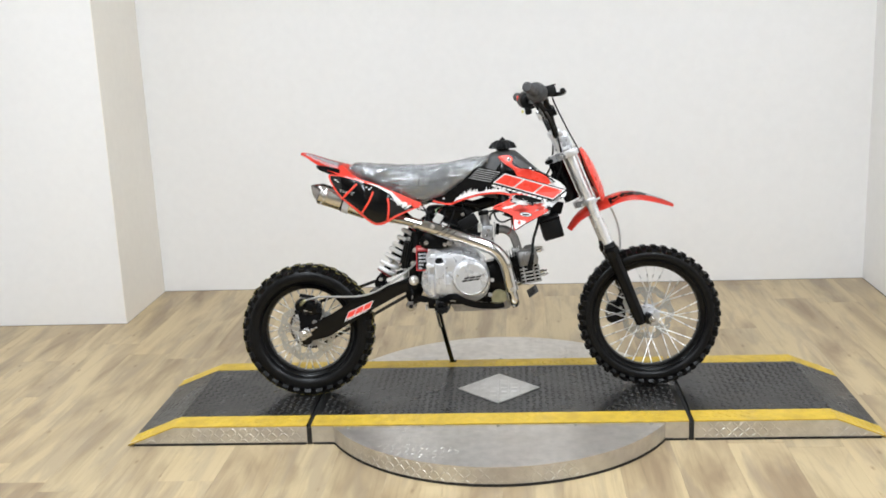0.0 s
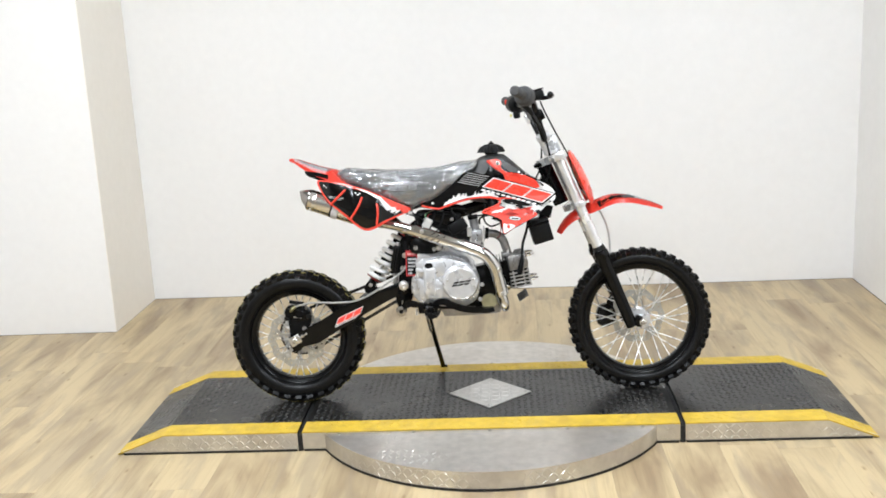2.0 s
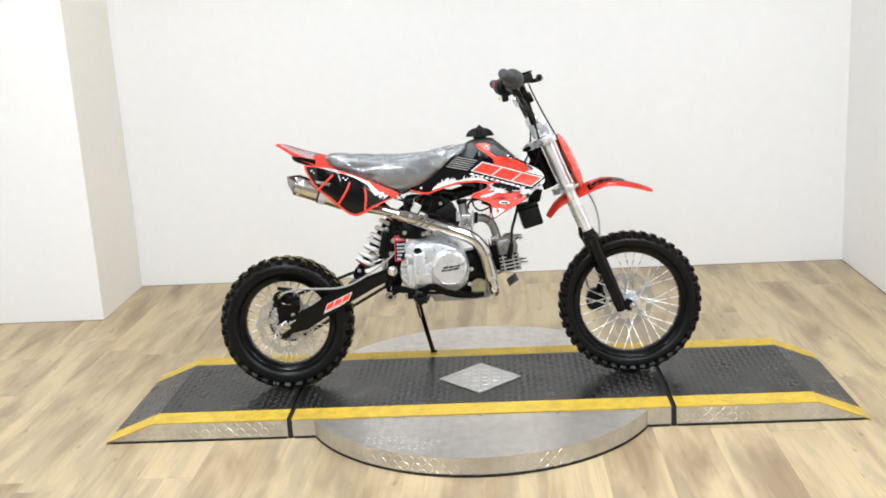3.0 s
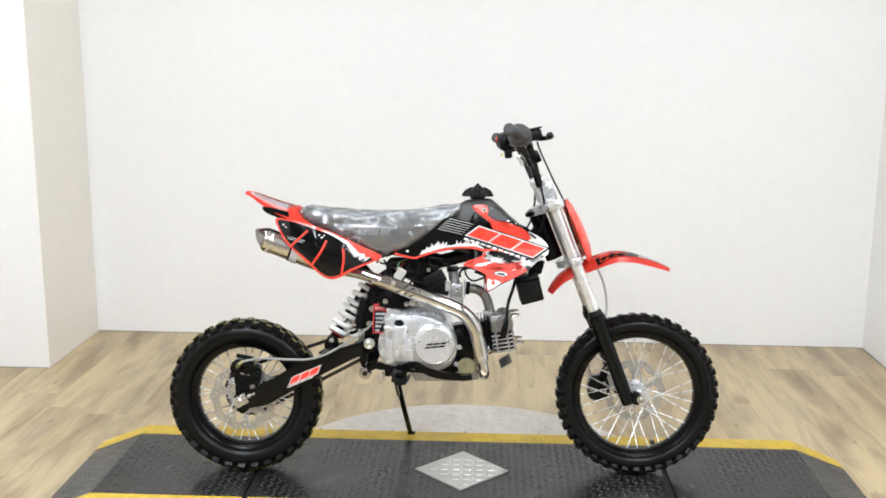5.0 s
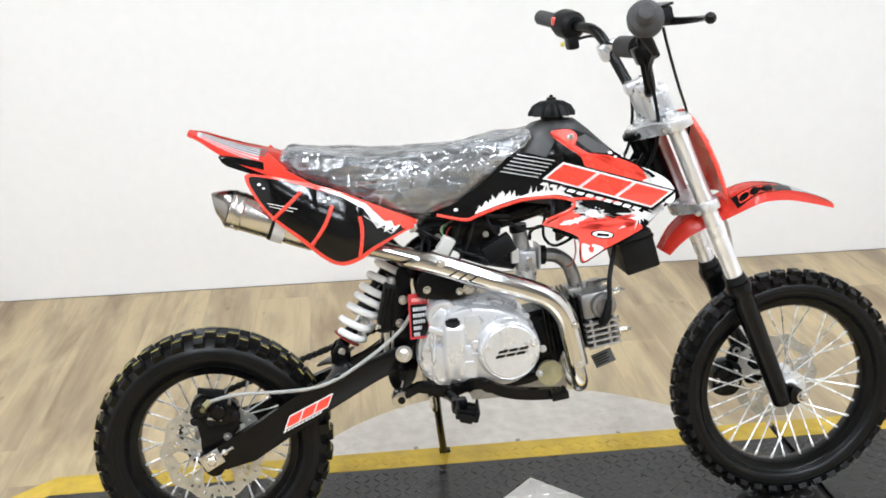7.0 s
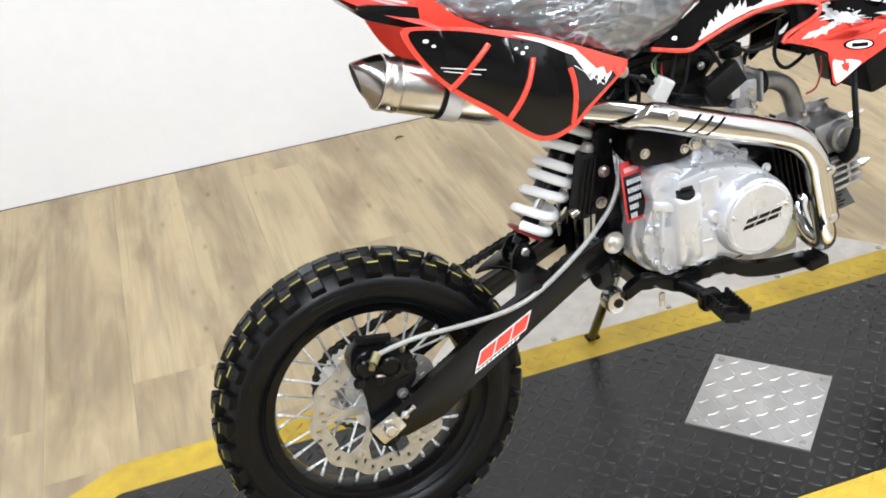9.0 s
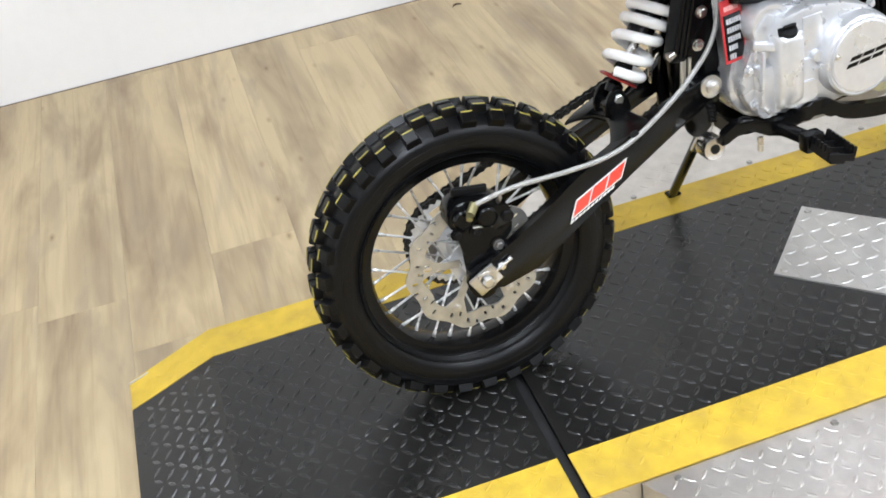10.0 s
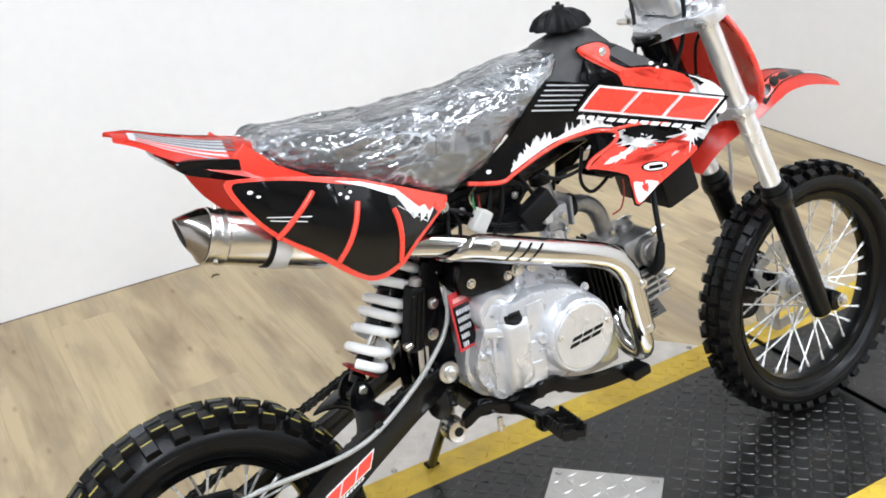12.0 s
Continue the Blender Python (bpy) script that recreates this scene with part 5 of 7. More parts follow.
seat = part("seat", loft(seat_sections(0)), VINYL, bike, "long black vinyl seat", 60)
for s in (-1, 1):
    bm = bmesh.new()
    for k in range(3):
        x0 = -0.318 + 0.034 * k
        skin([(x0, 0.733), (x0 + 0.029, 0.731), (x0 + 0.036, 0.757), (x0 + 0.007, 0.759)], seat_side, 0.0006, 0.0012, 0.012, bm)
    part("seat_print", mirrored(bm) if s > 0 else bm, STRIPE_FILM, seat, "three grey printed blocks")
wrap = part("seat_wrap", loft(seat_sections(0.0075, 0.0045, 150, 110)), WRAP, None, smooth=180)
wrap.matrix_basis = bike.matrix_basis
tagged(wrap, "crinkled clear plastic bag stretched over the seat", "plastic wrap")

# red trim under the seat, both sides
for s in (-1, 1):
    up = [(-0.510, 0.812), (-0.475, 0.776), (-0.43, 0.750), (-0.37, 0.727), (-0.30, 0.698), (-0.245, 0.672)]
    lo = [(-0.252, 0.655), (-0.31, 0.672), (-0.38, 0.700), (-0.45, 0.728), (-0.504, 0.760), (-0.522, 0.783), (-0.528, 0.796)]
    bm = skin(up + lo, lambda x, z: -np.interp(x, [-0.545, -0.48, -0.40, -0.30, -0.24], [0.060, 0.078, 0.092, 0.098, 0.082]), 0.006, 0)
    part("seat_trim", mirrored(bm) if s > 0 else bm, RED, bike, "red plastic trim under the seat", 50)


# ---- side panels ----
def panel_depth(x, z):
    mid = float(np.interp(x, [-0.545, -0.45, -0.37, -0.24], [0.765, 0.705, 0.665, 0.660]))
    b = float(np.interp(x, [-0.55, -0.50, -0.42, -0.34, -0.235], [0.096, 0.120, 0.142, 0.138, 0.080]))
    return -(b - 3.2 * (z - mid + 0.012) ** 2)


PANEL = [(-0.546, 0.771), (-0.520, 0.774), (-0.470, 0.765), (-0.405, 0.747), (-0.345, 0.722), (-0.285, 0.692), (-0.238, 0.667), (-0.240, 0.656), (-0.268, 0.645), (-0.315, 0.626), (-0.352, 0.606), (-0.382, 0.600), (-0.410, 0.613), (-0.455, 0.653), (-0.500, 0.692), (-0.528, 0.728)]
inner = []
cx, cz = -0.40, 0.69
for x, z in PANEL:
    d = math.hypot(x - cx, z - cz)
    inner.append((x + (cx - x) / d * 0.0085, z + (cz - z) / d * 0.0085))
STRUTS = [[(-0.500, 0.692), (-0.476, 0.714), (-0.446, 0.741)], [(-0.432, 0.644), (-0.406, 0.682), (-0.392, 0.713)], [(-0.347, 0.618), (-0.342, 0.648), (-0.341, 0.672), (-0.344, 0.690)]]
for s in (-1, 1):
    bm = skin(rounded(PANEL, 4), panel_depth, 0.003, 0, 0.014)
    pan = part("side_panel", mirrored(bm) if s > 0 else bm, RED, bike, "red side panel with glossy black inserts", 50)
    pan.location = (-0.009, 0, 0.004)
    bm = skin(rounded(inner, 4), panel_depth, 0.001, 0.0008, 0.014)
    part("black_insert", mirrored(bm) if s > 0 else bm, BLACK_GLOSS, pan, "glossy black graphic film", 50)
    for line in STRUTS:
        bm = bmesh.new()
        tube([(x, panel_depth(x, z) - 0.001, z) for x, z in curve_points(line, 5)], 0.0038, 8, 1, bm, False)
        part("red_rib", mirrored(bm) if s > 0 else bm, RED, pan, "raised red rib", 50)
    g = random.Random(4)
    bm = bmesh.new()
    skin([(-0.415, 0.7455), (-0.380, 0.7345), (-0.345, 0.7185), (-0.290, 0.6905), (-0.258, 0.674), (-0.270, 0.660), (-0.284, 0.650), (-0.282, 0.661), (-0.300, 0.655), (-0.294, 0.668), (-0.312, 0.664), (-0.303, 0.678), (-0.322, 0.680), (-0.312, 0.694), (-0.340, 0.706), (-0.375, 0.727)], panel_depth, 0.001, 0.0016, 0.012, bm)
    part("white_flash", mirrored(bm) if s > 0 else bm, WHITE_FILM, pan, "white graphic film", 50)
    bm = skin([(-0.338, 0.7195), (-0.290, 0.695), (-0.243, 0.668), (-0.246, 0.657), (-0.262, 0.654), (-0.268, 0.664), (-0.279, 0.662), (-0.284, 0.674), (-0.297, 0.675), (-0.303, 0.689), (-0.320, 0.700)], panel_depth, 0.001, 0.0022, 0.012)
    part("red_flash", mirrored(bm) if s > 0 else bm, RED, pan, "red graphic film", 50)
    bm = bmesh.new()
    for (x0, z0), (x1, z1) in (((-0.336, 0.690), (-0.285, 0.650)), ((-0.325, 0.688), (-0.282, 0.655)), ((-0.508, 0.722), (-0.455, 0.712)), ((-0.505, 0.717), (-0.462, 0.707))):
        d = np.array((x1 - x0, z1 - z0))
        w = np.array((-d[1], d[0])) / np.linalg.norm(d) * 0.0011
        skin([(x0, z0), (x1 - w[0], z1 - w[1]), (x1, z1), (x0 + w[0], z0 + w[1])], panel_depth, 0.001, 0.0016, 0.02, bm)
    for x, z, r in ((-0.405, 0.722, 0.0022), (-0.413, 0.729, 0.0018), (-0.398, 0.727, 0.0018), (-0.520, 0.757, 0.0024), (-0.512, 0.750, 0.0018)):
        skin([(x + r * 1.5 * math.cos(q * 0.785), z + r * math.sin(q * 0.785)) for q in range(8)], panel_depth, 0.001, 0.0016, 0.02, bm)
    part("white_specks", mirrored(bm) if s > 0 else bm, WHITE_FILM, pan, "white scratches and specks of film")
    bm = lathe([(0, 0), (0.008, 0), (0.009, 0.002), (0.006, 0.004), (0, 0.004)], 14, m=axis_to((-0.244, -0.08, 0.652), (-0.244, -1, 0.652)))
    part("panel_bolt", mirrored(bm) if s > 0 else bm, ZINC, pan)

# ---- tank and cap ----
secs = []
for x, top, bot, w in ((-0.06, 0.775, 0.69, 0.046), (-0.03, 0.812, 0.68, 0.060), (0.0, 0.832, 0.675, 0.068), (0.04, 0.842, 0.67, 0.072), (0.08, 0.838, 0.675, 0.070), (0.105, 0.818, 0.68, 0.064), (0.135, 0.790, 0.69, 0.056), (0.17, 0.76, 0.70, 0.046), (0.20, 0.735, 0.705, 0.034)):
    ring = []
    for k in range(28):
        a = 2 * math.pi * k / 28
        c, s = math.cos(a), math.sin(a)
        hz = (math.copysign(abs(s) ** 0.7, s) + 1) / 2
        y = math.copysign(abs(c) ** 0.6, c) * w * (1 - 0.32 * hz ** 2)
        ring.append((x, y, bot + (top - bot) * hz))
    secs.append(ring)
part("fuel_tank", loft(secs), TANK_MAT, bike, "charcoal plastic fuel tank", 60)
ring = []
for h, r, ripple in ((0.0, 0.022, 0), (0.006, 0.023, 0), (0.007, 0.043, 0.10), (0.012, 0.0425, 0.12), (0.025, 0.035, 0.13), (0.034, 0.022, 0.08), (0.036, 0.010, 0), (0.041, 0.009, 0), (0.041, 0.004, 0)):
    ring.append([(0.039 + r * (1 + ripple * math.cos(24 * math.pi * k / 72)) * math.cos(2 * math.pi * k / 72), r * (1 + ripple * math.cos(24 * math.pi * k / 72)) * math.sin(2 * math.pi * k / 72), 0.838 + h) for k in range(72)])
cap_ob = part("fuel_cap", loft(ring), BLACK_PLASTIC, bike, "black fluted screw fuel cap", 45)
part("vent_pipe", rod((0.039, 0, 0.878), (0.039, 0, 0.884), 0.0035, seg=10), BLACK_PLASTIC, cap_ob)


# ---- tank shrouds ----
def shroud_depth(x, z):
    return -(0.070 + 0.25 * max(0.0, x - 0.03) + 0.2 * max(0.0, 0.70 - z) - 0.30 * max(0.0, z - 0.775))


SHROUD = [(-0.205, 0.676), (-0.152, 0.663), (-0.126, 0.670), (-0.08, 0.684), (-0.03, 0.694), (0.02, 0.695), (0.058, 0.688), (0.062, 0.676), (0.044, 0.664), (0.010, 0.652), (-0.002, 0.642), (0.012, 0.637), (0.062, 0.616), (0.064, 0.588),
          (0.069, 0.568), (0.105, 0.589), (0.145, 0.610), (0.184, 0.632), (0.210, 0.658), (0.246, 0.692), (0.243, 0.708), (0.228, 0.727), (0.200, 0.743), (0.155, 0.767), (0.115, 0.792), (0.082, 0.815), (0.052, 0.824),
          (0.024, 0.820), (0.026, 0.809), (0.050, 0.790), (0.074, 0.772), (0.080, 0.754), (0.038, 0.763), (-0.046, 0.786), (-0.075, 0.766), (-0.120, 0.725), (-0.165, 0.698)]
RED_TOP = [(0.024, 0.819), (0.050, 0.8225), (0.064, 0.819), (0.068, 0.808), (0.060, 0.800), (0.088, 0.778), (0.125, 0.772), (0.165, 0.757), (0.195, 0.738), (0.212, 0.715), (0.160, 0.722), (0.090, 0.748), (0.081, 0.755), (0.074, 0.771), (0.050, 0.789), (0.027, 0.808)]
RED_LOW = [(0.000, 0.642), (0.012, 0.640), (0.064, 0.618), (0.066, 0.590), (0.070, 0.571), (0.105, 0.592), (0.145, 0.612), (0.182, 0.633), (0.170, 0.643), (0.150, 0.640), (0.128, 0.648), (0.105, 0.642), (0.088, 0.660), (0.072, 0.655), (0.056, 0.668), (0.030, 0.656)]
WHITE_NOSE = [(0.244, 0.688), (0.242, 0.708), (0.227, 0.726), (0.205, 0.739), (0.184, 0.748), (0.198, 0.738), (0.186, 0.735), (0.200, 0.728), (0.186, 0.722), (0.200, 0.716), (0.194, 0.706), (0.215, 0.694), (0.226, 0.680), (0.236, 0.678)]
LOWER_EDGE = [(-0.205, 0.676), (-0.152, 0.6635), (-0.126, 0.670), (-0.08, 0.684), (-0.03, 0.694), (0.02, 0.695), (0.056, 0.688), (0.060, 0.677), (0.044, 0.665), (0.010, 0.653), (-0.001, 0.643)]


def slant(u0, u1, v0, v1):
    """A slanted block on the emblem's own axes: u along it, v across it, both from 0 to 1."""
    o, along, across = np.array((0.008, 0.733)), np.array((0.190, -0.058)), np.array((0.034, 0.025))
    return [tuple(o + along * u + across * v) for u, v in ((u0, v0), (u1, v0), (u1, v1), (u0, v1))]


def emblem(parent, flip):
    """The maker's emblem, as plain slanted blocks: black ground, white border, red blocks."""
    for name, blocks, mt, lift in (("emblem_ground", [slant(-0.05, 1.06, -0.22, 1.18)], BLACK_GLOSS, 0.0030), ("emblem_border", [slant(k - 0.018, k + 0.338, -0.10, 1.10) for k in (0.0, 0.345, 0.69)], WHITE_FILM, 0.0036),
                                   ("emblem_block", [slant(k + 0.005, k + 0.315, 0.0, 1.0) for k in (0.0, 0.345, 0.69)], RED, 0.0052)):
        bm = bmesh.new()
        for b in blocks:
            skin(b, shroud_depth, 0.001, lift, 0.012, bm)
        part(name, mirrored(bm) if flip else bm, mt, parent)
    bm = bmesh.new()
    for i in range(11):
        u = -0.03 + i * 0.088
        skin([tuple(np.array(p) + (-0.006, -0.014)) for p in slant(u, u + 0.062, 0.0, 0.17)], shroud_depth, 0.001, 0.0036, 0.02, bm)
    part("maker_line", mirrored(bm) if flip else bm, WHITE_FILM, parent, "row of small white bars")


for s in (-1, 1):
    flip = s > 0

    def film(name, poly, mt, lift, label="", own=None):
        bm = bmesh.new()
        for p in poly:
            skin(p, shroud_depth, 0.0012, lift, 0.016, bm)
        return part(name, mirrored(bm) if flip else bm, mt, own or shr, label, 50)

    bm = skin(rounded(SHROUD, 3), shroud_depth, 0.003, 0, 0.014)
    shr = part("tank_shroud", mirrored(bm) if flip else bm, BLACK_GLOSS, bike, "tank shroud with black, red and white splash graphics", 50)
    film("red_field", [rounded(RED_TOP, 3), rounded(RED_LOW, 3)], RED, 0.0010, "red graphic film")
    film("white_nose", [rounded(WHITE_NOSE, 3)], WHITE_FILM, 0.0016, "white graphic film")
    bm = bmesh.new()
    tube([(x, shroud_depth(x, z) - 0.0005, z) for x, z in curve_points(LOWER_EDGE, 4)], 0.0034, 8, 1, bm, False)
    tube([(x, shroud_depth(x, z) - 0.0012, z) for x, z in ((0.056, 0.690), (0.10, 0.690), (0.135, 0.683), (0.150, 0.683))], [0.003, 0.0026, 0.002, 0.001], 8, 3, bm)
    part("red_edge", mirrored(bm) if flip else bm, RED, shr, "raised red edge", 50)
    film("white_splash", [spikes([(-0.132, 0.673), (-0.08, 0.689), (-0.045, 0.697)], 0.010, 0.022, 0.0022, 2), spikes([(-0.047, 0.697), (-0.01, 0.699), (0.03, 0.699), (0.058, 0.693)], 0.0070, 0.021, 0.0023, 7)], WHITE_FILM, 0.0018, "white paint-splash film")
    film("white_splash", [splash(0.092, 0.664, 0.022, 0.0085, -0.35, 28, 9, 0.8), splash(0.178, 0.660, 0.025, 0.0105, 0.40, 34, 12, 0.9), splash(0.062, 0.650, 0.022, 0.0045, 0.3, 10, 31, 0.5)], WHITE_FILM, 0.0020, "white paint-splash film")
    film("red_splash", [splash(0.128, 0.646, 0.032, 0.0065, 0.05, 30, 15, 0.9), splash(0.150, 0.752, 0.030, 0.006, -0.45, 15, 16, 0.7)], RED, 0.0022, "red paint-splash film")
    film("black_splash", [splash(0.160, 0.676, 0.024, 0.0065, -0.2, 17, 22, 0.8), splash(0.086, 0.676, 0.013, 0.004, -0.4, 11, 25, 0.6), splash(0.196, 0.738, 0.010, 0.003, -0.6, 10, 44, 0.8)], BLACK_GLOSS, 0.0026, "black paint-splash film")
    film("grey_fade", [[(0.064, 0.806), (0.086, 0.812), (0.125, 0.785), (0.135, 0.774), (0.095, 0.779)]], TANK_MAT, 0.0016, "dark grey film")
    film("white_foot", [rounded([(0.071, 0.574), (0.068, 0.590), (0.070, 0.606), (0.082, 0.603), (0.092, 0.604), (0.108, 0.598), (0.100, 0.590), (0.084, 0.580)], 3)], WHITE_FILM, 0.0022, "white film at the shroud's tip")
    film("red_drips", [splash(0.086, 0.595, 0.004, 0.006, 0.2, 6, 5, 0.5), [(0.083, 0.604), (0.087, 0.604), (0.085, 0.588)]], RED, 0.0028)
    oval = [(0.108 + 0.0215 * math.cos(a), 0.6225 - 0.10 * 0.02 * math.cos(a) + 0.0075 * math.sin(a)) for a in np.linspace(0, 2 * math.pi, 25)[:-1]]
    film("oval_ground", [oval], BLACK_GLOSS, 0.0024, "small oval badge")
    film("oval_face", [[(0.108 + (x - 0.108) * 0.86, 0.6225 + (z - 0.6225) * 0.80) for x, z in oval]], WHITE_FILM, 0.0030)
    film("oval_bar", [[(0.097, 0.6205), (0.119, 0.6185), (0.120, 0.6235), (0.098, 0.6255)]], BLACK_GLOSS, 0.0036)
    film("grey_lines", [[(-0.046 - 0.0065 * i, 0.782 - 0.006 * i), (0.026 - 0.0065 * i, 0.7655 - 0.006 * i), (0.0265 - 0.0065 * i, 0.7635 - 0.006 * i), (-0.047 - 0.0065 * i, 0.7800 - 0.006 * i)] for i in range(6)], GREY_FILM, 0.0016, "thin grey lines")
    film("white_dots", [[(x + r * 1.4 * math.cos(q * 0.785), z + r * math.sin(q * 0.785)) for q in range(8)] for x, z, r in ((-0.168, 0.6835, 0.003), (0.128, 0.777, 0.0028), (0.137, 0.769, 0.002), (0.150, 0.770, 0.002))], WHITE_FILM, 0.0020)
    emblem(shr, flip)
    ring = [(0.058 + 0.0125 * math.cos(a), 0.8075 + 0.0125 * math.sin(a)) for a in np.linspace(0, 2 * math.pi, 19)[:-1]]
    film("bolt_boss", [ring], RED, 0.0035)
    bm = lathe([(0, 0), (0.0065, 0), (0.007, 0.002), (0.004, 0.004), (0, 0.004)], 14, m=axis_to((0.058, shroud_depth(0.058, 0.8075) - 0.0035, 0.8075), (0.058, -1, 0.8075)))
    part("shroud_bolt", mirrored(bm) if flip else bm, ZINC, shr)
    bm = bmesh.new()
    tube([(0.024, shroud_depth(0.024, 0.818) - 0.001, 0.818), (0.050, shroud_depth(0.05, 0.797) - 0.0012, 0.797), (0.078, shroud_depth(0.078, 0.775) - 0.001, 0.775)], 0.0042, 8, 4, bm)
    part("red_lip", mirrored(bm) if flip else bm, RED, shr, "raised red lip", 50)


# ---- frame ----
fr = part("frame", tube([(0.236, 0, 0.735), (0.16, 0, 0.712), (0.05, 0, 0.680), (-0.06, 0, 0.650), (-0.17, 0, 0.622), (-0.235, 0, 0.600), (-0.268, 0, 0.555), (-0.284, 0, 0.48), (-0.290, 0, 0.40), (-0.285, 0, 0.345)], 0.0205, 16, 5), BLACK_PAINT, bike, "black tubular steel frame", 50)
for s in (-1, 1):
    part("subframe_tube", tube([(-0.06, s * 0.022, 0.655), (-0.14, s * 0.048, 0.668), (-0.26, s * 0.064, 0.690), (-0.38, s * 0.064, 0.722), (-0.50, s * 0.05, 0.770)], 0.0105, 12), BLACK_PAINT, fr, smooth=50)
    part("subframe_strut", tube([(-0.258, s * 0.035, 0.575), (-0.32, s * 0.055, 0.635), (-0.41, s * 0.062, 0.715)], 0.0095, 12), BLACK_PAINT, fr, smooth=50)
    part("gusset", slab([(0.215, 0.765), (0.19, 0.722), (0.12, 0.698), (0.13, 0.665), (0.20, 0.66), (0.262, 0.675)], s * 0.024 - 0.002, s * 0.024 + 0.002, 0.001), BLACK_PAINT, fr)
    pl = part("pivot_plate", slab(rounded([(-0.284, 0.566), (-0.294, 0.50), (-0.302, 0.43), (-0.312, 0.365), (-0.306, 0.330), (-0.285, 0.318), (-0.258, 0.345), (-0.250, 0.41), (-0.256, 0.49), (-0.262, 0.560)], 3), s * 0.038 - 0.003, s * 0.038 + 0.003, 0.0015), BLACK_PAINT, fr, smooth=40)
    for x, z in ((-0.2745, 0.506), (-0.283, 0.460)):
        bolt((x, s * 0.041, z), 0.0060, 0.006, pl, direction=s)
    part("engine_mount", slab(rounded([(-0.262, 0.552), (-0.21, 0.535), (-0.150, 0.535), (-0.148, 0.555), (-0.20, 0.575), (-0.255, 0.60)], 3), s * 0.038 - 0.002, s * 0.038 + 0.002), BLACK_PAINT, fr)
    part("spring_hook_rod", rod((-0.312, s * 0.048, 0.445), (-0.317, s * 0.048, 0.385), 0.0032), ZINC, fr)
pv = part("swingarm_bolt", rod((-0.281, -0.070, 0.405), (-0.281, 0.070, 0.405), 0.0075), ZINC, bike)
for s in (-1, 1):
    part("pivot_washer", lathe([(0, 0), (0.0165, 0), (0.0165, 0.003), (0.0105, 0.004), (0.0105, 0.011), (0.006, 0.013), (0, 0.011)], 24, m=axis_to((-0.281, s * 0.0670, 0.405), (-0.281, s, 0.405))), ZINC, pv, smooth=35)


# ---- swingarm ----
ARM_UP = [(-0.684, 0.246), (-0.64, 0.258), (-0.570, 0.298), (-0.500, 0.339), (-0.410, 0.374), (-0.350, 0.396), (-0.290, 0.418)]
ARM_LO = [(-0.262, 0.420), (-0.262, 0.392), (-0.300, 0.369), (-0.342, 0.351), (-0.420, 0.311), (-0.500, 0.267), (-0.580, 0.220), (-0.636, 0.208), (-0.676, 0.216), (-0.688, 0.230)]
def arm_y(x):
    """The outer face of the swingarm: wide at the axle, closer in at the pivot."""
    return -0.0905 + 0.026 * min(1.0, max(0.0, (x + 0.60) / 0.30))


for s in (-1, 1):
    up = ARM_UP if s < 0 else [(x, z - 0.024 if -0.62 < x < -0.30 else z) for x, z in ARM_UP]
    bm = slab(up + ARM_LO, -0.0905, -0.075, 0.004)
    for v in bm.verts:
        v.co.y += arm_y(v.co.x) + 0.0905
    arm = part("swingarm", mirrored(bm) if s > 0 else bm, BLACK_PAINT, bike, "black box-section swingarm", 40)
    blocks = []
    o, al, ac = np.array((-0.518, 0.280)), np.array((0.082, 0.0345)), np.array((0.010, 0.0235))
    for name, rects, mt, lift in (("emblem_border", [(-0.03, 1.03, -0.1, 1.08)], WHITE_FILM, 0.0008), ("emblem_block", [(k, k + 0.31, 0.03, 0.96) for k in (0.0, 0.345, 0.69)], RED, 0.0013)):
        bm = bmesh.new()
        for u0, u1, v0, v1 in rects:
            skin([tuple(o + al * u + ac * v) for u, v in ((u0, v0), (u1, v0), (u1, v1), (u0, v1))], lambda x, z: arm_y(x), 0.0008, lift, 0.05, bm)
        part(name, mirrored(bm) if s > 0 else bm, mt, arm)
    bm = bmesh.new()
    for i in range(11):
        u = i * 0.085
        skin([tuple(o + al * a + ac * b) for a, b in ((u - 0.02, -0.36), (u + 0.04, -0.36), (u + 0.04, -0.20), (u - 0.02, -0.20))], lambda x, z: arm_y(x), 0.0008, 0.0010, 0.05, bm)
    part("maker_line", mirrored(bm) if s > 0 else bm, WHITE_FILM, arm, "row of tiny white bars")
    if s < 0:
        part("hose_clip", box(-0.006, 0.006, -0.006, 0.004, -0.008, 0.008, 0.002, m=pose(-0.41, -0.084, 0.373, 0, -25, 0)), BLACK_PLASTIC, arm)
# a saddle joins the arms and carries the shock: broad at the arms, narrow in the middle
secs = []
for y in np.linspace(-0.074, 0.074, 17):
    u = abs(y) / 0.074
    half, cx, cz = 0.015 + 0.026 * u ** 2.2, -0.402 - 0.010 * u, 0.377 - 0.012 * u * u
    secs.append([(cx + half * math.cos(a), y, cz + 0.42 * half * math.cos(a) + (0.011 - 0.003 * u) * math.sin(a)) for a in np.linspace(0, 2 * math.pi, 18, endpoint=False)])
brace = part("swingarm_brace", loft(secs), BLACK_PAINT, bike, "glossy black saddle between the arms", 60)
part("shock_tube", rod((-0.404, -0.024, 0.388), (-0.404, 0.036, 0.388), 0.0125, seg=20), BLACK_PAINT, brace, smooth=40)
for s in (-1, 1):
    part("shock_lug", slab(rounded([(-0.421, 0.380), (-0.415, 0.410), (-0.401, 0.418), (-0.388, 0.410), (-0.383, 0.376)], 3), 0.006 + s * 0.0185 - 0.003, 0.006 + s * 0.0185 + 0.003, 0.0015), BLACK_PAINT, brace, smooth=40)
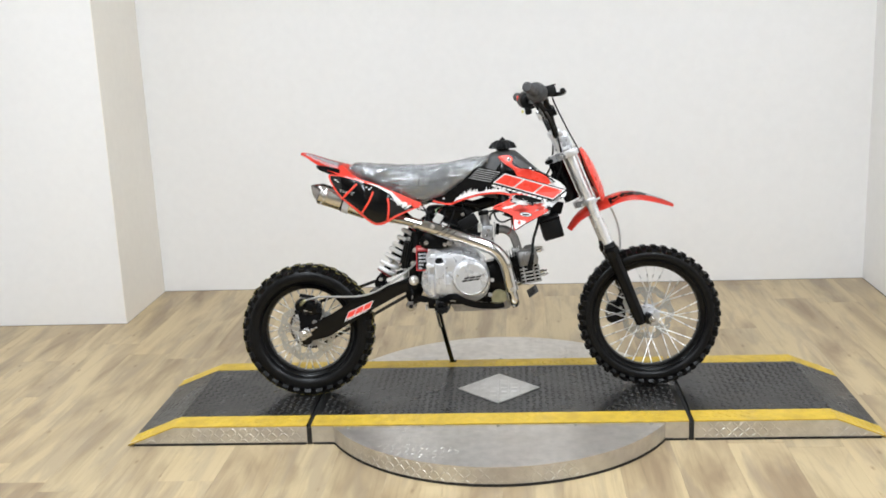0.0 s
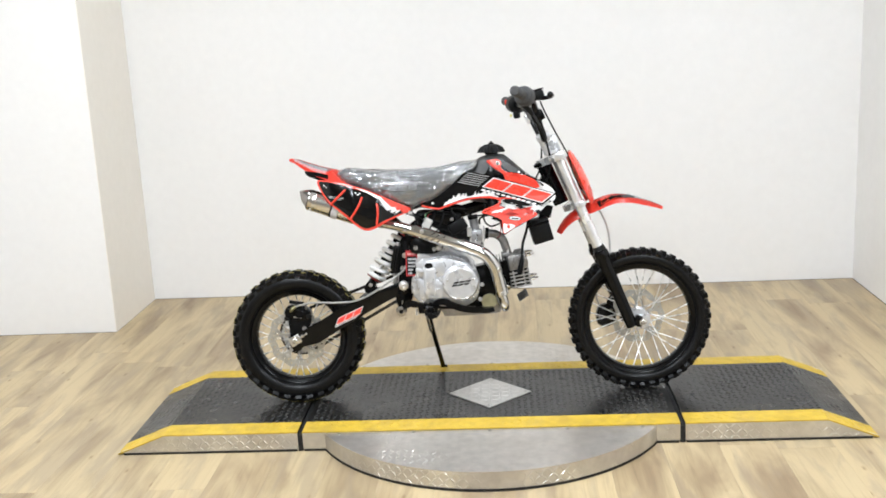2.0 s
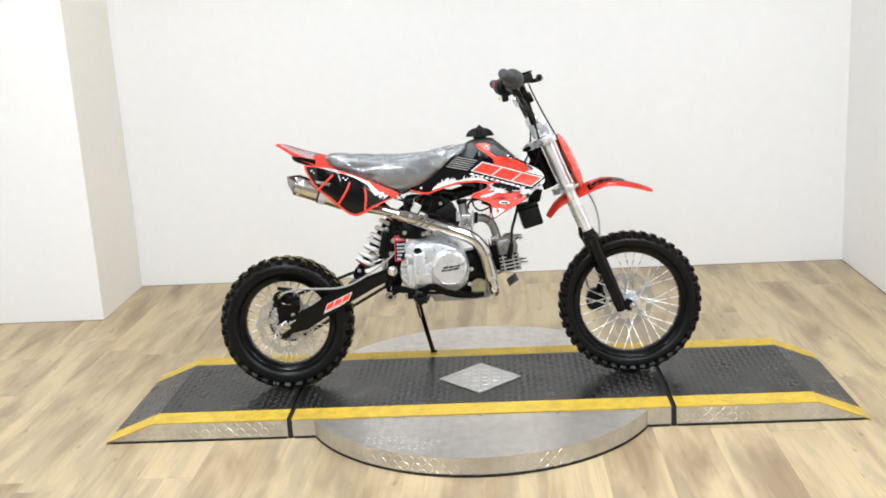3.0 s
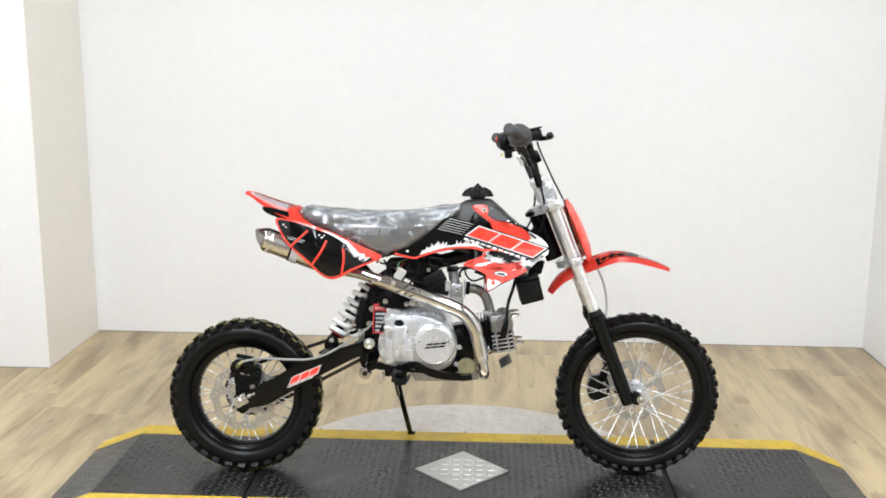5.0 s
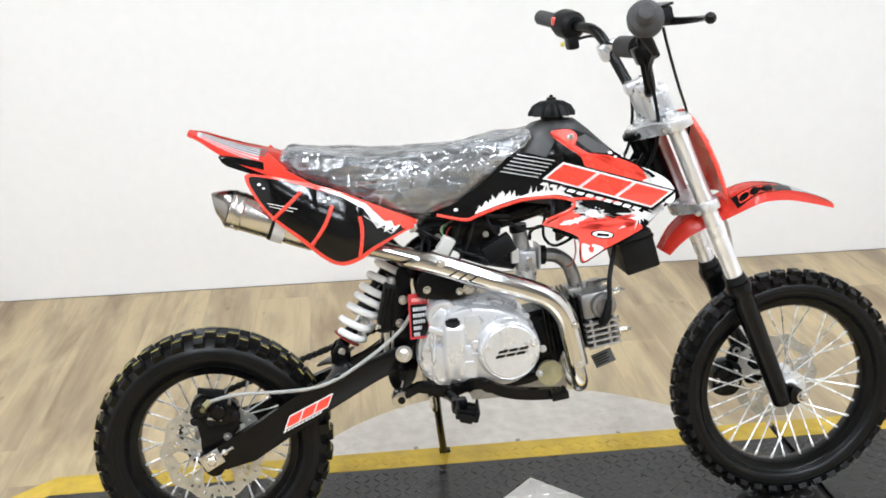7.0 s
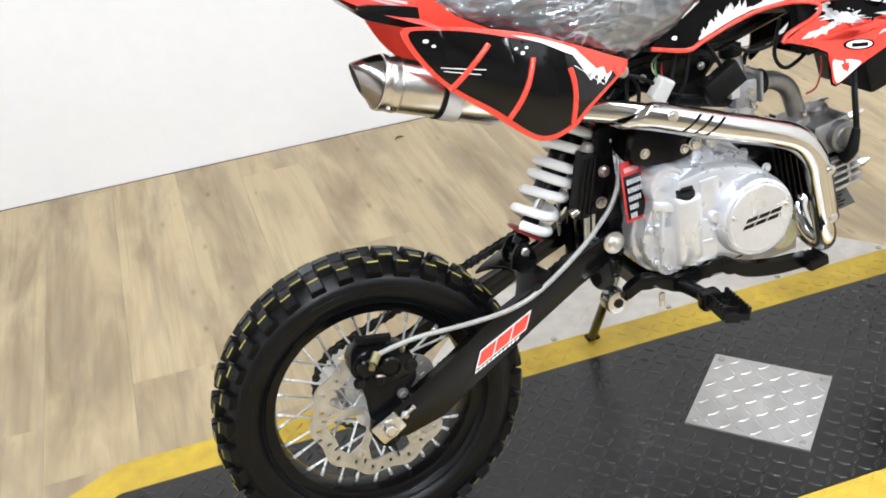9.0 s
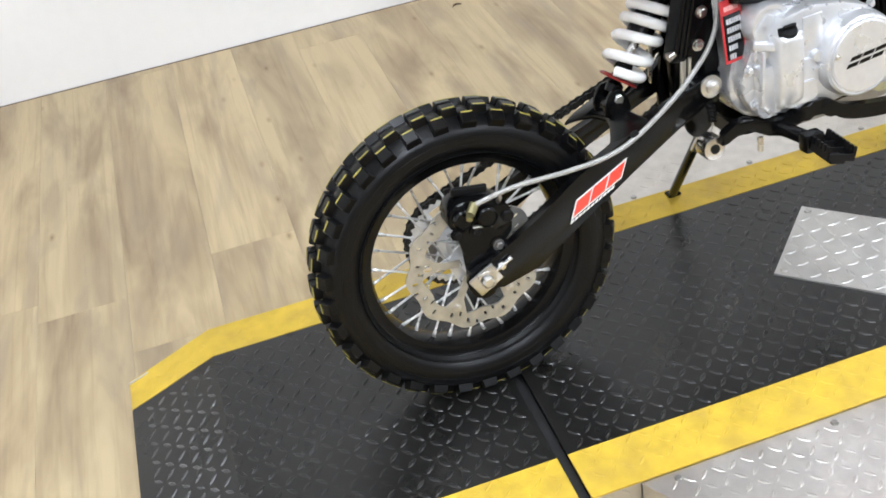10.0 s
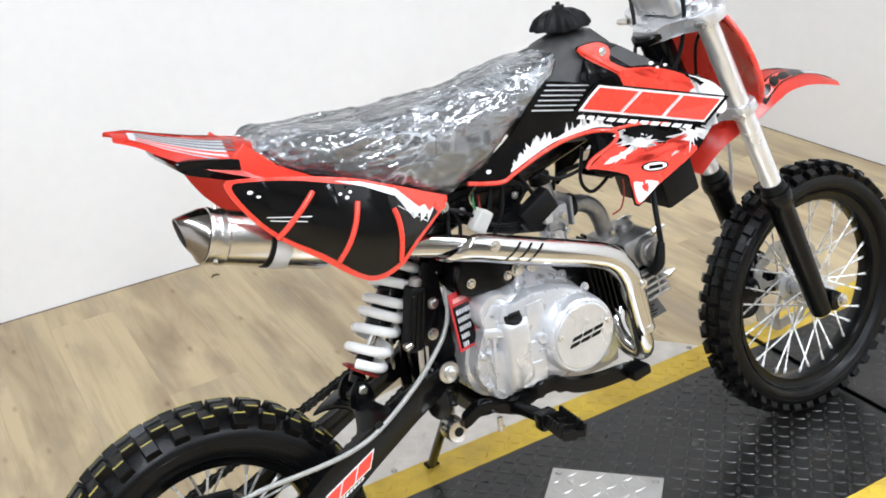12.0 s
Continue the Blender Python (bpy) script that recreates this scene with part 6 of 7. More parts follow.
bolt((-0.400, -0.012, 0.404), 0.0075, 0.009, brace)

# ---- rear shock: coil, damper, reservoir ----
lowS, topS = Vector((-0.400, 0.004, 0.408)), Vector((-0.264, 0.016, 0.594))
ax_ = (topS - lowS).normalized()
rt = ax_.cross(Vector((0, 1, 0))).normalized()
up_ = ax_.cross(rt)
shock = part("rear_shock", lathe([(0, 0), (0.012, 0), (0.013, 0.012), (0.0065, 0.018), (0.0065, 0.085), (0.0195, 0.088), (0.0195, 0.205), (0.014, 0.212), (0.012, 0.232), (0, 0.232)], 24, m=axis_to(lowS, topS)), BLACK_PAINT, bike, "rear shock absorber", 40)
part("damper_rod", rod(lowS + ax_ * 0.02, lowS + ax_ * 0.088, 0.0068), CHROME, shock, smooth=50)
part("bump_stop", rod(lowS + ax_ * 0.034, lowS + ax_ * 0.05, 0.014, 0.011), BLACK_PLASTIC, shock, smooth=40)
coil = []
turns = 6.6
for i in range(150):
    u = i / 149
    a = u * turns * 2 * math.pi + 0.7
    r = 0.0295
    h = 0.030 + 0.168 * (u - 0.02 * math.sin(4 * math.pi * u))
    coil.append(lowS + ax_ * h + (rt * math.cos(a) + up_ * math.sin(a)) * r)
part("coil_spring", tube([tuple(p) for p in coil], 0.0076, 10, 1, None, False), SPRING, shock, "white enamelled coil spring", 60)
part("spring_seat", lathe([(0.012, 0), (0.0285, 0), (0.0295, 0.0025), (0.025, 0.005), (0.012, 0.005)], 28, m=axis_to(lowS + ax_ * 0.019, topS), closed=True), DARK_RED, shock, "red lower spring seat", 40)
part("top_collar", lathe([(0.014, 0), (0.034, 0), (0.034, 0.008), (0.026, 0.016), (0.014, 0.016)], 28, m=axis_to(lowS + ax_ * 0.204, topS), closed=True), RED, shock, "red upper spring collar", 40)
res = part("reservoir", box(-0.0135, 0.0135, -0.013, 0.013, -0.050, 0.050, 0.006, m=pose(-0.3075, -0.036, 0.492, 0, 13, 0)), BLACK_PLASTIC, shock, "black ribbed gas reservoir", 40)
for i in range(3):
    part("reservoir_rib", box(-0.0022, 0.0022, -0.0155, -0.012, -0.042, 0.042, 0.001, m=pose(-0.3155 + 0.008 * i, -0.036, 0.492, 0, 13, 0)), BLACK_PAINT, res)
part("reservoir_cap", lathe([(0, 0), (0.0095, 0), (0.0095, 0.008), (0.007, 0.012), (0, 0.012)], 18, m=axis_to((-0.2955, -0.036, 0.540), (-0.2915, -0.036, 0.560))), CAST_DARK, res, smooth=40)
part("gas_valve", rod((-0.333, -0.046, 0.456), (-0.322, -0.046, 0.459), 0.0075, 0.006, seg=10), BRUSHED, res, "bright gas valve nut", 40)
for x in (-0.3065, -0.298):
    part("return_rod", rod((x, -0.044, 0.446), (x - 0.006, -0.046, 0.385), 0.0026), ZINC, shock)

# ---- engine ----
CASE = [(-0.250, 0.428), (-0.254, 0.380), (-0.230, 0.345), (-0.190, 0.333), (-0.120, 0.326), (-0.07, 0.328), (-0.035, 0.346), (-0.020, 0.385), (-0.022, 0.430), (-0.036, 0.456), (-0.065, 0.476), (-0.12, 0.500), (-0.18, 0.520), (-0.208, 0.518), (-0.228, 0.486)]
eng = part("engine", slab(rounded(CASE, 3), -0.072, 0.078, 0.008), CAST, bike, "small silver single-cylinder engine", 40)
COVER = [(-0.230, 0.458), (-0.247, 0.418), (-0.248, 0.392), (-0.226, 0.353), (-0.185, 0.345), (-0.140, 0.352), (-0.09, 0.342), (-0.045, 0.350), (-0.022, 0.378), (-0.020, 0.420), (-0.034, 0.450), (-0.07, 0.470), (-0.125, 0.488), (-0.180, 0.503), (-0.206, 0.503)]
part("side_cover", slab(rounded(COVER, 3), -0.098, -0.072, 0.0055, seg=2), CAST, eng, "cast aluminium side cover", 45)
part("main_face", slab([(-0.206, 0.376), (-0.206, 0.472), (-0.196, 0.494), (-0.150, 0.501), (-0.105, 0.494), (-0.062, 0.478), (-0.050, 0.44), (-0.052, 0.365), (-0.12, 0.352), (-0.17, 0.352), (-0.198, 0.362)], -0.118, -0.085, 0.005, seg=2), CAST, eng, "flat main face of the cover", 40)
part("lower_step", slab([(-0.231, 0.378), (-0.231, 0.428), (-0.196, 0.428), (-0.196, 0.354), (-0.216, 0.356)], -0.112, -0.088, 0.004, seg=2), CAST, eng, smooth=40)
part("upper_step", slab([(-0.234, 0.436), (-0.230, 0.482), (-0.210, 0.500), (-0.198, 0.495), (-0.198, 0.436)], -0.105, -0.088, 0.004, seg=2), CAST, eng, smooth=40)
part("lower_panel", slab([(-0.202, 0.431), (-0.150, 0.427), (-0.142, 0.404), (-0.146, 0.362), (-0.198, 0.364)], -0.124, -0.114, 0.0032, seg=2), CAST, eng, "raised lower panel of the cover", 40)
part("bright_pad", slab([(-0.166, 0.486), (-0.136, 0.488), (-0.134, 0.440), (-0.168, 0.438)], -0.1205, -0.114, 0.0018, seg=2), CAST, eng, smooth=40)
part("cover_rib", box(-0.188, -0.152, -0.1268, -0.122, 0.393, 0.397, 0.0015), CAST, eng, smooth=40)
plan = rounded([(-0.2080, -0.086), (-0.2075, -0.116), (-0.1985, -0.1275), (-0.1790, -0.1290), (-0.1665, -0.121), (-0.1640, -0.086)], 3)
part("filler_column", loft([[(x, y + 0.010 * q, z) for x, y in plan] for z, q in ((0.362, 1.0), (0.374, 0.2), (0.390, 0.0), (0.461, -0.12), (0.467, 0.0), (0.4695, 0.25))]), CAST, eng, "boxy oil filler column", 40)
part("filler_ledge", box(-0.020, 0.026, -0.010, 0.016, -0.0065, 0.0065, 0.004, m=pose(-0.214, -0.1030, 0.4565, 0, 14, -20)), CAST, eng, smooth=40)
part("column_rib", box(-0.0022, 0.0022, -0.004, 0.003, -0.040, 0.040, 0.0012, m=pose(-0.2270, -0.1125, 0.412, 0, 4, 0)), CAST, eng, smooth=40)
part("notch_rib", box(-0.1545, -0.139, -0.1265, -0.116, 0.4085, 0.4135, 0.0015), CAST, eng, smooth=40)
part("face_lug", lathe([(0, 0), (0.0075, 0), (0.0085, 0.002), (0.0085, 0.010), (0, 0.010)], 18, m=axis_to((-0.1475, -0.1275, 0.4285), (-0.1475, 0, 0.4285))), CAST, eng, smooth=40)
part("lower_boss", lathe([(0, 0), (0.017, 0), (0.019, 0.004), (0.019, 0.030), (0, 0.030)], 28, m=Matrix.Translation((-0.214, -0.106, 0.366))), CAST, eng, "round lower boss", 40)
cl = Matrix.Translation((-0.084, 0, 0.415))
cover = part("clutch_cover", lathe([(0, -0.1425), (0.0495, -0.1425), (0.0512, -0.1415), (0.0516, -0.1395), (0.0528, -0.1392), (0.0548, -0.1400), (0.0580, -0.1372), (0.0612, -0.126), (0.0632, -0.105), (0.0640, -0.08), (0, -0.08)], 64, m=cl), CAST, eng, "round clutch cover with a flat lid", 30)
for a in (0.25, 2.9):
    bolt((-0.084 + 0.0455 * math.cos(a), -0.1425, 0.415 + 0.0455 * math.sin(a)), 0.003, 0.003, cover, name="lid_screw", seg=12)
bm = bmesh.new()
o, al, ac = np.array((-0.114, 0.404)), np.array((0.058, 0.006)), np.array((0.009, 0.0155))
for u0, u1, v0, v1 in [(k, k + 0.30, v, v + 0.38) for k in (0.0, 0.345, 0.69) for v in (0.0, 0.6)]:
    skin([tuple(o + al * u + ac * v) for u, v in ((u0, v0), (u1, v0), (u1, v1), (u0, v1))], lambda x, z: -0.1425, 0.0008, 0.0006, 0.05, bm)
part("lid_bars", bm, BLACK_PAINT, cover, "dark slanted bars")
part("filler_neck", lathe([(0, 0), (0.0175, 0), (0.0170, 0.014), (0.0155, 0.018), (0, 0.018)], 26, m=axis_to((-0.189, -0.1040, 0.4560), (-0.189, -0.1340, 0.4980))), CAST, eng, smooth=40)
part("oil_cap", lathe([(0, 0), (0.0135, 0), (0.0142, 0.002), (0.0142, 0.008), (0.0120, 0.0105), (0, 0.0110)], 26, m=axis_to((-0.189, -0.1140, 0.4700), (-0.189, -0.1340, 0.4980))), BLACK_PLASTIC, eng, "black oil filler cap", 35)
part("cap_grip", box(-0.0095, 0.0095, -0.002, 0.002, 0.0, 0.0075, 0.001, m=axis_to((-0.189, -0.1200, 0.4785), (-0.189, -0.1340, 0.4980)) @ pose(0, 0, 0, -90, 0, 0)), BLACK_PLASTIC, eng)
part("round_boss", lathe([(0, 0.0), (0.022, 0.0), (0.024, -0.003), (0.029, -0.003), (0.031, 0.0), (0.031, 0.034), (0, 0.034)], 36, m=Matrix.Translation((-0.204, -0.100, 0.482))), CAST, eng, "round boss of the cover", 40)
part("top_bracket", slab(rounded([(-0.250, 0.520), (-0.242, 0.566), (-0.205, 0.578), (-0.165, 0.564), (-0.138, 0.538), (-0.15, 0.519), (-0.19, 0.512)], 3), -0.086, -0.02, 0.006), BLACK_PAINT, eng, "black bracket over the crankcase", 40)
bolt((-0.152, -0.087, 0.531), 0.0070, 0.007, eng)
bolt((-0.232, -0.087, 0.535), 0.0050, 0.006, eng)
part("shelf_boss", lathe([(0, 0), (0.0085, 0), (0.0095, 0.002), (0.0095, 0.014), (0, 0.014)], 18, m=axis_to((-0.128, -0.094, 0.530), (-0.128, 0, 0.530))), CAST, eng, smooth=35)
SLOPE = [(-0.214, 0.480, 0.500), (-0.206, 0.490, 0.518), (-0.185, 0.4935, 0.527), (-0.145, 0.4930, 0.531), (-0.105, 0.4880, 0.524), (-0.070, 0.4760, 0.503), (-0.045, 0.4620, 0.478), (-0.030, 0.4500, 0.460)]


def on_slope(x, u, lift=0.0):
    """A point on the sloping crankcase top: u runs from the cover's edge, 0, to the crest, 1."""
    e, t = (float(np.interp(x, [q[0] for q in SLOPE], [q[k] for q in SLOPE])) for k in (1, 2))
    return (x, -0.094 + 0.050 * u - lift * 0.6, e + 0.003 + (t - e - 0.003) * u + lift * 0.8)


def slope_pad(name, x0, x1, u0, u1, lift):
    xs = np.linspace(x0, x1, 4)
    foot = [[on_slope(x, u, -0.003) for u in (u0, u1)] for x in xs]
    bm = loft([[f[0], on_slope(x, u0 + 0.02, lift), on_slope(x, u1 - 0.02, lift), f[1]] for x, f in zip(xs, foot)])
    return part(name, bm, CAST, eng, smooth=30)


secs = [[(x, -0.097, e - 0.03), (x, -0.097, e - 0.002), (x, -0.0955, e + 0.0015), (x, -0.092, e + 0.0035), (x, -0.048, t - 0.002), (x, -0.042, t), (x, 0.05, t), (x, 0.05, e - 0.03)] for x, e, t in SLOPE]
part("top_slope", loft(secs), CAST, eng, "sloping ribbed top of the crankcase", 30)
slope_pad("slope_pad", -0.160, -0.118, 0.10, 0.46, 0.0022)
slope_pad("slope_pad", -0.150, -0.078, 0.62, 1.0, 0.0040)
slope_pad("slope_rib", -0.203, -0.166, 0.06, 0.16, 0.0030)
slope_pad("slope_rib", -0.112, -0.062, 0.30, 0.40, 0.0026)
slope_pad("slope_rib", -0.100, -0.060, 0.62, 0.70, 0.0030)
for x, u in ((-0.113, 0.20), (-0.062, 0.55)):
    p = on_slope(x, u, 0.0)
    part("slope_boss", rod((p[0], p[1] + 0.004, p[2] - 0.008), (p[0], p[1] - 0.004, p[2] + 0.006), 0.0078, 0.0068, seg=16), CAST, eng, smooth=40)
    part("slope_screw", rod((p[0], p[1] - 0.004, p[2] + 0.006), (p[0], p[1] - 0.0055, p[2] + 0.0095), 0.0045, seg=6), ZINC, eng)
for x, w in ((-0.158, 0.018), (-0.118, 0.011)):
    part("breather_lug", box(-w, w, -0.006, 0.006, -0.008, 0.008, 0.004, m=pose(x, -0.044, 0.541, -20, 10, 0)), CAST, eng, smooth=40)
for x, z, y in ((-0.216, 0.482, -0.098), (-0.239, 0.425, -0.098), (-0.232, 0.372, -0.098), (-0.142, 0.360, -0.098), (-0.118, 0.487, -0.098), (-0.012, 0.402, -0.098), (-0.02, 0.352, -0.098), (-0.169, 0.527, -0.086), (-0.096, 0.484, -0.098), (-0.044, 0.470, -0.098)):
    bolt((x, y, z), 0.0048, 0.007, eng, CAST if y < -0.09 else ZINC)
part("drain_window", lathe([(0, 0), (0.0200, 0), (0.0245, -0.001), (0.0260, -0.006), (0.0260, -0.014), (0, -0.014)][::-1], 28, m=Matrix.Translation((0.010, -0.048, 0.337))), YELLOW_CAP, eng, "yellowish zinc cover disc", 35)
part("case_left", lathe([(0, 0.105), (0.050, 0.105), (0.060, 0.095), (0.062, 0.07), (0, 0.07)], 40, m=cl), CAST, eng, smooth=40)

part("lower_casing", slab(rounded([(-0.06, 0.335), (-0.05, 0.43), (0.0, 0.452), (0.046, 0.440), (0.052, 0.385), (0.036, 0.338), (-0.01, 0.322)], 3), -0.048, 0.052, 0.008), BLACK_PAINT, eng, "black casing under the cylinder", 40)

# cylinder and head lie forward, a little upward
th = radians(9)
E = Matrix.Translation((0.0, 0, 0.425)) @ pose(0, 0, 0, 0, -math.degrees(th), 0)


def fins(parent, mat, first, pitch, count, size, along):
    """Cooling fins on one shared mesh, set along an axis of the cylinder."""
    bm = box(*size, 0.0008)
    me = bpy.data.meshes.new("fin")
    bm.to_mesh(me)
    bm.free()
    me.materials.append(mat)
    for i in range(count):
        f = new("fin", me)
        f.parent = parent
        f.matrix_basis = E @ Matrix.Translation(Vector(first) + Vector(along) * pitch * i)


cyl = part("cylinder", box(-0.03, 0.085, -0.036, 0.036, -0.036, 0.036, 0.006, m=E), BLACK_PAINT, bike, "black finned cylinder")
fins(cyl, BLACK_PAINT, (0.004, 0, 0), 0.0092, 9, (0, 0.0036, -0.056, 0.056, -0.052, 0.052), (1, 0, 0))
hd = part("cylinder_head", box(0.084, 0.152, -0.050, 0.050, -0.004, 0.052, 0.010, m=E), CAST_DARK, bike, "aluminium cylinder head with flat cooling fins", 40)
# core is black to put shade into the gaps between the fins
part("head_core", box(0.084, 0.146, -0.046, 0.046, -0.058, -0.002, 0.004, m=E), BLACK_PAINT, hd)
fins(hd, HEAD_CAST, (0, 0, -0.062), 0.0120, 5, (0.084, 0.152, -0.058, 0.058, 0, 0.0048), (0, 0, 1))
for x in (0.094, 0.128):
    part("fin_web", box(x, x + 0.006, -0.056, 0.056, -0.060, -0.004, 0.001, m=E), HEAD_CAST, hd)
part("cam_cover", lathe([(0, 0), (0.016, 0), (0.018, 0.003), (0.024, 0.004), (0.026, 0.008), (0.026, 0.016), (0, 0.016)][::-1], 28, m=axis_to(E @ Vector((0.128, -0.066, 0.022)), E @ Vector((0.128, 0, 0.022)))), CAST_DARK, hd, "round cover on the head", 35)
part("inlet_port", box(0.068, 0.098, -0.026, 0.026, 0.040, 0.062, 0.005, m=E), CAST_DARK, hd, smooth=35)
for y in (-0.019, 0.019):
    part("port_nut", rod(E @ Vector((0.092, y, 0.062)), E @ Vector((0.092, y, 0.069)), 0.0045, seg=6), ZINC, hd)
part("rocker_cap", lathe([(0, 0), (0.017, 0), (0.017, 0.008), (0.012, 0.013), (0, 0.013)], 20, m=axis_to(E @ Vector((0.128, 0, 0.050)), E @ Vector((0.128, 0, 1)))), CAST_DARK, hd, smooth=35)
for y, z in ((-0.042, -0.042), (-0.042, 0.042), (0.042, -0.042), (0.042, 0.042)):
    part("head_nut", rod(E @ Vector((0.150, y, z)), E @ Vector((0.168, y, z)), 0.0065, seg=6), ZINC, hd)
    part("head_stud", rod(E @ Vector((0.168, y, z)), E @ Vector((0.178, y, z)), 0.0035, seg=8), ZINC, hd)
part("spark_plug_cap", tube([(0.118, -0.064, 0.435), (0.122, -0.078, 0.452), (0.128, -0.080, 0.485)], [0.010, 0.0095, 0.006], 12, 4), BLACK_PLASTIC, eng, smooth=50)
part("plug_lead", tube([(0.128, -0.080, 0.485), (0.132, -0.070, 0.53), (0.148, -0.045, 0.575), (0.160, -0.02, 0.62)], 0.0048, 9), BLACK_PLASTIC, eng)

CARB = material("carburettor_alloy", (0.46, 0.46, 0.47), 0.33, 0.8, grain=0.12, scale=90, bump=0.3, bump_scale=500, stain=0.35, stain_scale=40, stain_colour=(0.16, 0.155, 0.15))
# intake elbow, carburettor
part("intake_elbow", tube([(0.012, 0.0, 0.566), (0.040, 0.0, 0.563), (0.064, 0.0, 0.545), (0.076, 0.0, 0.515), (0.084, 0.0, 0.482)], 0.0145, 16), CAST_DARK, eng, "bare aluminium intake elbow", 50)
carb = part("carburettor", box(-0.043, -0.003, -0.024, 0.024, 0.540, 0.582, 0.006), CARB, bike, "small aluminium carburettor", 35)
part("float_bowl", lathe([(0, -0.022), (0.018, -0.022), (0.021, -0.016), (0.022, 0.012), (0, 0.012)], 24, m=Matrix.Translation((-0.022, 0, 0.528)) @ pose(0, 0, 0, 90)), CAST, carb, smooth=40)
part("slide_top", rod((-0.026, 0, 0.575), (-0.034, 0, 0.622), 0.0155, seg=20), CARB, carb, smooth=40)
part("slide_cap", rod((-0.034, 0, 0.618), (-0.036, 0, 0.632), 0.0175, seg=20), BLACK_PLASTIC, carb, smooth=40)
part("inlet_ring", rod((0.006, 0, 0.567), (0.018, 0, 0.566), 0.0195, seg=22), BLACK_PLASTIC, carb, "black rubber clamp ring", 40)
part("carb_flange", slab(rounded([(0.0, 0.542), (0.005, 0.542), (0.005, 0.590), (0.0, 0.590)], 1), -0.026, 0.026, 0.002), CARB, carb)
part("fuel_spigot", tube([(-0.024, -0.022, 0.552), (-0.024, -0.034, 0.550), (-0.028, -0.040, 0.545)], 0.0035, 8, 3), ZINC, carb)
for x, z in ((-0.038, 0.535), (-0.008, 0.535)):
    bolt((x, -0.020, z), 0.0035, 0.006, carb)
part("throttle_screw", rod((-0.02, -0.024, 0.565), (-0.02, -0.034, 0.565), 0.005, seg=10), ZINC, carb)
part("choke_block", box(-0.056, -0.040, -0.034, -0.008, 0.560, 0.590, 0.003), WHITE_PLASTIC, carb, "pale plastic choke lever")
part("air_tube", rod((-0.043, 0, 0.561), (-0.09, 0.0, 0.575), 0.021, 0.024, seg=20), BLACK_PLASTIC, carb, smooth=50)
airbox = part("air_box", slab(rounded([(-0.232, 0.620), (-0.224, 0.655), (-0.15, 0.652), (-0.082, 0.644), (-0.076, 0.622), (-0.105, 0.598), (-0.19, 0.600)], 3), -0.030, 0.040, 0.010), BLACK_PLASTIC, bike, "matt black air box", 40)
part("box_lid", slab(rounded([(-0.218, 0.624), (-0.212, 0.645), (-0.15, 0.643), (-0.095, 0.636), (-0.092, 0.622), (-0.112, 0.607), (-0.185, 0.609)], 3), -0.036, -0.029, 0.003), BLACK_PAINT, airbox, smooth=40)
for x, z in ((-0.200, 0.626), (-0.106, 0.624)):
    bolt((x, -0.036, z), 0.004, 0.004, airbox)
part("air_filter", lathe([(0, 0), (0.022, 0), (0.028, 0.008), (0.028, 0.06), (0.020, 0.068), (0, 0.068)], 24, m=axis_to((-0.085, 0.0, 0.575), (-0.165, 0.005, 0.606))), BLACK_PLASTIC, bike, "black foam air filter", 45)
part("regulator", box(-0.032, 0.030, -0.012, 0.012, -0.019, 0.019, 0.004, m=pose(-0.085, -0.058, 0.600, 0, -28, 0)), BLACK_PLASTIC, bike, "finned black regulator box", 35)
part("wire_plug", box(-0.013, 0.013, -0.009, 0.009, -0.017, 0.017, 0.003, m=pose(-0.190, -0.068, 0.615, 12, 30, 10)), WHITE_PLASTIC, bike, "white wiring connector")
GREEN_WIRE = material("green_wire_sheath", (0.05, 0.22, 0.08), 0.5, grain=0.1)
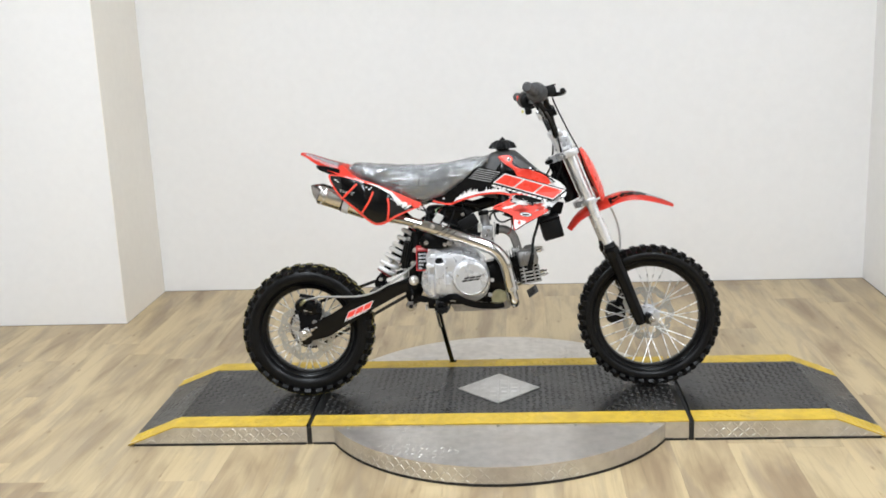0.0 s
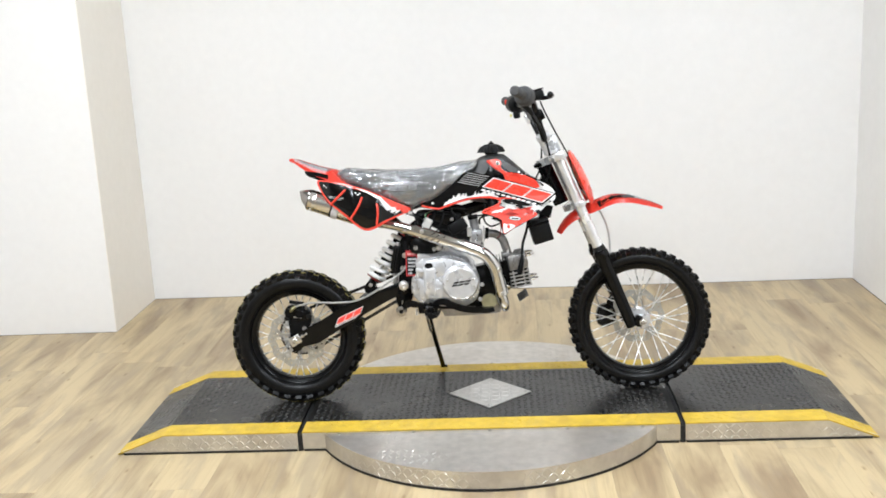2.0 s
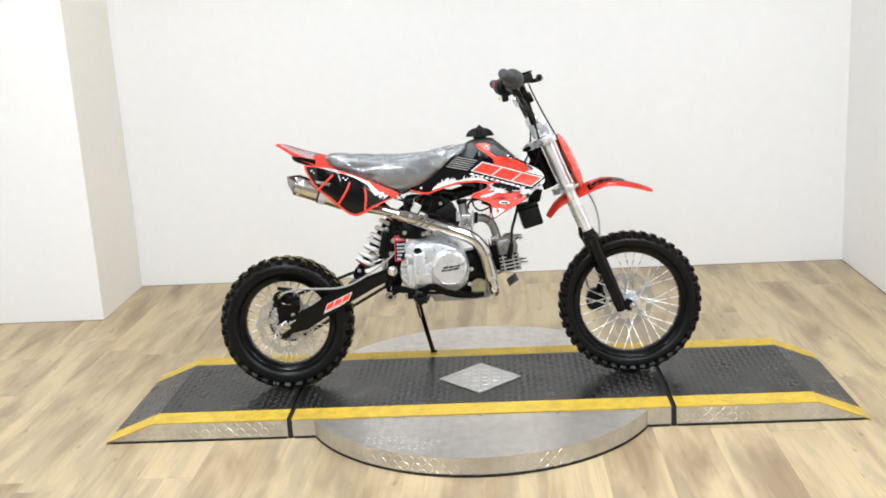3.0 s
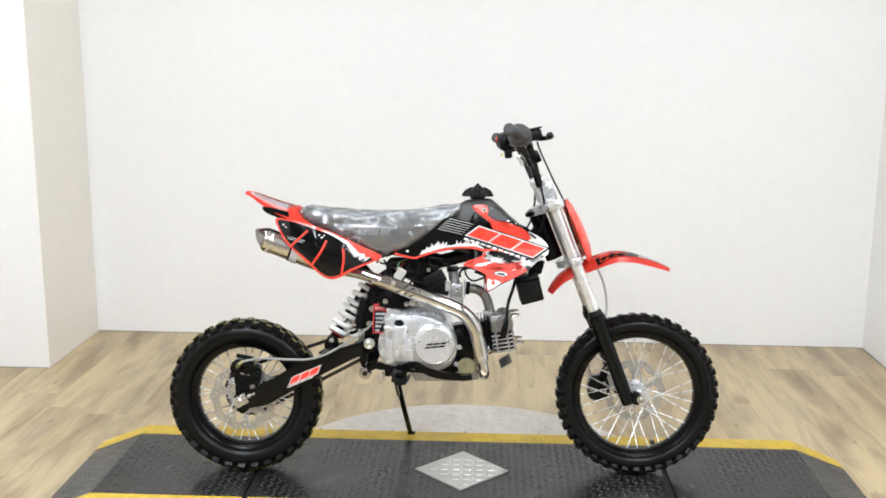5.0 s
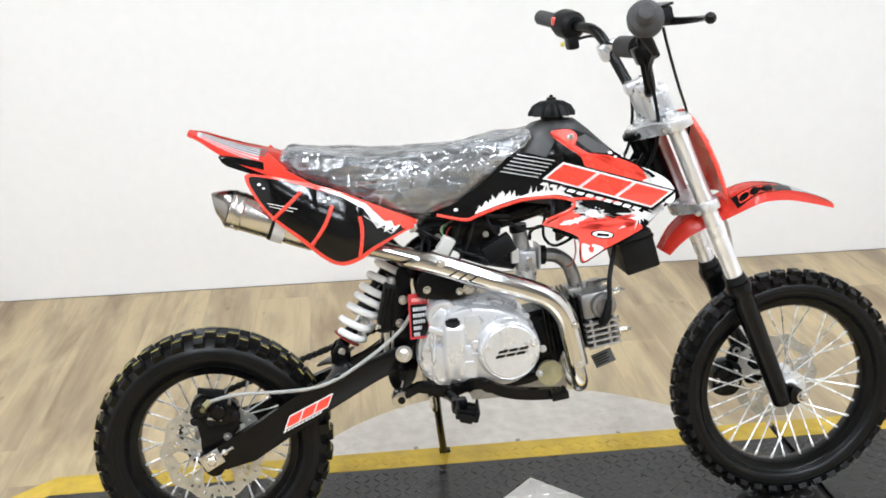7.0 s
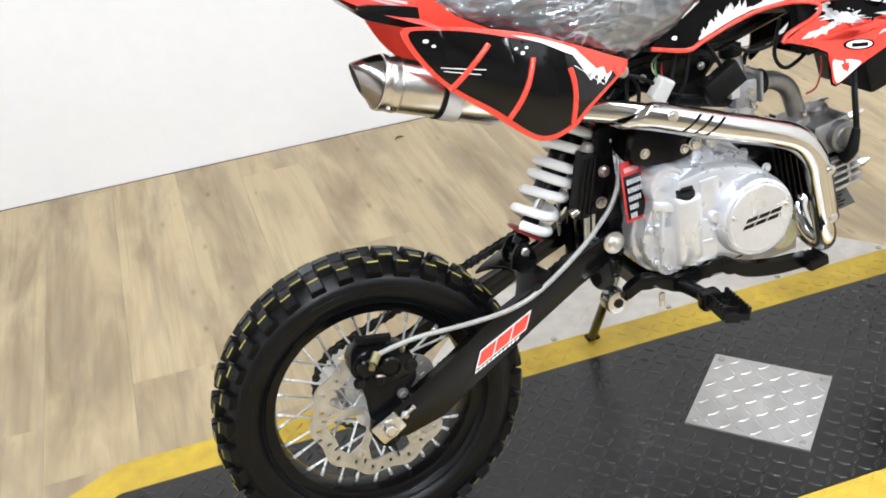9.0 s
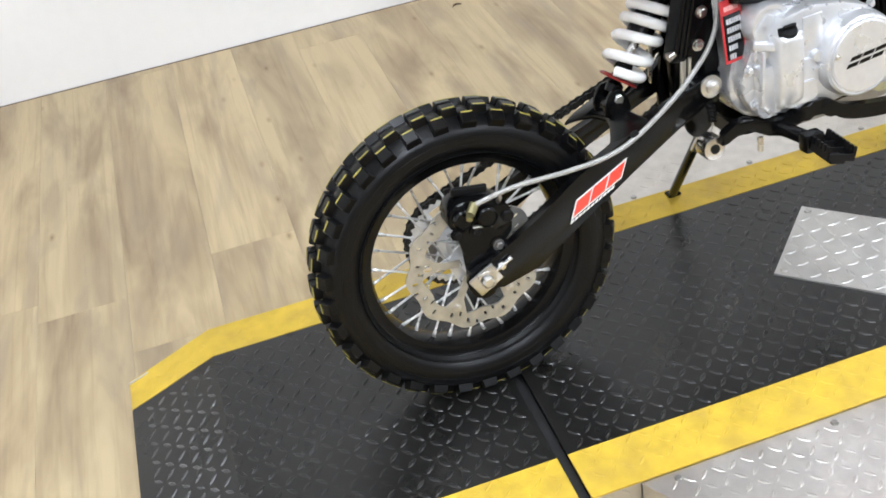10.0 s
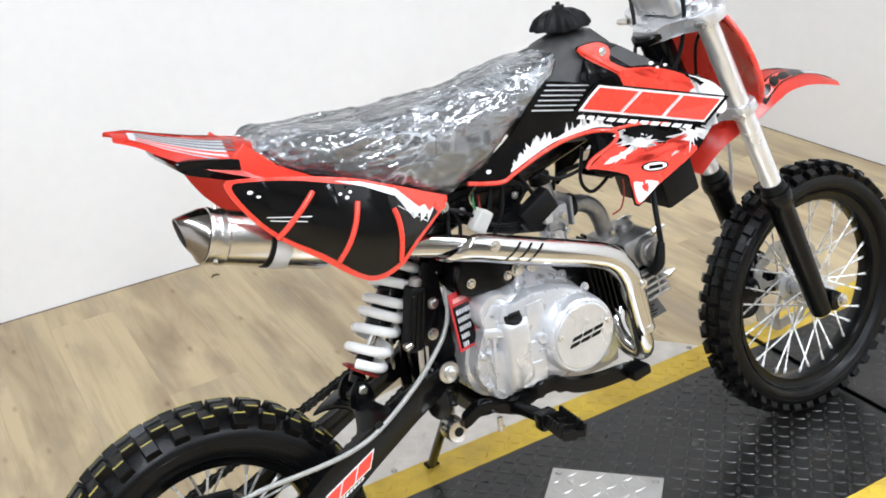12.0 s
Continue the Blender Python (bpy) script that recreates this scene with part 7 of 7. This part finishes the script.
for k, (p, mt) in enumerate((([(-0.19, -0.067, 0.629), (-0.197, -0.062, 0.642), (-0.19, -0.050, 0.650), (-0.17, -0.035, 0.655)], YELLOW_CAP), ([(-0.188, -0.064, 0.60), (-0.215, -0.062, 0.585), (-0.235, -0.055, 0.60), (-0.225, -0.04, 0.64)], BLACK_PLASTIC),
                             ([(-0.24, -0.05, 0.655), (-0.22, -0.06, 0.62), (-0.23, -0.055, 0.57), (-0.245, -0.04, 0.54)], BLACK_PLASTIC), ([(-0.13, -0.045, 0.655), (-0.145, -0.055, 0.61), (-0.17, -0.055, 0.575), (-0.20, -0.05, 0.56)], BLACK_PLASTIC),
                             ([(-0.06, -0.04, 0.645), (-0.03, -0.05, 0.632), (0.02, -0.05, 0.64), (0.055, -0.03, 0.665)], BLACK_PLASTIC), ([(0.01, -0.06, 0.672), (0.004, -0.055, 0.62), (0.025, -0.05, 0.595), (0.055, -0.045, 0.602), (0.075, -0.04, 0.615)], BLACK_PLASTIC),
                             ([(0.058, -0.088, 0.612), (0.060, -0.086, 0.59), (0.056, -0.08, 0.565), (0.046, -0.07, 0.555)], DARK_RED), ([(-0.11, -0.05, 0.672), (-0.10, -0.06, 0.645), (-0.085, -0.058, 0.62)], BLACK_PLASTIC),
                             ([(-0.26, -0.055, 0.650), (-0.225, -0.068, 0.640), (-0.20, -0.066, 0.625), (-0.165, -0.058, 0.60), (-0.12, -0.052, 0.585), (-0.07, -0.04, 0.575)], BLACK_PLASTIC), ([(-0.155, -0.05, 0.665), (-0.165, -0.062, 0.64), (-0.18, -0.064, 0.60), (-0.205, -0.06, 0.575), (-0.235, -0.05, 0.56)], BLACK_PLASTIC),
                             ([(-0.193, -0.068, 0.629), (-0.195, -0.066, 0.640), (-0.192, -0.060, 0.648), (-0.182, -0.045, 0.650)], GREEN_WIRE), ([(-0.187, -0.070, 0.629), (-0.186, -0.066, 0.640), (-0.176, -0.050, 0.646)], DARK_RED))):
    part("wire", tube(p, 0.0030 if mt is BLACK_PLASTIC else 0.0014, 7), mt, fr)
part("fuel_tap", box(-0.010, 0.010, -0.012, 0.012, -0.012, 0.012, 0.003, m=pose(0.052, -0.045, 0.625)), BLACK_PLASTIC, bike, "small black fuel tap")
part("horn_bracket", slab([(0.03, 0.618), (0.075, 0.60), (0.11, 0.608), (0.105, 0.625), (0.06, 0.632)], -0.04, -0.01, 0.003), BLACK_PAINT, bike)

# ---- exhaust ----
PIPE = [(-0.375, -0.068, 0.634), (-0.335, -0.076, 0.622), (-0.27, -0.094, 0.606), (-0.217, -0.106, 0.590), (-0.12, -0.110, 0.554), (-0.045, -0.110, 0.527), (0.002, -0.109, 0.503), (0.028, -0.106, 0.468), (0.040, -0.102, 0.425), (0.052, -0.099, 0.370), (0.062, -0.094, 0.330), (0.062, -0.078, 0.318), (0.050, -0.060, 0.335), (0.048, -0.045, 0.370), (0.075, -0.035, 0.385), (0.10, -0.02, 0.395)]
ex = part("exhaust", tube(PIPE, 0.0165, 20, 6), CHROME, bike, "chromed exhaust pipe", 60)
path = curve_points([(-0.258, -0.104, 0.603), (-0.217, -0.108, 0.590), (-0.12, -0.113, 0.555), (-0.045, -0.113, 0.528), (0.002, -0.112, 0.504), (0.030, -0.109, 0.468), (0.043, -0.105, 0.425), (0.056, -0.101, 0.365)], 24)
bm = bmesh.new()
rows = []
turns_ = np.linspace(-1.55, 1.55, 29)
for i, c in enumerate(path):
    t = path[min(i + 1, len(path) - 1)] - path[max(i - 1, 0)]
    t /= np.linalg.norm(t)
    side = np.array((0, -1.0, 0)) - t * np.dot((0, -1.0, 0), t)
    side /= np.linalg.norm(side)
    up = np.cross(side, t)
    taper = min(1.0, 0.86 + i * 0.0146)
    lean = 0.016 * float(np.interp(c[0], [-0.12, -0.06], [1, 0]))
    rows.append([bm.verts.new(c + 0.0212 * taper * (math.cos(a) * side + math.sin(a) * up) + t * lean * (a - 0.1)) for a in turns_])
slots = [min(range(len(path)), key=lambda i: abs(path[i][0] - x)) for x in (-0.179, -0.162, -0.1445)]
for i in range(len(rows) - 1):
    for k in range(28):
        if i in slots and 8 <= k <= 20:
            continue
        bm.faces.new((rows[i][k], rows[i][k + 1], rows[i + 1][k + 1], rows[i + 1][k]))
bmesh.ops.recalc_face_normals(bm, faces=bm.faces)
bmesh.ops.solidify(bm, geom=bm.faces[:], thickness=0.0014)
shield = part("heat_shield", bm, CHROME, ex, "chromed heat shield with three slots", 50)
for p in ((-0.207, -0.1290, 0.594), (0.046, -0.127, 0.452), (0.055, -0.121, 0.372)):
    bolt(p, 0.0055, 0.004, shield, name="shield_bolt", seg=12)
# tail cone steel, darker and browner than the muffler body
TINTED = material("dark_steel", (0.27, 0.25, 0.235), 0.18, 1.0, grain=0.12, scale=20, bump=0.04, bump_scale=100)
mA, mB = Vector((-0.618, -0.068, 0.7255)), Vector((-0.395, -0.066, 0.641))


def slash_cut(bm):
    """Cuts the tail cone aslant: its lower lip lies further in than its upper one."""
    inv = axis_to(mA, mB).inverted()
    axis = (mB - mA).normalized()
    up = (Vector((0, 0, 1)) - axis * axis.z).normalized()
    for v in bm.verts:
        a = (inv @ v.co).y
        if a < 0.030:
            h = (v.co - mA).dot(up)
            v.co += axis * ((0.030 - a) / 0.030 * max(0.0, 0.022 - h) * 0.44)
    return bm


muf = part("muffler", lathe([(0.0330, 0.0305), (0.0360, 0.0321), (0.0365, 0.036), (0.0355, 0.040), (0.0355, 0.050), (0.0365, 0.052), (0.0365, 0.056), (0.0350, 0.058), (0.0345, 0.195), (0.030, 0.205), (0.020, 0.235), (0.017, 0.30), (0, 0.30), (0, 0.285)], 48, m=axis_to(mA, mB)), BRUSHED, bike, "brushed steel muffler", 35)
part("end_cone", slash_cut(lathe([(0.0170, -0.0085), (0.0172, -0.010), (0.0188, -0.008), (0.0272, 0.010), (0.0330, 0.0230), (0.0350, 0.0300), (0.033, 0.0305)], 48, m=axis_to(mA, mB))), TINTED, muf, "dark steel tail cone cut aslant", 35)
# inside of the opening, in a near-black tone
part("tail_pipe", slash_cut(lathe([(0.0170, -0.0085), (0.0162, 0.0), (0.0158, 0.028), (0.0158, 0.05), (0.0, 0.05)], 48, m=axis_to(mA, mB))), material("dark_bore", (0.03, 0.028, 0.026), 0.7, grain=0.3), muf, "dark bore")
part("muffler_band", lathe([(0.0352, 0.118), (0.0375, 0.118), (0.0375, 0.140), (0.0352, 0.140)], 48, m=axis_to(mA, mB), closed=True), material("grey_band", (0.60, 0.61, 0.635), 0.4, 0.2, grain=0.08), muf, "grey metal clamp band", 35)
part("band_rubber", lathe([(0.0350, 0.112), (0.0366, 0.112), (0.0366, 0.118), (0.0350, 0.118)], 48, m=axis_to(mA, mB), closed=True), BLACK_PLASTIC, muf)
mm = axis_to(mA, mB)
for i in range(5):
    a = 2 * math.pi * i / 5 + 0.4
    q = mm @ Vector((0.0355 * math.cos(a), 0.045, 0.0355 * math.sin(a)))
    q2 = mm @ Vector((0.038 * math.cos(a), 0.045, 0.038 * math.sin(a)))
    part("rivet", rod(q, q2, 0.003, 0.002, seg=8), ZINC, muf)

# ---- foot controls, stand ----
pb = part("footpeg_bar", tube([(-0.190, -0.165, 0.330), (-0.200, -0.12, 0.332), (-0.205, -0.08, 0.322), (-0.20, 0.0, 0.318), (-0.205, 0.08, 0.322), (-0.200, 0.12, 0.332), (-0.190, 0.165, 0.330)], 0.0105, 12), BLACK_PAINT, bike, "black footpeg bar", 50)
part("stand_bracket", box(-0.236, -0.168, -0.045, 0.055, 0.300, 0.328, 0.004), BLACK_PAINT, bike)
for s in (-1, 1):
    bm = bmesh.new()
    m = pose(-0.180, s * 0.192, 0.325, 0, 14, s * 6) @ Matrix.Diagonal((0.80, 0.86, 0.95, 1))
    for x in (-0.024, 0.024):
        box(x - 0.0022, x + 0.0022, -0.042, 0.042, -0.006, 0.004, 0, bm, m)
        for i in range(8):
            y = -0.038 + i * 0.0108
            box(x - 0.0028, x + 0.0028, y - 0.0034, y + 0.0034, 0.003, 0.014, 0, bm, m)
    for y in (-0.042, -0.014, 0.014, 0.042):
        box(-0.024, 0.024, y - 0.0022, y + 0.0022, -0.006, 0.004, 0, bm, m)
    box(-0.015, 0.015, -0.038, 0.036, -0.014, -0.003, 0.003, bm, m)
    part("footpeg", bm, BLACK_PLASTIC, pb, "black toothed steel footpeg")
    part("peg_clevis", box(-0.205, -0.176, s * 0.165 - 0.018, s * 0.165 + 0.004, 0.316, 0.344, 0.004), BLACK_PAINT, pb, smooth=35)
mid = curve_points([(-0.284, 0.332), (-0.250, 0.346), (-0.222, 0.336), (-0.192, 0.334), (-0.162, 0.350), (-0.133, 0.350), (-0.108, 0.335), (-0.080, 0.326), (-0.045, 0.320), (-0.012, 0.318), (0.012, 0.317)], 4)
halves = np.interp(range(len(mid)), [0, 10, 20, 30, len(mid) - 1], [0.009, 0.010, 0.0115, 0.011, 0.010])
bm = slab([(p[0], p[1] + h) for p, h in zip(mid, halves)] + [(p[0], p[1] - h) for p, h in list(zip(mid, halves))[::-1]], -0.128, -0.112, 0.004)
for v in bm.verts:
    v.co.y += 0.026 * min(1.0, max(0.0, (-0.15 - v.co.x) / 0.09))
bp = part("brake_pedal", bm, BLACK_PAINT, bike, "black steel brake pedal", 40)
bm = bmesh.new()
m = pose(0.008, -0.132, 0.322, 0, -8, 0)
box(-0.016, 0.018, -0.020, 0.014, -0.010, 0.006, 0.003, bm, m)
for i in range(4):
    box(-0.014 + i * 0.0085, -0.0105 + i * 0.0085, -0.019, 0.013, 0.005, 0.0078, 0, bm, m)
part("pedal_pad", bm, BLACK_PAINT, bp)
part("pedal_boss", lathe([(0, 0), (0.0075, 0), (0.0075, 0.004), (0.011, 0.004), (0.0165, 0.003), (0.0185, -0.002), (0.0185, -0.020), (0, -0.020)][::-1], 28, m=axis_to((-0.292, -0.086, 0.318), (-0.292, -1, 0.318))), BRUSHED, bp, "plain steel pedal pivot ring", 35)
# flat black disc stands for the shade inside the pivot ring
part("pedal_hole", lathe([(0, 0), (0.0072, 0), (0.0072, 0.0008), (0, 0.0008)], 16, m=axis_to((-0.292, -0.0905, 0.318), (-0.292, -1, 0.318))), BLACK_PLASTIC, bp)
coil = [(-0.289 + 0.0050 * math.cos(a) + 0.002 * a / 40, -0.078 + 0.0050 * math.sin(a), 0.385 - a * 0.00078) for a in np.linspace(0, 40, 110)]
part("return_spring", tube(coil, 0.0013, 5, 1, None, False), BLACK_PAINT, bp)
part("spring_hook", tube([(-0.287, -0.078, 0.354), (-0.288, -0.078, 0.346), (-0.291, -0.078, 0.342)], 0.0014, 6), ZINC, bp)
part("adjust_bolt", rod((-0.236, -0.118, 0.331), (-0.237, -0.119, 0.309), 0.0042, seg=8), ZINC, bp)
st = part("side_stand", tube([(-0.212, 0.050, 0.312), (-0.206, 0.090, 0.268), (-0.192, 0.180, 0.165), (-0.172, 0.292, 0.040)], 0.0085, 14, 5), BLACK_PAINT, bike, "black steel side stand", 50)
part("stand_foot", box(-0.012, 0.014, -0.010, 0.010, -0.003, 0.004, 0.002, m=pose(-0.170, 0.297, 0.0375, 7, 0, 0)), BLACK_PAINT, st)
part("stand_spring", rod((-0.216, 0.058, 0.292), (-0.205, 0.135, 0.205), 0.0062), ZINC, st, "bright stand spring", 50)
part("sump", slab(rounded([(-0.150, 0.330), (-0.146, 0.294), (-0.13, 0.288), (0.030, 0.292), (0.046, 0.304), (0.030, 0.330)], 3), -0.042, 0.042, 0.004), CAST_DARK, eng, "raw aluminium sump under the engine", 40)
part("skid_plate", slab(rounded([(-0.21, 0.330), (-0.19, 0.318), (-0.06, 0.312), (-0.01, 0.322), (0.012, 0.340), (-0.02, 0.334), (-0.12, 0.324)], 3), -0.05, 0.05), BLACK_PAINT, eng)
card_at = pose(0.127, -0.034, 0.350, 0, -30, -48) @ Matrix.Diagonal((0.86, 1, 0.86, 1))
card = part("card_flap", box(-0.031, 0.031, -0.0008, 0.0008, -0.0165, 0.0165, 0.0006, m=card_at), material("grey_card", (0.11, 0.108, 0.106), 0.55, grain=0.12), bike, "small grey printed card")
bm = bmesh.new()
for i in range(4):
    box(-0.026, 0.018 - 0.006 * (i % 2), -0.0013, -0.0009, 0.007 - i * 0.006, 0.010 - i * 0.006, 0, bm, card_at)
tagged(part("card_bars", bm, BLACK_PLASTIC, card, "dark unreadable bars of print"), kind="stuff")
part("left_gear_lever", tube([(-0.16, 0.11, 0.345), (-0.09, 0.12, 0.338), (-0.02, 0.125, 0.345), (0.0, 0.14, 0.352)], 0.006, 10), BLACK_PAINT, bike)

# ---- battery box, red tag ----
bb = part("battery_box", box(-0.035, 0.035, -0.064, 0.064, -0.040, 0.040, 0.005, m=pose(0.197, 0.0065, 0.570, 0, -15, 0)), BLACK_PLASTIC, bike, "matt black electrics box", 35)
part("box_strap", box(-0.036, 0.036, -0.0655, 0.0655, 0.022, 0.030, 0.001, m=pose(0.197, 0.0065, 0.570, 0, -15, 0)), BLACK_PAINT, bb)
part("box_bracket", slab([(0.19, 0.60), (0.235, 0.612), (0.245, 0.65), (0.205, 0.66)], 0.0, 0.04, 0.002), BLACK_PAINT, bb)
T = pose(-0.2490, -0.0790, 0.482, -8, 3, 18) @ Matrix.Diagonal((1.22, 1, 0.97, 1))
tg = part("card_tag", box(-0.0170, 0.0170, -0.0008, 0.0008, -0.045, 0.045, 0.0006, m=T), material("red_card", (0.44, 0.022, 0.024), 0.5, grain=0.06))
tg.matrix_basis = bike.matrix_basis
tagged(tg, "red card tag with a black panel hanging from the frame", "tag")
part("tag_panel", box(-0.0142, 0.0142, -0.0016, -0.0010, -0.040, 0.024, 0, m=T), BLACK_PAINT, tg)
bm = bmesh.new()
gg = random.Random(2)
for r in range(5):
    z = 0.018 - r * 0.0125
    x = -0.0105
    while x < (0.0105 if r < 3 else 0.003 - 0.004 * (r - 3)):
        w = 0.0022 + gg.random() * 0.0015
        box(x, x + w, -0.0021, -0.0017, z - 0.0075, z, 0, bm, T)
        x += w + 0.001
part("tag_bars", bm, GREY_FILM, tg, "white unreadable bars of print")
bm = bmesh.new()
for i in range(6):
    box(-0.0115 + i * 0.004, -0.0085 + i * 0.004, -0.0016, -0.0010, 0.029, 0.036, 0, bm, T)
part("tag_header", bm, material("pale_red_print", (0.75, 0.35, 0.33), 0.5), tg)
part("tag_string", tube([(-0.2475, -0.0735, 0.524), (-0.248, -0.071, 0.538), (-0.244, -0.072, 0.550), (-0.236, -0.080, 0.556)], 0.0008, 5), BLACK_PLASTIC, tg)

# tiny joined marks count as one
for ob in list(bike.children_recursive) + list(tg.children_recursive):
    if ob.name.split(".")[0] in ("maker_line", "lid_bars", "tag_bars", "tag_header", "drive_chain", "white_specks", "white_dots", "grey_lines", "emblem_block", "seat_print", "white_splash", "red_splash", "black_splash"):
        tagged(ob, kind="stuff")

# ---- floor planks, laid towards the back wall ----
bm = box(SHOP_W, SHOP_E, FRONT, MOUTH, -0.05, -0.0035)
box(FAR_LEFT, RIGHT, MOUTH, BACK + 0.02, -0.05, -0.0035, 0, bm)
floor = part("floor", bm, SUBFLOOR)
tagged(floor, "light greyish oak plank floor with knots and dark streaks", "floor", kind="structure")
PW, PL = 0.178, 1.22


def plank_mesh(w, l):
    g, b = 0.0001, 0.0005
    ring = lambda d, z: [(-w / 2 + g + d, -l / 2 + g + d, z), (w / 2 - g - d, -l / 2 + g + d, z), (w / 2 - g - d, l / 2 - g - d, z), (-w / 2 + g + d, l / 2 - g - d, z)]
    me = bpy.data.meshes.new("plank")
    me.from_pydata(ring(0, -0.0035) + ring(0, -0.0004) + ring(b, 0.0), [], [(i, (i + 1) % 4, 4 + (i + 1) % 4, 4 + i) for i in range(4)] + [(4 + i, 4 + (i + 1) % 4, 8 + (i + 1) % 4, 8 + i) for i in range(4)] + [(8, 9, 10, 11)])
    me.materials.append(PLANK)
    return me


rng = random.Random(5)
cache = {}


def lay(x0, x1, y0, y1):
    """Courses of planks over a rectangle, each course started at its own point."""
    x = x0
    while x < x1 - 0.001:
        w = min(PW, x1 - x)
        y = y0 - rng.random() * PL
        while y < y1 - 0.001:
            a, b = max(y, y0), min(y + PL, y1)
            if b - a > 0.01:
                key = (round(w, 3), round(b - a, 3))
                if key not in cache:
                    cache[key] = plank_mesh(w, b - a)
                p = new("plank", cache[key])
                p.location = (x + w / 2, (a + b) / 2, 0)
                p.parent = floor
            y += PL
        x += PW


lay(LEFT, RIGHT - 0.003, MOUTH, BACK + 0.02)
lay(FAR_LEFT + 0.003, LEFT - 0.0, MOUTH, NOOK - 0.003)
lay(SHOP_W, SHOP_E, FRONT, MOUTH)

# thin dark strips along the joint with the walls
for a, b in (((LEFT, BACK + 0.011), (RIGHT, BACK - 0.025)), ((LEFT, BACK + 0.011), (LEFT, NOOK)), ((LEFT, NOOK), (FAR_LEFT, NOOK)), ((RIGHT, BACK - 0.025), (RIGHT, MOUTH))):
    a, b = Vector((*a, 0)), Vector((*b, 0))
    n = Vector(((b - a).y, -(b - a).x, 0)).normalized() * (0.005 if a.y > b.y or a.x < b.x else 0.005)
    if a.x > b.x:
        n = Vector((0, -0.005, 0))
    elif a.x == b.x:
        n = Vector((0.005 if a.x < 0 else -0.005, 0, 0))
    ring = [a, b, b + n, a + n]
    part("wall_joint", fill([(p.x, p.y) for p in ring], -0.003, 0.0009), SUBFLOOR, floor, "thin dark strip along the wall joint")

# a curled scrap by the wall
bm = bmesh.new()
tube([(-0.236, 1.832, 0.003), (-0.229, 1.841, 0.0045), (-0.217, 1.844, 0.004), (-0.208, 1.838, 0.003)], [0.0008, 0.0026, 0.0024, 0.0008], 8, 4, bm)
tagged(part("floor_scrap", bm, material("dried_scrap", (0.10, 0.07, 0.04), 0.8, grain=0.3), smooth=60), "small curled brown scrap lying on the floor", "scrap")
